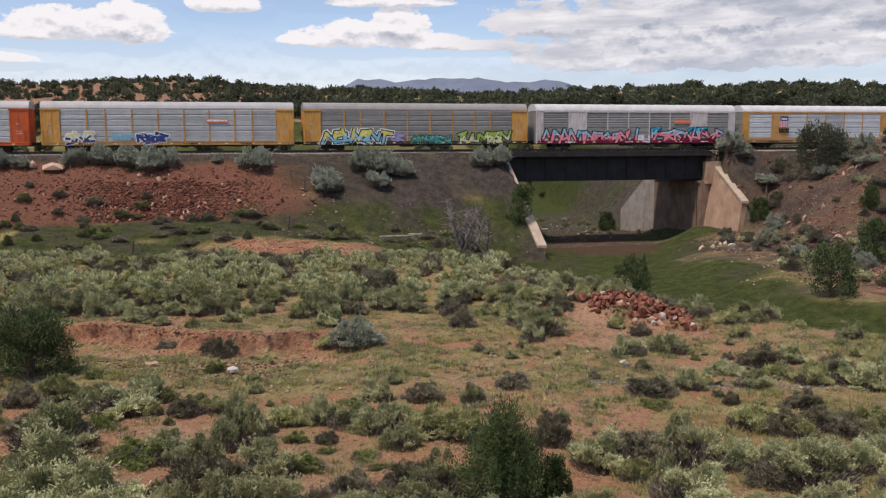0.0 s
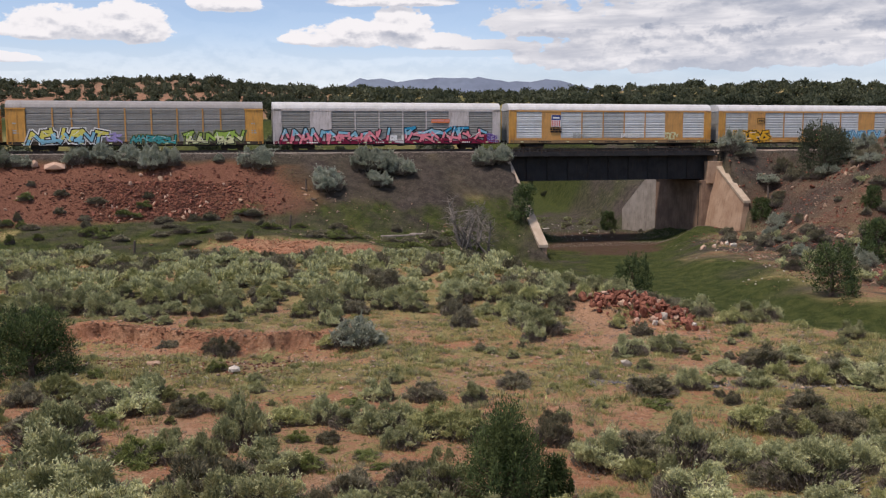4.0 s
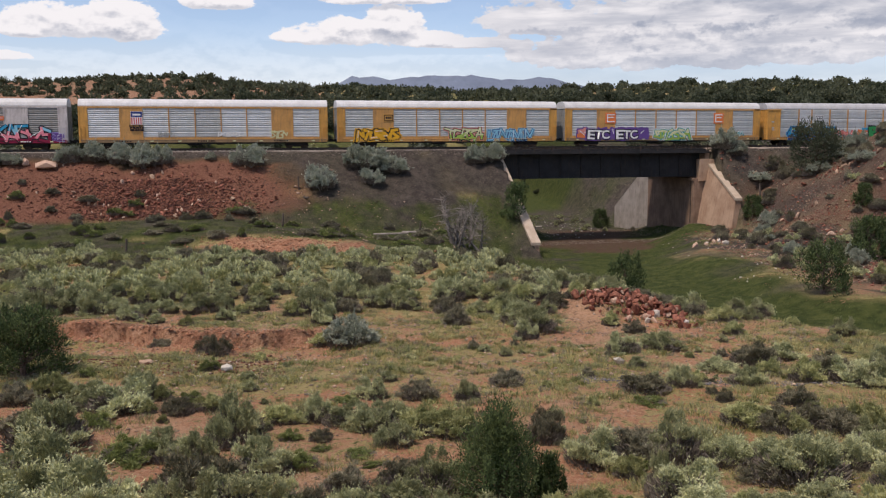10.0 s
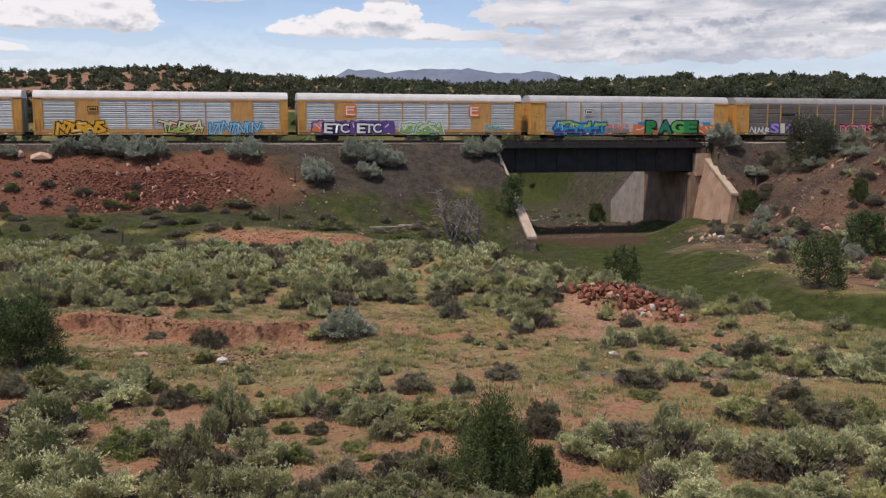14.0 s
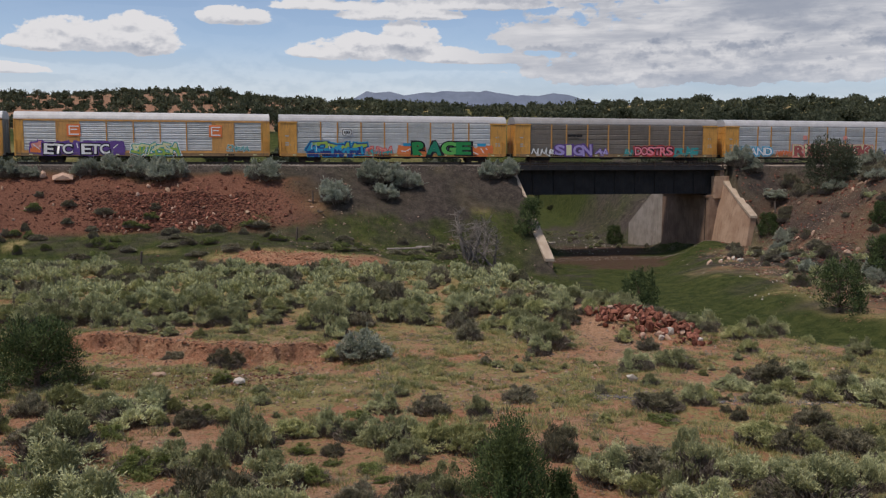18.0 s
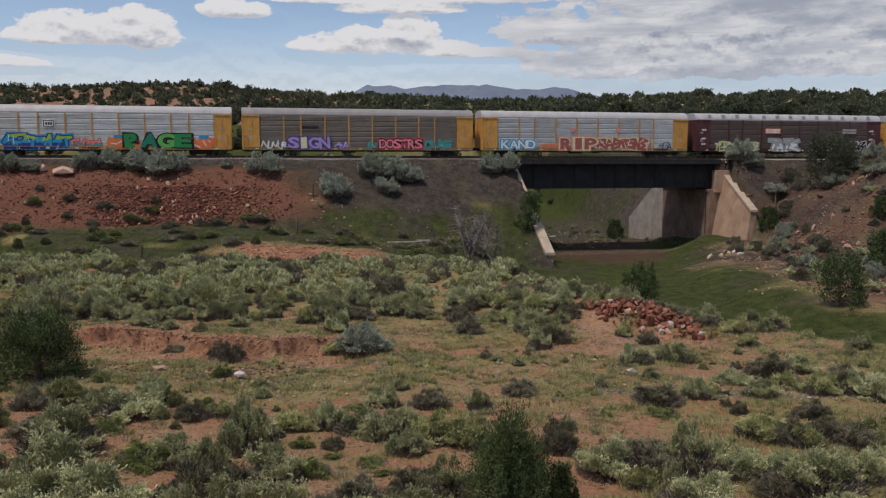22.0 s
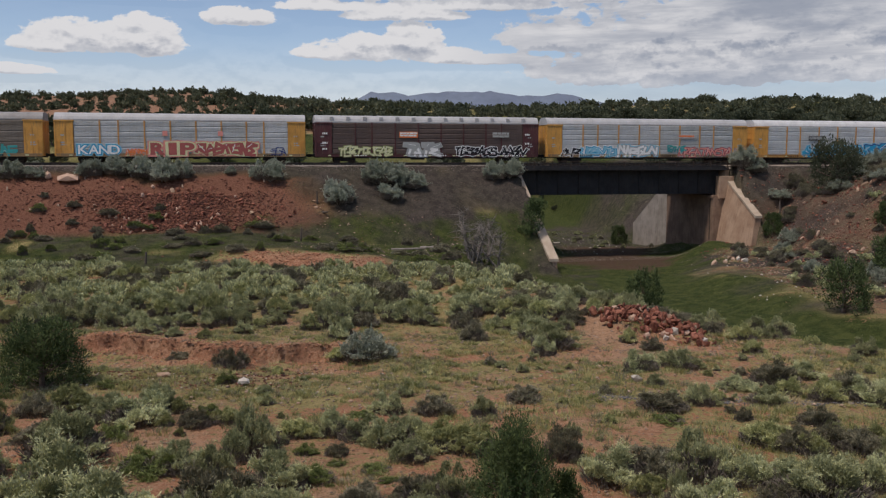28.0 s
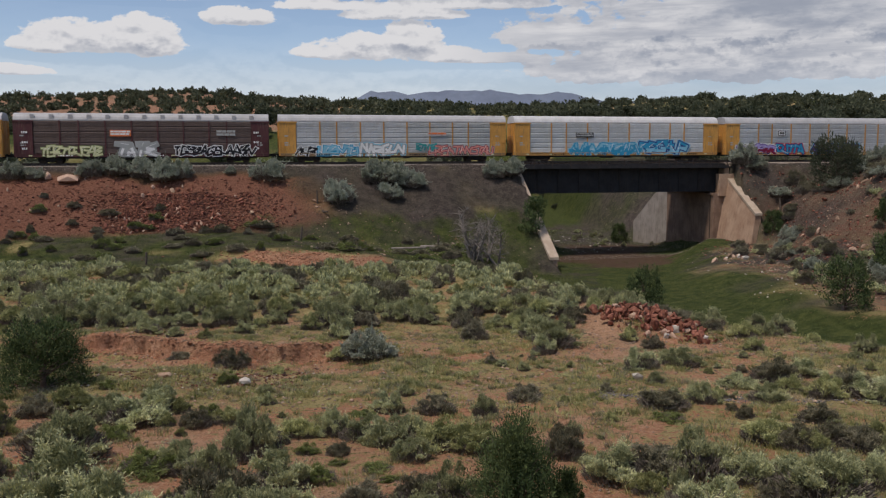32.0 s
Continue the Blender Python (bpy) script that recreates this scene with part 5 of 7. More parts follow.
# ---------------------------------------------------------------- plants
def blades(pts, dirs, length, width, rnd):
    """Small leaf quads at pts along dirs."""
    n = len(pts)
    d = dirs / np.linalg.norm(dirs, axis=1, keepdims=True)
    r = rnd.normal(size=(n, 3))
    side = np.cross(d, r)
    side /= np.linalg.norm(side, axis=1, keepdims=True) + 1e-9
    l = (length * rnd.uniform(0.6, 1.35, n))[:, None]
    w = (width * rnd.uniform(0.7, 1.3, n))[:, None]
    a, b = pts - side * w * 0.5, pts + side * w * 0.5
    mid = pts + d * l * 0.6
    tip = pts + d * l + np.array([0, 0, 0.12]) * l
    v = np.stack([a, b, mid + side * w * 0.45, tip, mid - side * w * 0.45], 1).reshape(-1, 3)
    k = np.arange(n)[:, None] * 5
    return v, k + np.array([[0, 1, 2, 3, 4]])


def foliage(seed, radius, tall, clumps, leaves, leaf, lift=0.6, thin=0.4, fat=1.0, shoots=7):
    """Leafy heads carried high over the bare middle of a shrub, with wispy shoots that stand out of them."""
    rnd = np.random.default_rng(seed)
    pts, dirs, heads = [], [], []
    p2, p3 = rnd.uniform(0, math.tau, 2)
    for i in range(clumps):
        a = rnd.uniform(0, math.tau)
        rr = radius * math.sqrt(rnd.uniform(0, 1)) * (0.74 + 0.20 * math.sin(2 * a + p2) + 0.12 * math.sin(3 * a + p3))
        top = tall * max(0.25, 0.92 - 0.75 * (rr / radius) ** 3) * rnd.uniform(0.50, 1.08)
        low = 0.42 if i % 4 == 0 else rnd.uniform(0.60, 0.80)
        c = np.array([rr * math.cos(a), rr * math.sin(a), top * low])
        s = np.array([radius * rnd.uniform(0.12, 0.24) * fat, radius * rnd.uniform(0.12, 0.24) * fat, top * rnd.uniform(0.20, 0.36)])
        heads.append(c)
        u = rnd.normal(size=(leaves, 3))
        u /= np.linalg.norm(u, axis=1, keepdims=True)
        u[:, 2] = np.where(u[:, 2] < -0.25, -u[:, 2], u[:, 2])
        shell = rnd.uniform(0.55, 1.0, leaves)[:, None] ** 0.6
        p = c + u * s * shell
        p[:, 2] = np.maximum(p[:, 2], 0.03)
        pts.append(p)
        dirs.append(u + np.array([0, 0, lift]) + rnd.normal(size=(leaves, 3)) * 0.35)
        for _ in range(shoots):
            g = rnd.normal(size=3) * np.array([0.8, 0.8, 0.3]) + np.array([0, 0, 0.9])
            g /= np.linalg.norm(g)
            k = np.sort(rnd.uniform(0.5, 1.0 + 0.22 / max(s[2], 0.1) * rnd.uniform(0.3, 1.0), 16))[:, None]
            q = c + g * s * k + rnd.normal(size=(16, 3)) * leaf * 0.25
            q[:, 2] = np.maximum(q[:, 2], 0.03)
            pts.append(q)
            dirs.append(np.repeat(g[None], 16, 0) + rnd.normal(size=(16, 3)) * 0.55)
    v, f = blades(np.concatenate(pts), np.concatenate(dirs), leaf, leaf * thin, rnd)
    return v, f, heads


def bush_mesh(name, seed, radius, tall, clumps, leaves, leaf, material, **more):
    v, f, heads = foliage(seed, radius, tall, clumps, leaves, leaf, **more)
    me = mesh_of(name, v, f, [material])
    bm = bmesh.new()
    for c in heads[:14]:
        tube(bm, (c[0] * 0.12, c[1] * 0.12, -0.12), tuple(c), 0.022 * tall, 0.008, 4)
    tw = bpy.data.meshes.new("stem")
    bm.to_mesh(tw), bm.free()
    tw.materials.append(M_TWIG)
    # dense dead inner twigs, their dark colour also standing for shade under the leaves
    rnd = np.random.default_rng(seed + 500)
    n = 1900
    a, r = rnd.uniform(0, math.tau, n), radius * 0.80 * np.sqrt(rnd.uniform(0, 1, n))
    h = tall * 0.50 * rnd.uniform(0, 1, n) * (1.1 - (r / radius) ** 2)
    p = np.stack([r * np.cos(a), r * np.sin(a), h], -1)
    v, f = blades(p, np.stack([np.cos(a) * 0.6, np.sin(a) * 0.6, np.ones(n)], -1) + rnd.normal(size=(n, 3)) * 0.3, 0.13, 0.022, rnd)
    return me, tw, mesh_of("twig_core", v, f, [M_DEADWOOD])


KINDS = {
    "sagebrush": ("grey-green sagebrush shrub on red soil", M_SAGE, [bush_mesh("sagebrush", s, 0.80, 1.0, 34, 420, 0.052, M_SAGE, lift=1.6, thin=0.26) for s in (1, 2, 3, 4)]),
    "rabbitbrush": ("yellow-green rabbitbrush with upright shoots", M_YELLOW_BUSH, [bush_mesh("rabbitbrush", s, 0.72, 0.95, 32, 380, 0.070, M_YELLOW_BUSH, lift=2.0, thin=0.18) for s in (5, 6, 7)]),
    "greasewood": ("dark brownish low desert shrub", M_DARK_BUSH, [bush_mesh("greasewood", s, 0.78, 0.9, 26, 330, 0.060, M_DARK_BUSH, lift=1.2, thin=0.20) for s in (8, 9, 10)]),
    "green_herb": ("low clump of fresh green herbs", M_HERB_GREEN, [bush_mesh("green_herb", s, 0.75, 1.0, 26, 330, 0.075, M_HERB_GREEN, lift=2.2, thin=0.14) for s in (14, 15)]),
    "saltbush": ("pale blue-grey saltbush in a rounded clump", M_BLUE_BUSH, [bush_mesh("saltbush", s, 1.0, 1.15, 34, 420, 0.052, M_BLUE_BUSH, lift=0.35, thin=0.5, fat=1.3) for s in (11, 12)]),
}


def plant(kind, x, y, wide, tall, turn, pick=0, sink=0.04, label=""):
    """A shrub of its own: foliage and stems."""
    lab, _, meshes = KINDS[kind]
    me, tw, core = meshes[pick % len(meshes)]
    ob = new(kind, me)
    ob.matrix_basis = Matrix.LocRotScale((x, y, (GROUND_AT.get((x, y)) or height(x, y)) - sink), Euler((0, 0, turn)), (wide, wide, tall))
    tagged(ob, label or lab, "shrub", kind + " shrubs")
    tagged(link("stem", tw, ob), kind="stuff")
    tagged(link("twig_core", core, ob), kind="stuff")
    return ob


# shrubs that stand out on the near flat: place, width and height
SAGE_A_SPOTS = [
    (-8.16, 17.55, 1.21, 1.15), (-6.64, 15.90, 0.99, 0.99), (-7.42, 15.25, 0.83, 0.67), (-6.22, 16.15, 0.64, 0.71), (-9.16, 20.55, 1.11, 1.18), (-9.76, 24.70, 0.62, 0.71), (-8.69, 24.10, 0.95, 0.93), (-8.66, 25.55, 0.66, 0.88),
    (-10.50, 25.35, 0.53, 0.48), (-6.19, 19.80, 0.62, 0.77), (-5.39, 19.75, 0.45, 0.77), (-4.90, 21.25, 0.73, 1.22), (-5.17, 20.70, 0.45, 0.78), (-3.80, 15.85, 0.79, 0.94), (-3.14, 15.90, 0.66, 0.87), (-3.83, 18.75, 0.74, 0.84),
    (-3.10, 22.80, 0.44, 0.80), (-2.36, 22.40, 0.67, 0.64), (-1.41, 22.00, 0.77, 0.85), (-1.03, 20.65, 0.47, 0.54), (0.85, 25.05, 0.40, 0.59), (-2.01, 26.10, 0.57, 0.68),
]
SAGE_B_SPOTS = [
    (-0.79, 15.95, 0.80, 0.66), (-0.06, 17.70, 0.63, 0.91), (0.18, 15.60, 0.43, 0.64), (3.53, 19.80, 0.76, 0.77), (5.50, 19.90, 0.71, 1.02), (4.86, 17.10, 0.89, 0.85), (4.58, 17.85, 0.34, 0.80), (6.41, 19.50, 0.70, 0.76),
    (7.34, 19.25, 0.71, 0.70), (7.71, 18.30, 0.95, 0.94), (8.58, 19.50, 0.62, 0.63), (9.01, 19.10, 0.53, 0.74), (9.87, 19.80, 0.59, 0.67), (7.50, 16.75, 0.67, 0.59), (6.60, 16.15, 0.65, 0.46), (5.07, 16.30, 0.58, 0.47),
    (8.24, 32.60, 0.79, 0.73), (9.44, 26.90, 0.61, 0.54), (12.92, 27.35, 0.96, 0.79), (13.29, 26.45, 0.79, 0.86), (14.74, 28.80, 0.62, 0.90), (7.30, 26.20, 0.46, 0.75), (6.71, 31.95, 0.69, 0.80),
]
SAGE_C_SPOTS = [
    (3.99, 36.15, 0.93, 1.04), (3.58, 37.95, 0.95, 0.95), (-2.78, 34.35, 0.46, 0.47), (9.25, 29.10, 0.75, 0.47), (12.07, 31.10, 0.70, 0.54), (-1.73, 15.80, 0.50, 0.65), (10.63, 21.15, 0.53, 0.58), (0.96, 15.85, 0.53, 0.50),
    (-2.54, 15.75, 0.46, 0.49), (-4.93, 16.20, 0.54, 0.71), (5.96, 16.15, 0.54, 0.46),
]
RABBIT_SPOTS = [
    (-11.09, 25.30, 0.76, 0.73), (-8.04, 25.55, 0.45, 0.51), (-6.24, 24.25, 0.55, 0.48), (-4.08, 22.85, 0.69, 0.51), (-0.45, 21.65, 0.78, 0.70), (0.38, 21.45, 0.75, 0.75), (2.84, 15.80, 0.63, 0.63), (8.72, 21.40, 0.48, 0.56),
    (7.92, 22.45, 0.80, 0.59), (10.80, 21.80, 0.69, 0.79), (5.91, 16.55, 0.44, 0.48), (8.40, 16.50, 0.45, 0.58), (10.54, 28.10, 0.52, 0.60), (11.41, 27.30, 0.64, 0.78), (-4.38, 35.30, 0.62, 0.57), (2.13, 15.70, 0.39, 0.55),
    (4.16, 18.90, 0.44, 0.47), (7.97, 27.00, 0.38, 0.44),
]
GREASE_SPOTS = [
    (-10.58, 22.05, 0.61, 0.61), (-7.87, 16.25, 0.71, 0.47), (-11.74, 24.55, 0.59, 0.77), (-7.06, 23.85, 0.48, 0.63), (-4.70, 16.70, 0.94, 1.17), (-5.43, 16.20, 0.36, 0.34), (-2.83, 21.15, 0.33, 0.40), (-0.51, 25.70, 0.62, 0.67),
    (-2.35, 15.95, 0.44, 0.76), (-1.85, 17.55, 0.48, 0.59), (-0.77, 18.00, 0.55, 0.72), (2.61, 21.35, 0.57, 0.85), (4.58, 20.10, 0.84, 0.83), (6.85, 18.25, 0.50, 0.50), (8.46, 21.80, 0.60, 0.71), (9.44, 22.25, 0.61, 0.61),
    (10.16, 21.90, 0.73, 0.63), (10.77, 30.00, 0.90, 0.86), (9.95, 24.25, 0.63, 0.64), (12.37, 28.05, 0.89, 0.88), (6.05, 25.75, 0.82, 0.58), (2.14, 27.15, 0.61, 0.54), (-8.72, 34.45, 0.66, 0.90), (-1.38, 16.55, 0.46, 0.48),
]
GREEN_SPOTS = [
    (-8.81, 22.60, 0.49, 0.40), (-6.88, 19.65, 0.90, 0.52), (-3.59, 21.20, 0.35, 0.32), (-3.01, 19.20, 0.51, 0.38), (-5.77, 17.70, 0.28, 0.29), (-2.73, 20.35, 0.27, 0.15), (-1.76, 19.85, 0.46, 0.16), (-1.44, 19.20, 0.34, 0.14),
    (4.45, 19.40, 0.36, 0.24), (3.61, 16.50, 0.33, 0.27), (-7.55, 29.30, 0.40, 0.42), (-11.13, 28.10, 0.33, 0.32), (-7.10, 25.35, 0.42, 0.32), (5.91, 24.60, 0.61, 0.22), (-2.70, 25.15, 0.63, 0.19), (-1.03, 23.80, 0.59, 0.15),
]


def density(x, y):
    """Shrubs to the square metre."""
    d, side = wash_distance(x, y)
    clump = value_noise(x, y, 3.0, 31) * 0.6 + value_noise(x, y, 1.5, 32) * 0.4
    p = np.where(y < 34.5, np.where(np.abs(x) > 0.53 * y, 0.5, np.where(x > 3, 0.30, 0.14)) + 0.14 * clump, 0.0)
    p = np.where((y >= 34.5) & (y < 44), np.where(x > 9.5, 0.30, 0.04) + 0.12 * clump, p)
    belt = step(y, 39.8, 42.0) * (1 - step(y + 0.35 * np.clip(x + 22, -30, 0), 63, 69)) * (1 - step(x, 9, 12.5))
    p = np.maximum(p, belt * (0.80 + 0.5 * clump))
    bank = (side > 0) * 0.10 * (y < 110) * step(d, 12, 18)
    return np.maximum(p * step(d, 9.5, 12.5) * (side < 0), bank)


def sow():
    rnd = np.random.default_rng(77)
    spots, cell, n = [], {}, 12000
    ys = np.sqrt(rnd.uniform(15.5 ** 2, 100.0 ** 2, n))
    xs = rnd.uniform(-0.60, 0.60, n) * ys
    per = n / (0.60 * (100.0 ** 2 - 15.5 ** 2))
    keep = rnd.uniform(size=n) < density(xs, ys) / per
    for x, y in zip(xs[keep].tolist(), ys[keep].tolist()):
        gap = 0.62 if y < 34 else 0.95
        key = (int(x // 1.1), int(y // 1.1))
        if any(math.hypot(x - a, y - b) < gap for i in (-1, 0, 1) for j in (-1, 0, 1) for a, b in cell.get((key[0] + i, key[1] + j), ())):
            continue
        cell.setdefault(key, []).append((x, y))
        spots.append((x, y))
    return spots


SPOTS = sow()
GROUND_AT = dict(zip(SPOTS, land(np.array([p[0] for p in SPOTS]), np.array([p[1] for p in SPOTS]))[0].tolist()))
CLEAR = [(-3.3, 34.2, 1.6), (1.4, 17.0, 1.3), (-13.2, 28.3, 1.9)]


def make_shrubs():
    rnd = random.Random(5)
    count = {"sagebrush": 0, "rabbitbrush": 0, "greasewood": 0}
    v_all, f_all, base = {k: [] for k in count}, {k: [] for k in count}, {k: 0 for k in count}
    lite = {k: [foliage(60 + i, 0.8, 1.0, 12, 80, 0.13, lift=0.9, thin=0.36, fat=1.3, shoots=0)[:2] for i in range(3)] for k in count}
    for kind, spots in (("sagebrush", SAGE_A_SPOTS + SAGE_B_SPOTS + SAGE_C_SPOTS), ("rabbitbrush", RABBIT_SPOTS), ("greasewood", GREASE_SPOTS)):
        for x, y, wide, tall in spots:
            count[kind] += 1
            plant(kind, x, y, wide * rnd.uniform(1.3, 1.5), tall * rnd.uniform(0.95, 1.1), rnd.uniform(0, 6.28), rnd.randrange(12))
    for x, y, wide, tall in GREEN_SPOTS:
        plant("green_herb", x, y, wide * 1.25, tall, rnd.uniform(0, 6.28), rnd.randrange(12))
    for x, y in sorted(SPOTS, key=lambda p: p[1]):
        if any(math.hypot(x - a, y - b) < r for a, b, r in CLEAR):
            continue
        r = rnd.random()
        if y > 41:
            kind = "sagebrush" if r < 0.64 else "rabbitbrush" if r < 0.76 else "greasewood"
            size = rnd.uniform(0.6, 1.35)
        else:
            kind = "sagebrush" if r < 0.45 else "rabbitbrush" if r < 0.78 else "greasewood"
            size = rnd.uniform(0.16, 0.42) if y < 34.5 and abs(x) < 0.53 * y else rnd.uniform(0.5, 1.0)
        tall = size * rnd.uniform(0.8, 1.15)
        turn = rnd.uniform(0, 6.28)
        if count[kind] < (190 if kind == 'sagebrush' else 230):
            count[kind] += 1
            plant(kind, x, y, size, tall, turn, rnd.randrange(12))
        else:
            v, f = rnd.choice(lite[kind])
            c, s = math.cos(turn), math.sin(turn)
            w = np.stack([(v[:, 0] * c - v[:, 1] * s) * size + x, (v[:, 0] * s + v[:, 1] * c) * size + y, v[:, 2] * tall + GROUND_AT[x, y] - 0.04], 1)
            v_all[kind].append(w)
            f_all[kind].append(np.array(f) + base[kind])
            base[kind] += len(w)
    for kind, chunks in v_all.items():
        if chunks:
            me = mesh_of(kind + "_field", np.concatenate(chunks), np.concatenate(f_all[kind]), [KINDS[kind][1]])
            tagged(new(kind + "_field", me), "dense field of " + KINDS[kind][0].replace(" shrub on red soil", ""), "shrubs", kind="stuff")


make_shrubs()


def grow(seed, tall, wide, clumps, leaves, leaf, lean=0.0, low=0.18, cone=0.5, spire=1.5):
    """A juniper: twisted trunk with limbs, and a ragged crown of leaf sprays."""
    rnd = np.random.default_rng(seed)
    bm = bmesh.new()
    base = Vector((0, 0, -0.3))
    top = Vector((lean * tall, 0, tall * 0.72))
    mid = base.lerp(top, 0.45) + Vector((rnd.uniform(-0.1, 0.1) * tall * 0.3, rnd.uniform(-0.1, 0.1) * tall * 0.3, 0))
    tube(bm, base, mid, 0.055 * tall, 0.036 * tall, 7), tube(bm, mid, top, 0.036 * tall, 0.010 * tall, 6)
    pts, dirs = [], []
    for i in range(clumps):
        h = low + (1 - low) * rnd.uniform(0, 1) ** 0.85
        reach = wide * 0.5 * (1 - cone * max(0, h - 0.3) / 0.7) * math.sqrt(rnd.uniform(0.05, 1))
        a = rnd.uniform(0, math.tau)
        c = np.array([reach * math.cos(a) + lean * tall * h, reach * math.sin(a), tall * h * 0.93])
        k = min(1.0, h * 0.8)
        root = base.lerp(mid, k / 0.45) if k < 0.45 else mid.lerp(top, (k - 0.45) / 0.55)
        if i % 2 == 0:
            tube(bm, root, tuple(c), 0.012 * tall, 0.004 * tall, 4)
        s = wide * rnd.uniform(0.09, 0.17) * (0.72 if spire > 2.5 else 1.0)
        u = rnd.normal(size=(leaves, 3))
        u /= np.linalg.norm(u, axis=1, keepdims=True)
        pts.append(c + u * np.array([s, s, s * spire]) * rnd.uniform(0.35, 1.0, leaves)[:, None])
        dirs.append(u + np.array([0, 0, 0.8]) + rnd.normal(size=(leaves, 3)) * 0.4)
    p = np.concatenate(pts)
    p[:, 2] = np.maximum(p[:, 2], 0.06)
    v, f = blades(p, np.concatenate(dirs), leaf, leaf * 0.36, rnd)
    me = bpy.data.meshes.new("trunk")
    bm.to_mesh(me), bm.free()
    me.materials.append(M_BARK)
    return me, v, f


def far_tree(seed, tall, wide, leaves=110, leaf=0.34):
    """A rounded pinyon: a short trunk under a lumpy crown of close leaf sprays."""
    rnd = np.random.default_rng(seed)
    bm = bmesh.new()
    tube(bm, (0, 0, -0.3), (0, 0, tall * 0.6), 0.05 * tall, 0.02 * tall, 6)
    pts, dirs = [], []
    for i in range(13):
        a, r = rnd.uniform(0, math.tau), wide * 0.36 * math.sqrt(rnd.uniform(0, 1))
        c = np.array([r * math.cos(a), r * math.sin(a), tall * (0.22 + rnd.uniform(0.05, 0.58) * (1 - (r / wide) ** 2 * 2.2))])
        if i < 5:
            tube(bm, (0, 0, c[2] * 0.5), tuple(c), 0.02 * tall, 0.008 * tall, 4)
        u = rnd.normal(size=(leaves, 3))
        u /= np.linalg.norm(u, axis=1, keepdims=True)
        s = wide * rnd.uniform(0.13, 0.21)
        pts.append(c + u * np.array([s, s, s * 0.9]) * rnd.uniform(0.6, 1.0, leaves)[:, None])
        dirs.append(u + rnd.normal(size=(leaves, 3)) * 0.7)
    p = np.concatenate(pts)
    p[:, 2] = np.maximum(p[:, 2], 0.05)
    v, f = blades(p, np.concatenate(dirs), leaf, leaf * 0.76, rnd)
    me = bpy.data.meshes.new("trunk")
    bm.to_mesh(me), bm.free()
    me.materials.append(M_BARK)
    return me, v, f


def tree_thing(name, label, trunk, crown, x, y, scale, turn, group="", sink=0.1):
    t = thing(name, label, "tree", Matrix.LocRotScale((x, y, height(x, y) - sink), Euler((0, 0, turn)), (scale, scale, scale)), group)
    link("trunk", trunk, t), link("crown", crown, t)
    return t


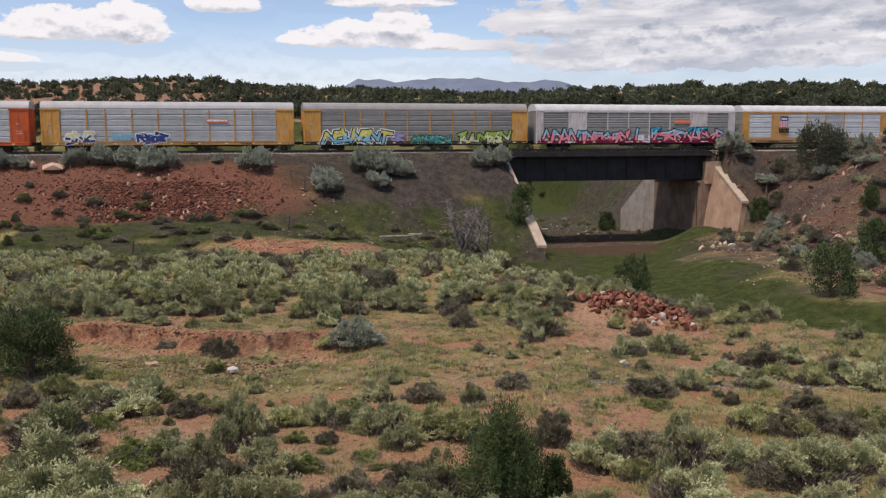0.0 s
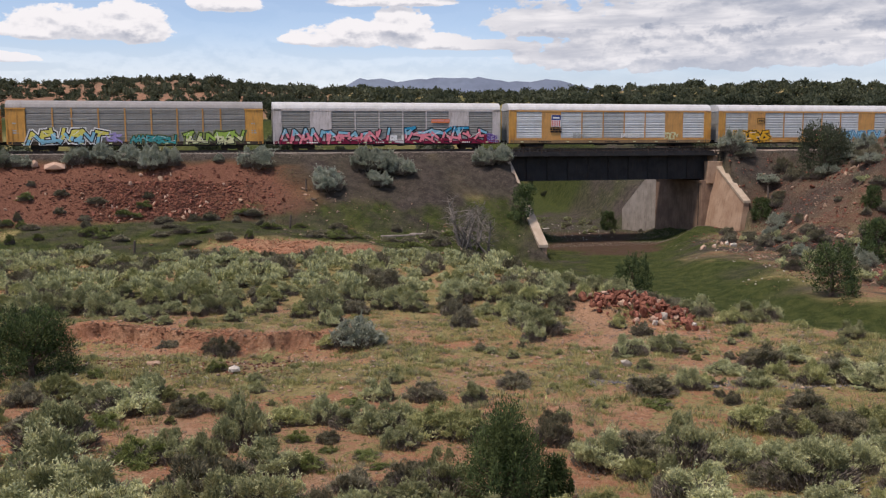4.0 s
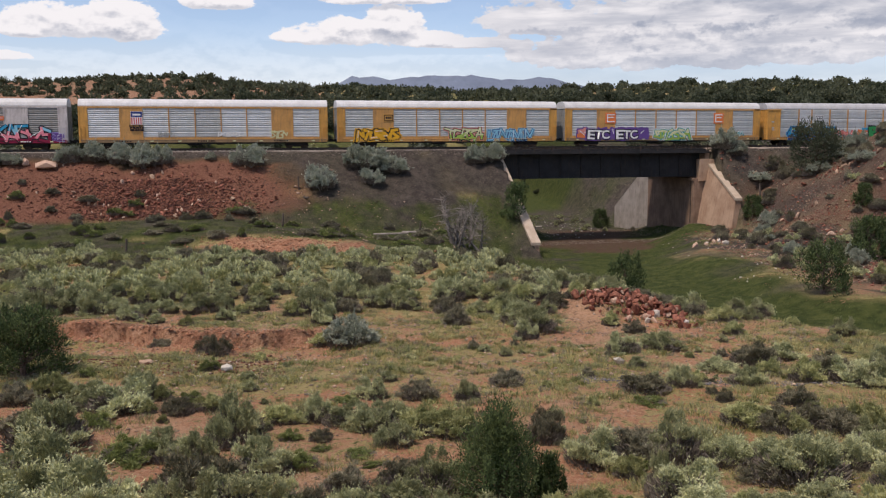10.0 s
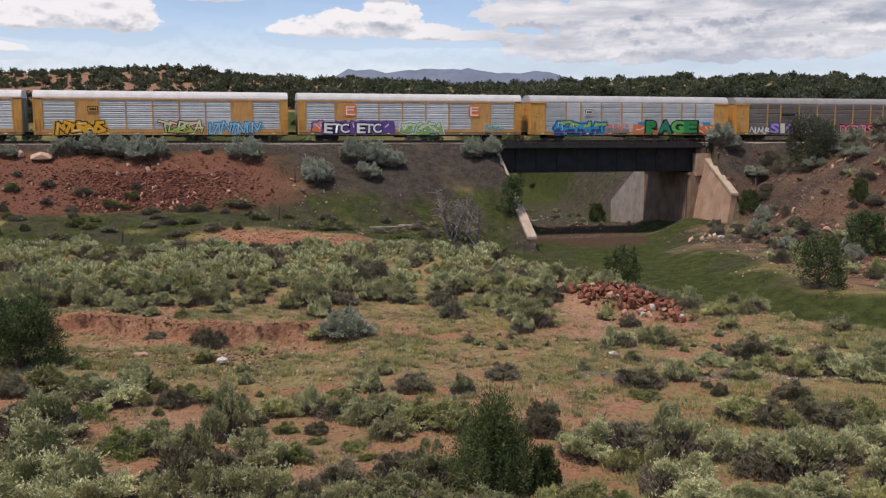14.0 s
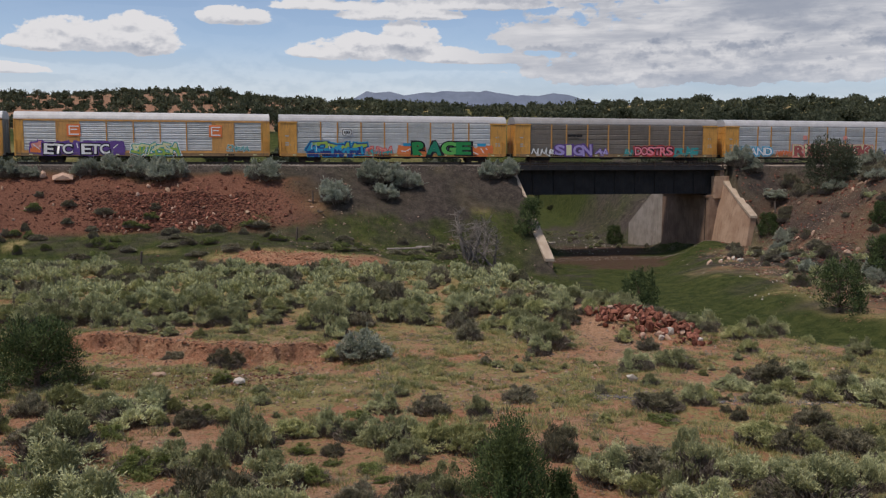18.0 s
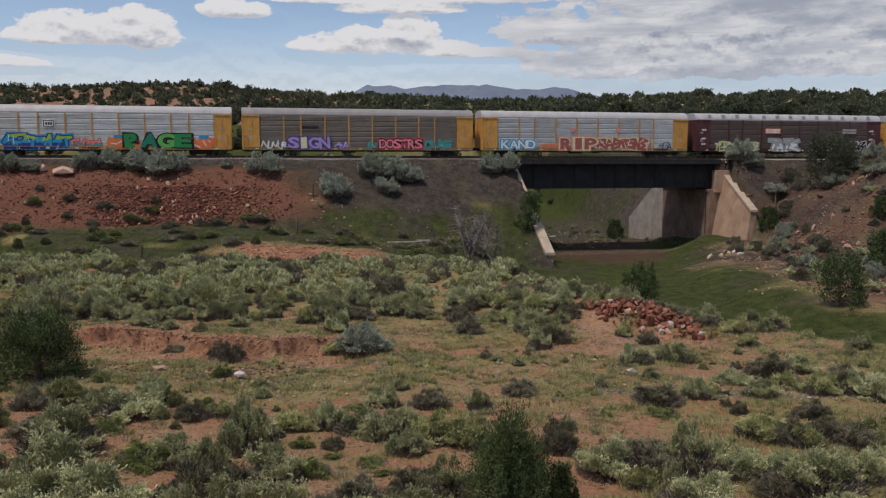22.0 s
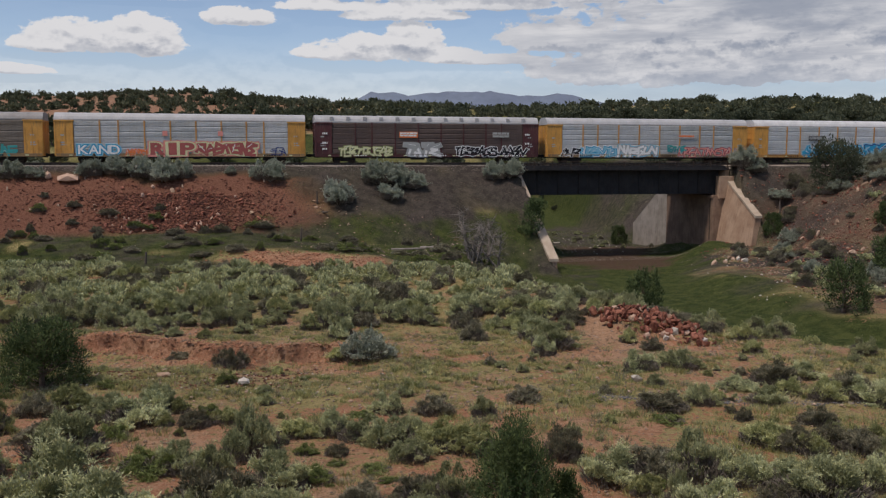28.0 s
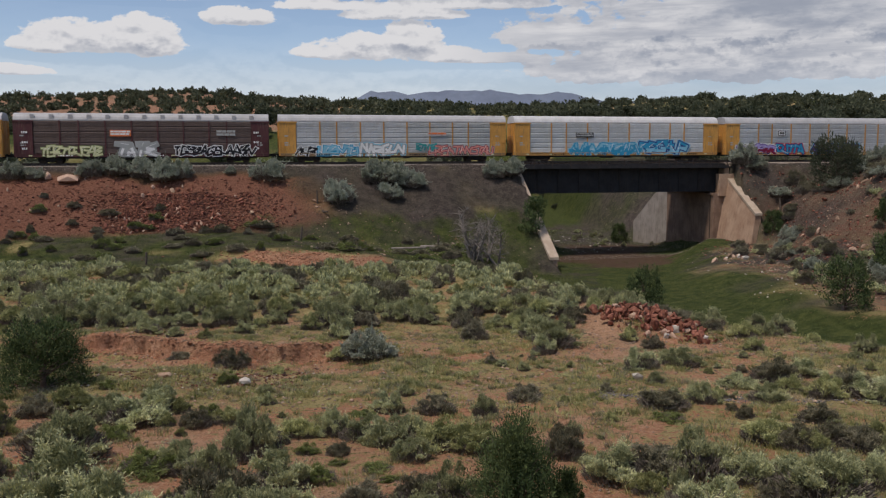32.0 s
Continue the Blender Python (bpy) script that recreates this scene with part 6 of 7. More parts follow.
def make_trees():
    def fresh(name, *args, material=M_JUNIPER, **kw):
        trunk, v, f = grow(*args, **kw)
        return trunk, mesh_of(name, v, f, [material])

    near = fresh("crown", 101, 1.95, 2.25, 100, 300, 0.05, cone=0.78, low=0.03, spire=3.0)
    tree_thing("juniper_tree", "young dark green juniper with pointed tips", *near, 1.2, 17.0, 1.0, 0.4)
    tree_thing("juniper_tree", "small dark green juniper seedling", *fresh("crown", 102, 1.05, 0.80, 26, 300, 0.05, cone=0.6, low=0.05, spire=3.0), 2.15, 17.1, 1.0, 0.0)
    tree_thing("juniper_tree", "rounded dark green juniper beside the cut bank", *fresh("crown", 103, 2.3, 2.7, 90, 210, 0.08, cone=0.35, low=0.03, spire=1.1), -13.25, 28.3, 1.0, 1.0)
    # beside the wash and on the hill
    a = fresh("crown", 104, 3.9, 4.2, 44, 110, 0.17, cone=0.4, low=0.06)
    b = fresh("crown", 105, 3.3, 3.0, 46, 120, 0.18, cone=0.45, low=0.06)
    tree_thing("juniper_tree", "broad green juniper beside the grassy wash", *a, 27.0, 62.4, 0.98, 0.3)
    tree_thing("juniper_tree", "dense dark juniper on the rocky slope", *b, 39.2, 81.0, 1.25, 1.3)
    tree_thing("juniper_tree", "slim dark juniper at the corner of the wash", *fresh("crown", 106, 2.3, 2.1, 40, 130, 0.12, cone=0.4, low=0.05, spire=2.8), 9.6, 45.8, 1.0, 0.3)
    tree_thing("juniper_tree", "dark juniper leaning on the wing wall", *fresh("crown", 107, 4.2, 3.3, 44, 110, 0.2, cone=0.4, low=0.12), 8.75, 99.8, 0.95, 0.8)
    tree_thing("juniper_tree", "tall dark juniper beside the track", *fresh("crown", 108, 5.6, 6.2, 64, 110, 0.26, cone=0.3, low=0.12, material=M_FAR), 45.5, 108.5, 1.0, 0.8)
    tree_thing("juniper_tree", "small juniper at the foot of the bank", *b, 38.6, 110.0, 0.85, 0.8)
    tree_thing("juniper_tree", "small round juniper on the rocky slope", *b, 44.5, 94.0, 0.7, 2.4)
    tree_thing("juniper_tree", "small juniper beyond the bridge", *b, 24.8, 137.0, 0.9, 2.0)
    # far woods
    rnd = random.Random(9)
    kinds = []
    for i, (t, w) in enumerate(((4.4, 4.6), (3.6, 4.4), (5.2, 4.2), (3.0, 3.4))):
        trunk, v, f = far_tree(120 + i, t * 0.84, w * 1.35)
        _, v2, f2 = far_tree(120 + i, t * 0.84, w * 1.35, 15, 0.85)
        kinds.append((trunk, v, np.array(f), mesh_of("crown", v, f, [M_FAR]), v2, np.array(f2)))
    spots, cell = [], {}
    toss = np.random.default_rng(9)
    ys = 170 * (560 / 170) ** toss.uniform(size=16000)
    xs = toss.uniform(-0.62, 0.62, 16000) * ys
    n = value_noise(xs, ys, 34, 41) + 0.5 * value_noise(xs, ys, 12, 42)
    keep = toss.uniform(size=16000) < 0.46 + 0.50 * n + 0.10 * step(xs / ys, -0.28, 0.05) + 0.3 * step(ys, 330, 380)
    keep &= ~((ys < 330) & (xs / ys < -0.14)) | (toss.uniform(size=16000) < 0.34)
    for u, yy, w, h in ((-0.45, 295, 0.045, 34), (-0.29, 290, 0.04, 30)):
        keep &= ((xs / ys - u) / w) ** 2 + ((ys - yy) / h) ** 2 > 1
    keep &= ~((ys < 215) & (xs / ys > 0.07) & (xs / ys < 0.21))
    for x, y in zip(xs[keep].tolist(), ys[keep].tolist()):
        key = (int(x // 6), int(y // 6))
        if any(math.hypot(x - a, y - b) < 4.6 for i in (-1, 0, 1) for j in (-1, 0, 1) for a, b in cell.get((key[0] + i, key[1] + j), ())):
            continue
        cell.setdefault(key, []).append((x, y))
        spots.append((x, y))
    spots.sort(key=lambda p: p[1])
    zs = land(np.array([p[0] for p in spots]), np.array([p[1] for p in spots]))[0]
    vs, fs, base = [], [], 0
    for n, ((x, y), z) in enumerate(zip(spots, zs)):
        trunk, v, f, crown, v2, f2 = rnd.choice(kinds)
        size, turn = rnd.choice((0.45, 0.6, 0.8, 0.9, 1.05, 1.3)) * rnd.uniform(0.85, 1.15) * (0.78 if y > 330 else 1.0), rnd.uniform(0, 6.28)
        if n < 220:
            t = thing("pinyon_tree", "dark green pinyon on the hillside", "tree", Matrix.LocRotScale((x, y, float(z) - 0.15), Euler((0, 0, turn)), (size, size, size)), "hillside trees")
            link("trunk", trunk, t), link("crown", crown, t)
        else:
            c, s = math.cos(turn) * size, math.sin(turn) * size
            if y > 270:
                v, f = v2, f2
            vs.append(np.stack([v[:, 0] * c - v[:, 1] * s + x, v[:, 0] * s + v[:, 1] * c + y, v[:, 2] * size + z - 0.2], 1))
            fs.append(f + base)
            base += len(v)
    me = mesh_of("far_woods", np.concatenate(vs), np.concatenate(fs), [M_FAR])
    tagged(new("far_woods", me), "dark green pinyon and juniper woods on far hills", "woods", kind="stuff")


make_trees()


# ---------------------------------------------------------------- stones, timber, litter and grass
def stone_mesh(name, seed, material, flat=0.7):
    """A broken angular stone."""
    rnd = random.Random(seed)
    bm = bmesh.new()
    bmesh.ops.create_icosphere(bm, subdivisions=1, radius=0.5)
    for v in bm.verts:
        v.co *= rnd.uniform(0.6, 1.3)
        v.co.z *= flat
        for ax in range(3):
            v.co[ax] = max(-0.38, min(0.38, v.co[ax] + 0.1 * v.co[(ax + 1) % 3]))
    me = bpy.data.meshes.new(name)
    bm.to_mesh(me), bm.free()
    me.materials.append(material)
    return me


STONES = {m.name: [stone_mesh("stone", i * 7 + k, m, 0.55 + 0.1 * k) for k in range(4)] for i, m in enumerate((M_ROCK_RED, M_ROCK_TAN, M_ROCK_PALE, M_ROCK_PINK))}


def rock(name, label, material, x, y, size, turn=0.0, squash=(1, 1, 1), sink=0.12, parent=None):
    z = height(x, y)
    me = STONES[material.name][int(abs(x * 13 + y * 7)) % 4]
    ob = new(name, me)
    ob.matrix_basis = Matrix.LocRotScale((x, y, z + size * (0.3 - sink) * squash[2]), Euler((turn * 0.3, turn * 0.2, turn)), (size * squash[0], size * squash[1], size * squash[2]))
    return tagged(ob, label, "rock")


def heap(name, label, spots, material, parent_at, seed):
    """A heap of stones, each a piece of its own."""
    rnd = random.Random(seed)
    base = thing(name, label, "rock pile", pose(*parent_at, height(*parent_at)))
    z0 = base.matrix_basis.translation
    zs = land(np.array([s[0] for s in spots]), np.array([s[1] for s in spots]))[0]
    for (x, y, size, lift), z in zip(spots, zs):
        ob = new("stone", rnd.choice(STONES[(material if rnd.random() < 0.85 else rnd.choice((M_ROCK_TAN, M_ROCK_PINK, M_ROCK_TAN))).name]))
        ob.parent = base
        ob.matrix_basis = Matrix.LocRotScale((x - z0.x, y - z0.y, z - z0.z + lift), Euler([rnd.uniform(0, 6) for _ in range(3)]), (size * rnd.uniform(0.7, 1.9), size, size * rnd.uniform(0.4, 0.9)))
    return base


def scatter(name, label, category, n, region, sizes, material, seed, sides=5, flat=0.6):
    """Countless small stones, joined."""
    rnd = np.random.default_rng(seed)
    xs, ys = region(rnd, n)
    zs = land(xs, ys)[0]
    n = len(xs)
    s = rnd.uniform(*sizes, n) * rnd.uniform(0.5, 1.0, n)
    ico = np.array([(1, 0, 0), (-1, 0, 0), (0, 1, 0), (0, -1, 0), (0, 0, 1), (0, 0, -1)], float) * 0.5
    tri = np.array([(0, 2, 4), (2, 1, 4), (1, 3, 4), (3, 0, 4), (2, 0, 5), (1, 2, 5), (3, 1, 5), (0, 3, 5)])
    a = rnd.uniform(0, 6.28, n)
    p = ico[None] * rnd.uniform(0.6, 1.3, (n, 6, 1)) * s[:, None, None] * np.array([1, 1, flat])
    q = np.stack([p[..., 0] * np.cos(a)[:, None] - p[..., 1] * np.sin(a)[:, None], p[..., 0] * np.sin(a)[:, None] + p[..., 1] * np.cos(a)[:, None], p[..., 2]], -1)
    q = q + np.stack([xs, ys, zs + s * 0.12], -1)[:, None]
    f = (tri[None] + (np.arange(n) * 6)[:, None, None]).reshape(-1, 3)
    tagged(new(name, mesh_of(name, q.reshape(-1, 3), f, [material])), label, category, kind="stuff")


def on_bank(s0, s1, q0, q1):
    def region(rnd, n):
        s, q = rnd.uniform(s0, s1, n), rnd.uniform(q0, q1, n)
        return s * CT - q * ST, 110.6 + s * ST + q * CT
    return region


def in_box(x0, x1, y0, y1):
    return lambda rnd, n: (rnd.uniform(x0, x1, n), rnd.uniform(y0, y1, n))


def in_fan(y0, y1, a0=-0.56, a1=0.56):
    def region(rnd, n):
        y = np.sqrt(rnd.uniform(y0 * y0, y1 * y1, n))
        return rnd.uniform(a0, a1, n) * y, y
    return region


def along_cut(shift, wide):
    def region(rnd, n):
        x = rnd.uniform(-19, -4.5, n)
        return x, bank_edge(x) + rnd.normal(shift, wide, n)
    return region


def at_track(s, q):
    return s * CT - q * ST, 110.6 + s * ST + q * CT


def make_stones():
    rnd = random.Random(3)
    # spoil heap on the bank
    spots = []
    while len(spots) < 290:
        s, q = rnd.gauss(-32, 4.6), rnd.uniform(-13.6, -6.4)
        if -45 < s < -20 and rnd.random() < 0.2 + 0.8 * (-q - 6) / 8:
            x, y = at_track(s, q)
            spots.append((x, y, rnd.uniform(0.25, 0.62), rnd.uniform(0.02, 0.2)))
    heap("spoil_heap", "heap of broken dark red rock on the railway bank", spots, M_ROCK_RED, at_track(-30, -11), 1)
    scatter("spoil_rubble", "loose red rubble on the railway bank", "rubble", 2600, on_bank(-62, -21, -14.2, -5.2), (0.10, 0.42), M_ROCK_RED, 11)
    scatter("spoil_core", "dark red broken rock packed in the spoil heap", "rubble", 5200, lambda r, n: at_track(r.normal(-32, 4.2, n), r.uniform(-13.6, -7.5, n)), (0.16, 0.46), M_ROCK_RED, 25)
    scatter("bank_gravel", "loose brown gravel on the railway bank", "gravel", 5000, on_bank(-24, 7, -15, -4), (0.06, 0.22), M_BANK_GRAVEL, 12)
    scatter("track_stones", "ballast stones along the track", "gravel", 9000, on_bank(-60, 62, -3.6, -0.3), (0.07, 0.17), M_BALLAST, 13)
    # rock pile at the corner of the plain
    spots = []
    for _ in range(290):
        k = rnd.uniform(0, 1)
        x, y = 6.9 + 3.5 * k + rnd.gauss(0, 0.35), 40.7 - 2.3 * k + rnd.gauss(0, 0.75)
        spots.append((x, y, rnd.uniform(0.16, 0.52), 0.04 + rnd.uniform(0, 0.3)))
    heap("rock_pile", "pile of broken red and pale rocks beside the wash", spots, M_ROCK_RED, (8.6, 39.6), 2)
    for x, y, s in ((9.4, 38.4, 0.5), (9.0, 38.0, 0.4), (10.5, 37.6, 0.38)):
        rock("boulder", "pale pink slab beside the rock pile", M_ROCK_PALE, x, y, s, x * 5, (1, 1, 0.9))
    # single rocks
    rock("boulder", "white rock lying on the grassy flat", M_ROCK_PALE, -6.9, 28.9, 0.46, 0.6, (1.1, 0.8, 0.9), -0.05)
    rock("boulder", "flat white rock on bare soil", M_ROCK_PALE, 6.05, 29.6, 0.5, 2.0, (1.2, 0.8, 0.6), -0.1)
    rock("boulder", "flat tan slab on the gravelly flat", M_ROCK_TAN, -9.9, 30.1, 0.5, 0.2, (1.4, 0.8, 0.5), 0.05)
    x, y = at_track(-43.4, -5.4)
    rock("boulder", "large pale orange sandstone boulder above the spoil", M_ROCK_PINK, x, y, 2.7, 0.1, (1.25, 0.8, 0.5), 0.05)
    x, y = at_track(-45.4, -5.2)
    rock("boulder", "upright tan sandstone block above the spoil", M_ROCK_PINK, x, y, 1.3, 0.5, (0.8, 0.8, 1.0), 0.05)
    for i in range(26):
        s, q = rnd.uniform(-62, -12), rnd.uniform(-13.5, -5)
        x, y = at_track(s, q)
        rock("boulder", "loose sandstone block on the spoil bank", M_ROCK_TAN, x, y, rnd.uniform(0.25, 0.7), rnd.uniform(0, 6), (1.2, 0.9, 0.7))
    # rocky hill by the line
    n = 0
    while n < 150:
        x, y = rnd.uniform(37, 66), rnd.uniform(80, 116)
        s, q = x * CT + (y - 110.6) * ST, -x * ST + (y - 110.6) * CT
        if q > -4 or math.hypot(x - 58, y - 103) > 24:
            continue
        n += 1
        rock("boulder", "angular sandstone block on the rocky hill", rnd.choice((M_ROCK_TAN, M_ROCK_RED, M_ROCK_TAN)), x, y, rnd.uniform(0.35, 1.5) * rnd.uniform(0.5, 1), rnd.uniform(0, 6), (1.25, 0.9, 0.7))
    scatter("hill_rubble", "loose sandstone rubble on the rocky hill", "rubble", 5000, in_box(34, 68, 70, 117), (0.10, 0.55), M_ROCK_RED, 14)
    scatter("hill_chips", "tan sandstone chips on the rocky hill", "rubble", 1300, in_box(34, 68, 70, 117), (0.10, 0.4), M_ROCK_TAN, 38)
    # pebbles on the plain
    scatter("pebbles", "small red and tan stones on the desert floor", "stones", 8500, in_fan(16, 46), (0.03, 0.16), M_ROCK_TAN, 15)
    scatter("pale_stones", "scattered pale stones on the desert floor", "stones", 130, in_box(-14, -2, 28.0, 33.0), (0.04, 0.16), M_ROCK_PALE, 16)
    scatter("bank_chips", "pale chips of rock along the cut bank", "stones", 900, in_fan(33, 43, -0.5, 0.35), (0.05, 0.2), M_ROCK_TAN, 17)
    scatter("slope_chips", "pale stones on the slope beside the wash", "stones", 90, in_box(24, 42, 66, 104), (0.08, 0.35), M_ROCK_PALE, 18)
    scatter("wash_chips", "pale stones and scraps under the bridge", "stones", 160, in_box(8, 24, 118, 150), (0.1, 0.4), M_ROCK_PALE, 19)
    scatter("foot_chips", "scattered stones at the foot of the bank", "stones", 420, in_box(-16, 9, 78, 98), (0.08, 0.34), M_ROCK_TAN, 20)
    scatter("grey_gravel", "strip of grey gravel on the desert floor", "gravel", 1500, lambda r, n: (r.uniform(4.3, 13.5, n), r.normal(27.0, 0.35, n)), (0.03, 0.13), M_ROCK_GREY, 30)
    scatter("bank_clods", "crumbled red clods along the cut bank", "soil clods", 2200, along_cut(-0.05, 0.28), (0.03, 0.15), M_CLOD, 41, flat=0.8)
    # clods darkened in colour to draw the shadow line of the overhanging lip
    scatter("lip_clods", "clods on the lip of the cut bank, darkened as its overhang shadow", "soil clods", 420, along_cut(0.20, 0.12), (0.05, 0.20), M_CLOD_SHADED, 42, flat=0.5)
    scatter("fallen_clods", "fallen clods at the foot of the cut bank", "soil clods", 500, along_cut(-0.6, 0.4), (0.03, 0.16), M_CLOD, 43)
    scatter("flat_stones", "tan and red stones on the grassy flat", "stones", 1500, in_fan(26, 40, -0.5, 0.45), (0.06, 0.24), M_ROCK_TAN, 44, flat=0.45)
    scatter("flat_rubble", "dark red stones on bare soil of the flat", "stones", 1500, in_box(-15, -5, 28.5, 34.0), (0.05, 0.20), M_ROCK_RED, 45, flat=0.5)
    scatter("slope_rubble", "tan and brown rubble on the slope beside the wash", "rubble", 1500, in_box(28, 46, 66, 104), (0.08, 0.42), M_ROCK_TAN, 47, flat=0.5)
    scatter("slope_red_rubble", "red rubble on the slope beside the wash", "rubble", 1500, in_box(28, 48, 66, 106), (0.08, 0.40), M_ROCK_RED, 48, flat=0.5)
    scatter("ochre_clods", "orange soil clods on the bare rim", "soil clods", 900, lambda r, n: ((lambda x: (x, 76.4 - 0.2 * (x + 13.5) + r.normal(0, 1.0, n)))(r.normal(-13.5, 4.2, n))), (0.08, 0.38), M_CLOD, 46)
    # broken concrete and scraps by the abutment
    for i in range(12):
        x, y = 29.0 + rnd.gauss(0, 0.9), 94.0 + rnd.gauss(0, 0.7)
        rock("concrete_chunk", "broken chunk of pinkish concrete in the grass", M_ROCK_TAN if i % 5 else M_ROCK_PALE, x, y, rnd.uniform(0.3, 0.9), rnd.uniform(0, 6), (1.2, 0.9, 0.8))


make_stones()


def tufts(name, label, n, region, tall, material, seed, spread_r=0.12, per=9):
    """Grass in many small tufts of thin blades."""
    rnd = np.random.default_rng(seed)
    xs, ys = region(rnd, n)
    z, grass, gravel, spoil, mud = land(xs, ys)
    d, _ = wash_distance(xs, ys)
    patch = value_noise(xs, ys, 1.3, 33) + 0.6 * value_noise(xs, ys, 0.5, 34)
    ok = rnd.uniform(size=n) < np.clip((grass - 0.34 + 0.42 * patch) * 2.2, 0.02, 1) * (1 - gravel) * (1 - spoil) * (1 - mud)
    xs, ys, z = xs[ok], ys[ok], z[ok]
    m = len(xs)
    a = rnd.uniform(0, 6.28, (m, per))
    r = spread_r * np.sqrt(rnd.uniform(0, 1, (m, per))) * rnd.uniform(0.5, 1.6, (m, 1))
    h = tall * rnd.uniform(0.5, 1.3, (m, per)) * rnd.uniform(0.6, 1.3, (m, 1))
    root = np.stack([xs[:, None] + r * np.cos(a), ys[:, None] + r * np.sin(a), np.repeat(z[:, None] - 0.02, per, 1)], -1).reshape(-1, 3)
    lean = rnd.uniform(0.1, 0.8, (m, per))
    tip = root + np.stack([np.cos(a) * h * lean, np.sin(a) * h * lean, h], -1).reshape(-1, 3)
    b = rnd.uniform(0, 6.28, len(root))
    w = (np.stack([np.cos(b), np.sin(b), 0 * b], -1)) * (0.005 + 0.035 * h.reshape(-1, 1))
    v = np.stack([root - w, root + w, tip], 1).reshape(-1, 3)
    tagged(new(name, mesh_of(name, v, np.arange(len(v)).reshape(-1, 3), [material])), label, "grass", kind="stuff")


tufts("grass", "short yellow-green grass in tufts on red soil", 16000, in_fan(16, 44), 0.055, M_GREEN, 21)
tufts("grass_cushions", "low cushions of grass and herbs on bare soil", 6500, in_fan(16, 44), 0.10, M_GREEN, 26, 0.20, 60)
tufts("dark_cushions", "low dark cushions of herbs on bare soil", 3400, in_fan(16, 44), 0.13, M_DARK_BUSH, 27, 0.15, 40)
tufts("tall_grass", "taller green grass clumps among shrubs", 1100, in_fan(18, 44), 0.17, M_GREEN, 22, 0.20, 44)
tufts("herbs", "low grey-green herbs among the shrubs", 4200, in_fan(16, 46), 0.13, M_HERB, 36, 0.18, 48)
tufts("green_tussocks", "small tussocks of fresh green grass on the flat", 900, in_fan(18, 42), 0.15, M_HERB_GREEN, 49, 0.17, 60)
tufts("yellow_tussocks", "small tussocks of yellow-green grass on the flat", 1500, in_fan(22, 42), 0.13, M_YELLOW_BUSH, 50, 0.17, 60)
tufts("wash_grass", "lush green grass on the floor of the wash", 18000, in_box(4, 62, 32, 112), 0.16, M_WASH_GREEN, 23, 0.3, 8)
tufts("far_grass", "green grass at the foot of the bank", 16000, in_box(-48, 12, 62, 100), 0.20, M_WASH_GREEN, 24, 0.3, 8)
tufts("slope_herbs", "dark herbs on the slope beyond the bridge", 3000, in_box(4, 34, 120, 168), 0.30, M_DARK_BUSH, 37, 0.4, 14)
tufts("slope_grass", "rough olive grass on the slope beyond the bridge", 7000, in_box(4, 34, 120, 168), 0.20, M_WASH_GREEN, 35, 0.35, 9)

tufts("dry_grass", "clump of dry straw-coloured grass", 60, in_box(9.6, 10.6, 26.4, 27.2), 0.15, M_STRAW, 31, 0.2, 30)
tufts("straw", "thin dry straw among the shrubs", 2600, in_fan(16, 44), 0.07, M_STRAW, 32, 0.14, 12)


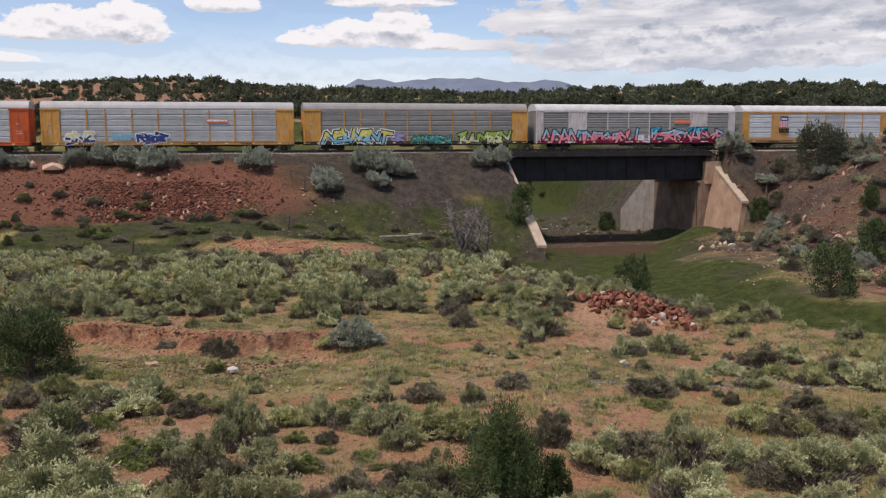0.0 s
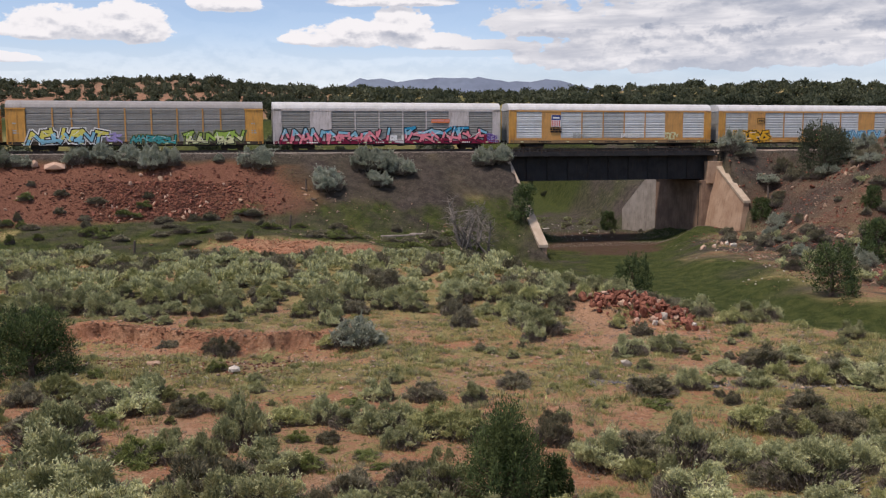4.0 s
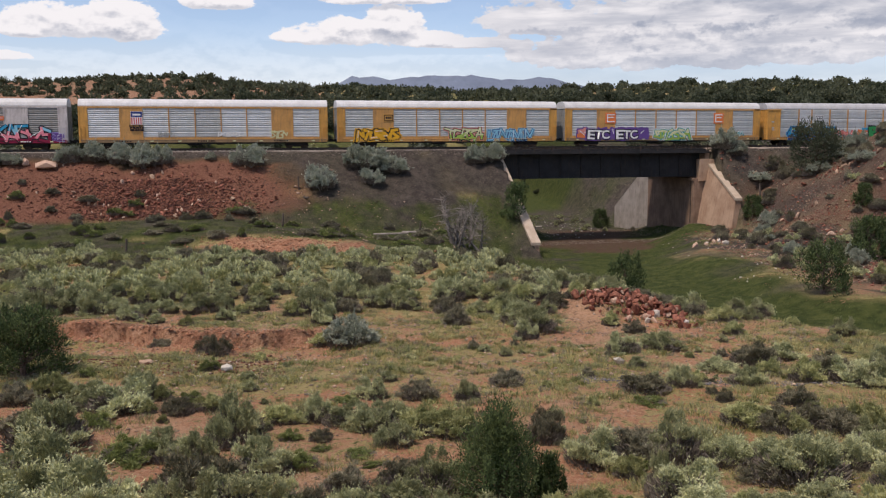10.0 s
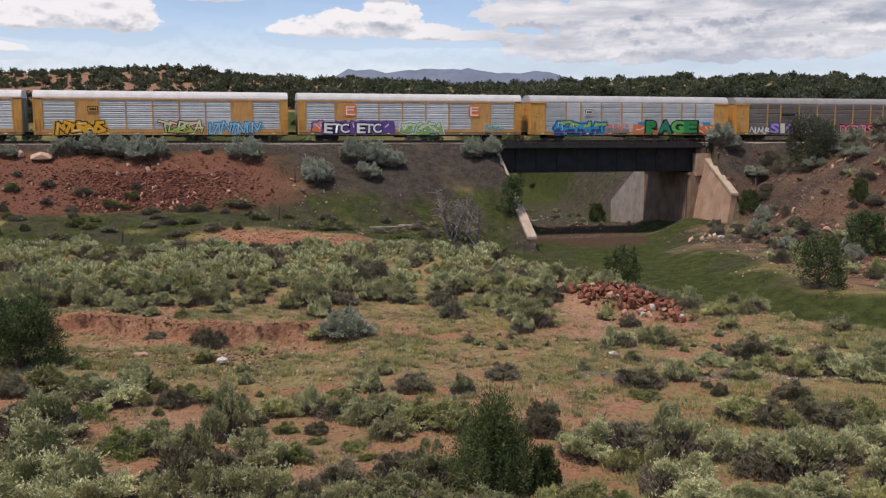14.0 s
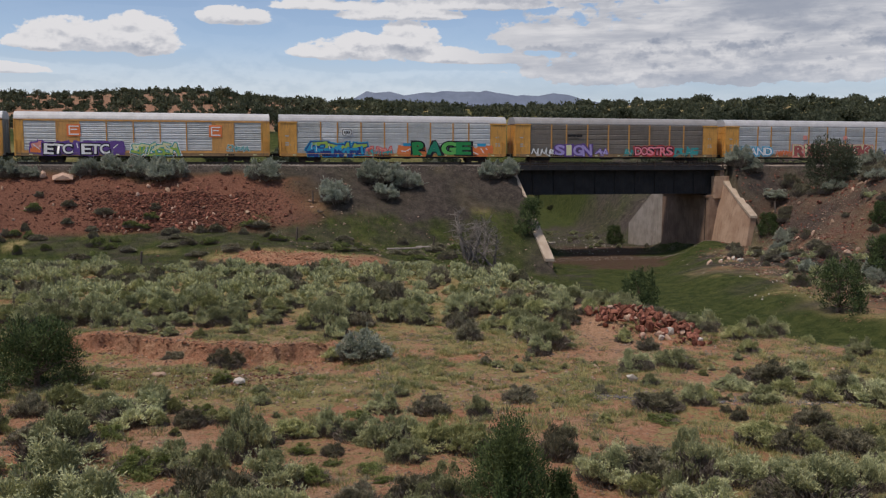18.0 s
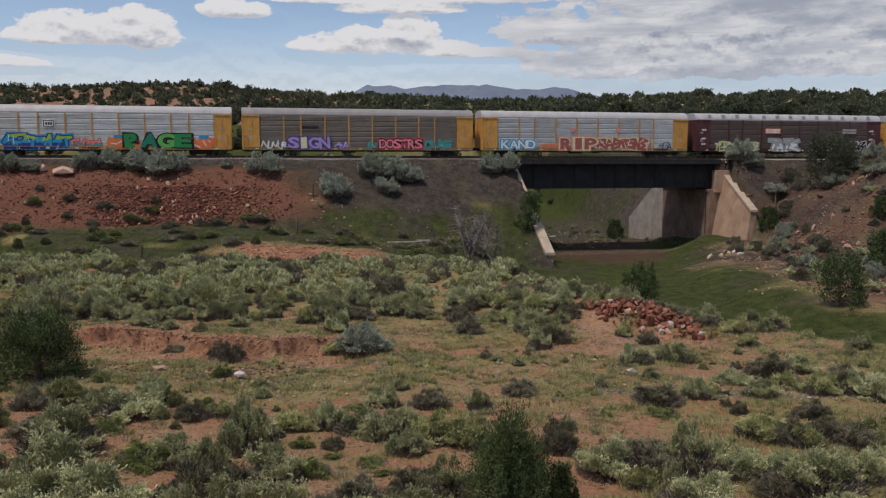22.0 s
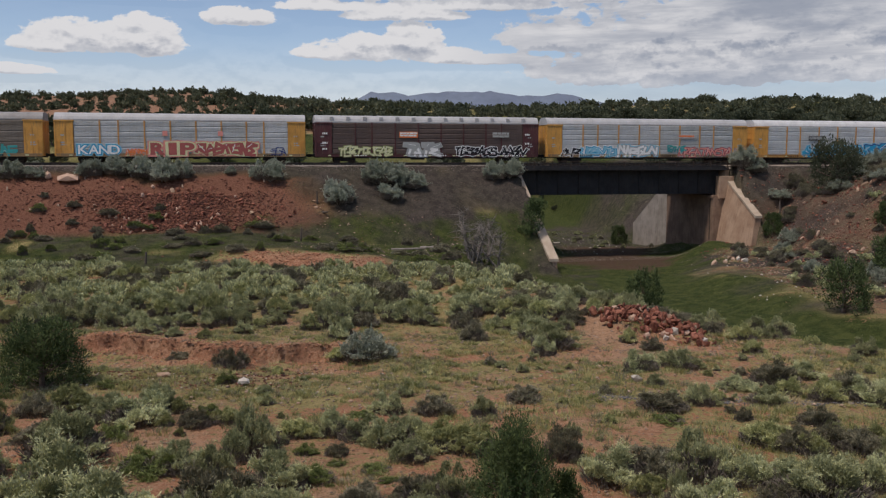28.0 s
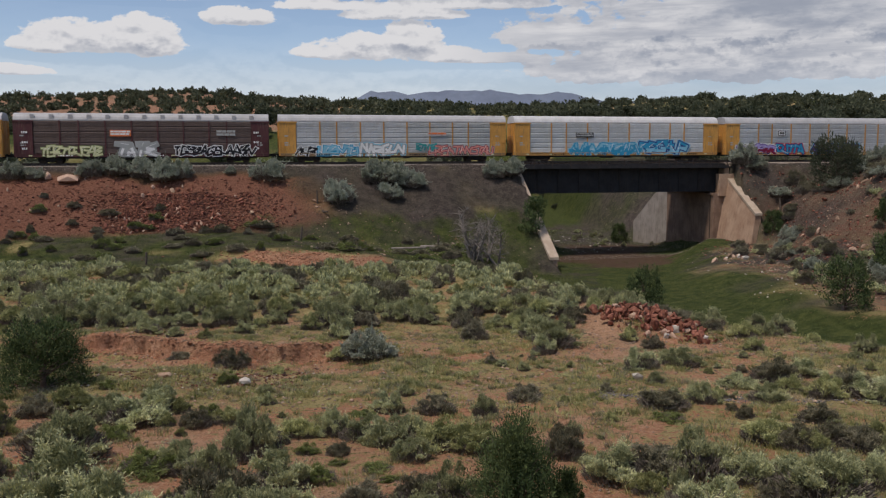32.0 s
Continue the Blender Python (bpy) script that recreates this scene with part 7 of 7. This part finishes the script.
def make_details():
    rnd = random.Random(8)
    # shrubs of note
    plant("saltbush", -3.38, 34.3, 1.15, 1.02, 0.3, 0, label="large pale blue-grey saltbush on the flat")
    for s, q, w, t in ((-41.2, -4.6, 1.5, 1.9), (-38.6, -4.3, 1.7, 1.9), (-35.8, -4.6, 1.7, 2.0), (-33.6, -5.2, 1.9, 2.3), (-31.8, -4.9, 1.4, 1.8), (-22.6, -5.2, 2.0, 2.4), (-49, -4.8, 1.6, 1.7), (-46.6, -5.0, 1.2, 1.3),
                       (-10.6, -6.0, 2.0, 2.3), (-8.2, -5.6, 2.0, 2.5), (-6.6, -6.4, 1.6, 1.9), (-9.4, -8.2, 1.5, 1.8), (-15.2, -9.8, 1.9, 2.6), (3.4, -5.0, 1.6, 1.9), (5.4, -4.6, 1.7, 2.1), (6.2, -4.2, 1.3, 1.8),
                       (37.2, -2.9, 1.9, 2.4), (38.8, -3.4, 1.4, 1.6), (-26.6, -4.4, 0.7, 0.8)):
        x, y = at_track(s, q)
        plant("saltbush", x, y, w * 1.0, t * 1.0, rnd.uniform(0, 6), rnd.randrange(2), label="big grey-green saltbush on the railway bank")
    for s, q in ((40.5, -6), (43, -5), (46, -7.5), (42, -9), (48.5, -5), (51, -8), (45, -12), (53, -5), (56, -7), (49, -13), (39.5, -10), (52, -14), (57, -12), (47, -17), (55, -18)):
        x, y = at_track(s, q)
        plant(rnd.choice(("saltbush", "greasewood", "greasewood", "greasewood")), x, y, rnd.uniform(1.2, 2.2), rnd.uniform(1.2, 2.2), rnd.uniform(0, 6), rnd.randrange(6), label="grey-green shrub on the slope beside the track")
    for i in range(120):
        x, y = rnd.uniform(33, 62), rnd.uniform(72, 110)
        plant(rnd.choice(("saltbush", "greasewood", "greasewood", "greasewood", "greasewood")), x, y, rnd.uniform(0.7, 1.6), rnd.uniform(0.7, 1.6), rnd.uniform(0, 6), rnd.randrange(6), label="grey-green shrub on the rocky hill")
    for i in range(80):
        x, y = rnd.uniform(-46, 4), rnd.uniform(78, 93)
        plant(rnd.choice(("greasewood", "greasewood", "green_herb")), x, y, rnd.uniform(0.6, 1.6), rnd.uniform(0.5, 1.0), rnd.uniform(0, 6), rnd.randrange(6), label="low shrub at the foot of the railway bank")
    for i in range(26):
        x, y = rnd.uniform(8, 29), rnd.uniform(126, 165)
        plant(rnd.choice(("greasewood", "sagebrush")), x, y, rnd.uniform(0.5, 0.9), rnd.uniform(0.5, 0.8), rnd.uniform(0, 6), rnd.randrange(6), label="small shrub on the slope beyond the bridge")
    # added shrubs, hidden behind the train, to darken the gap under the cars
    for i in range(80):
        s = rnd.uniform(-62, 66)
        if 5 < s < 38:
            continue
        x, y = at_track(s, rnd.uniform(10.5, 12.6))
        plant(rnd.choice(("saltbush", "sagebrush")), x, y, rnd.uniform(1.0, 1.7), rnd.uniform(0.7, 1.1), rnd.uniform(0, 6), rnd.randrange(6), label="added shrub screening the far edge of the railway bank")
    for x, y in ((8.0, 47.2), (9.2, 47.6), (9.9, 47.0), (8.8, 46.4), (10.4, 46.2), (7.0, 47.4)):
        plant("greasewood", x, y, 1.3, 1.15, x, int(x), label="bare greyish shrub on the mound")
    # a dead grey shrub by the wing wall
    dead = thing("dead_tree", "leafless grey dead shrub of tangled branches", "dead shrub", pose(2.8, 82.0, height(2.8, 82.0) - 0.1))
    for i in range(11):
        bm = bmesh.new()
        a, tilt = rnd.uniform(0, 6.28), rnd.uniform(0.2, 0.9)
        tip = Vector((math.cos(a) * tilt, math.sin(a) * tilt, 1)).normalized() * rnd.uniform(3.2, 5.6)
        root = Vector((rnd.uniform(-1.6, 1.6), rnd.uniform(-0.6, 0.6), 0))
        tube(bm, root, root + tip * 0.5, 0.15, 0.09, 5)
        tube(bm, root + tip * 0.5, root + tip, 0.09, 0.03, 4)
        for _ in range(15):
            k = rnd.uniform(0.25, 1.0)
            p = root + tip * k
            d = Vector((rnd.uniform(-1, 1), rnd.uniform(-1, 1), rnd.uniform(-0.2, 1))).normalized() * rnd.uniform(0.5, 1.5)
            tube(bm, p, p + d, 0.05, 0.016, 3)
            for _ in range(3):
                g = p + d * rnd.uniform(0.4, 1)
                tube(bm, g, g + Vector((rnd.uniform(-1, 1), rnd.uniform(-1, 1), rnd.uniform(-0.3, 1))) * 0.6, 0.024, 0.01, 3)
        part("branch", bm, M_DRIFTWOOD, dead)
    # fence posts beside the line
    for s, q, h in ((39.2, -8.2, 1.5), (42.0, -8.6, 1.5), (44.8, -9.0, 1.6), (47.6, -9.6, 1.5), (-17.5, -9.6, 1.4)):
        x, y = at_track(s, q)
        post = thing("fence_post", "weathered dark wooden fence post", "fence post", pose(x, y, height(x, y) - 0.3, rnd.uniform(-4, 4), rnd.uniform(-4, 4)), "old fence posts")
        bm = bmesh.new()
        tube(bm, (0, 0, 0), (0, 0, h + 0.3), 0.10, 0.085, 7)
        part("post", bm, M_WOOD, post)
    for x, y, h in ((-26.3, 76.0, 1.1), (-15.2, 88.5, 1.3), (-1.8, 91.5, 1.2)):
        post = thing("fence_post", "leaning dark wooden stump post", "fence post", pose(x, y, height(x, y) - 0.3, 5, 6), "old fence posts")
        bm = bmesh.new()
        tube(bm, (0, 0, 0), (0, 0, h + 0.3), 0.11, 0.09, 7)
        part("post", bm, M_WOOD, post)
    # fallen timber
    for x, y, l, turn, mat, lab in ((-12.8, 98.6, 2.6, -40, M_WOOD, "old dark railway tie lying on the bank"), (-13.9, 95.6, 2.0, -60, M_WOOD, "old dark railway tie lying on the bank"), (14.9, 137.5, 2.6, 28, M_ROCK_PALE, "bleached white log beyond the bridge"),
                                    (-4.5, 87.6, 3.4, 6, M_TWIG, "fallen grey branch in the grass"), (-2.4, 90.0, 2.2, -10, M_TWIG, "fallen grey branch in the grass")):
        log = thing("log", lab, "log", pose(x, y, height(x, y) + 0.10, 0, 0, turn))
        bm = bmesh.new()
        tube(bm, (-l / 2, 0, 0), (l / 2, 0, 0.08), 0.13, 0.09, 7)
        part("timber", bm, mat, log)


make_details()


# ---------------------------------------------------------------- what moves
def run(t):
    """How far the train has gone by t seconds, in metres."""
    return -8.0506 * t - 0.00868 * t * t + 0.000139 * t ** 3


def motions():
    for k, car in CARS.items():
        walk(car, [(t, TRACK @ pose(11.37 + 28.62 * (k + 0.5) + run(t), 0, RAIL)) for t in range(33)])
    # every wheelset rolls at the train's speed; the leading and trailing ones of all trucks turn alike
    steps = [i / 15 for i in range(481)]
    first = {}
    for car in CARS.values():
        for truck in (c for c in car.children if c.name.startswith("truck")):
            for wheel in truck.children:
                side = round(wheel.location.x, 2)
                if side not in first:
                    walk(wheel, [(t, pose(side, 0, 0.42) @ Matrix.Rotation(run(t) / 0.42, 4, "Y")) for t in steps])
                    first[side] = wheel.animation_data
                else:
                    wheel.rotation_mode = "QUATERNION"
                    keys = wheel.animation_data_create()
                    keys.action = first[side].action
                    keys.action_slot = first[side].action_slot


motions()
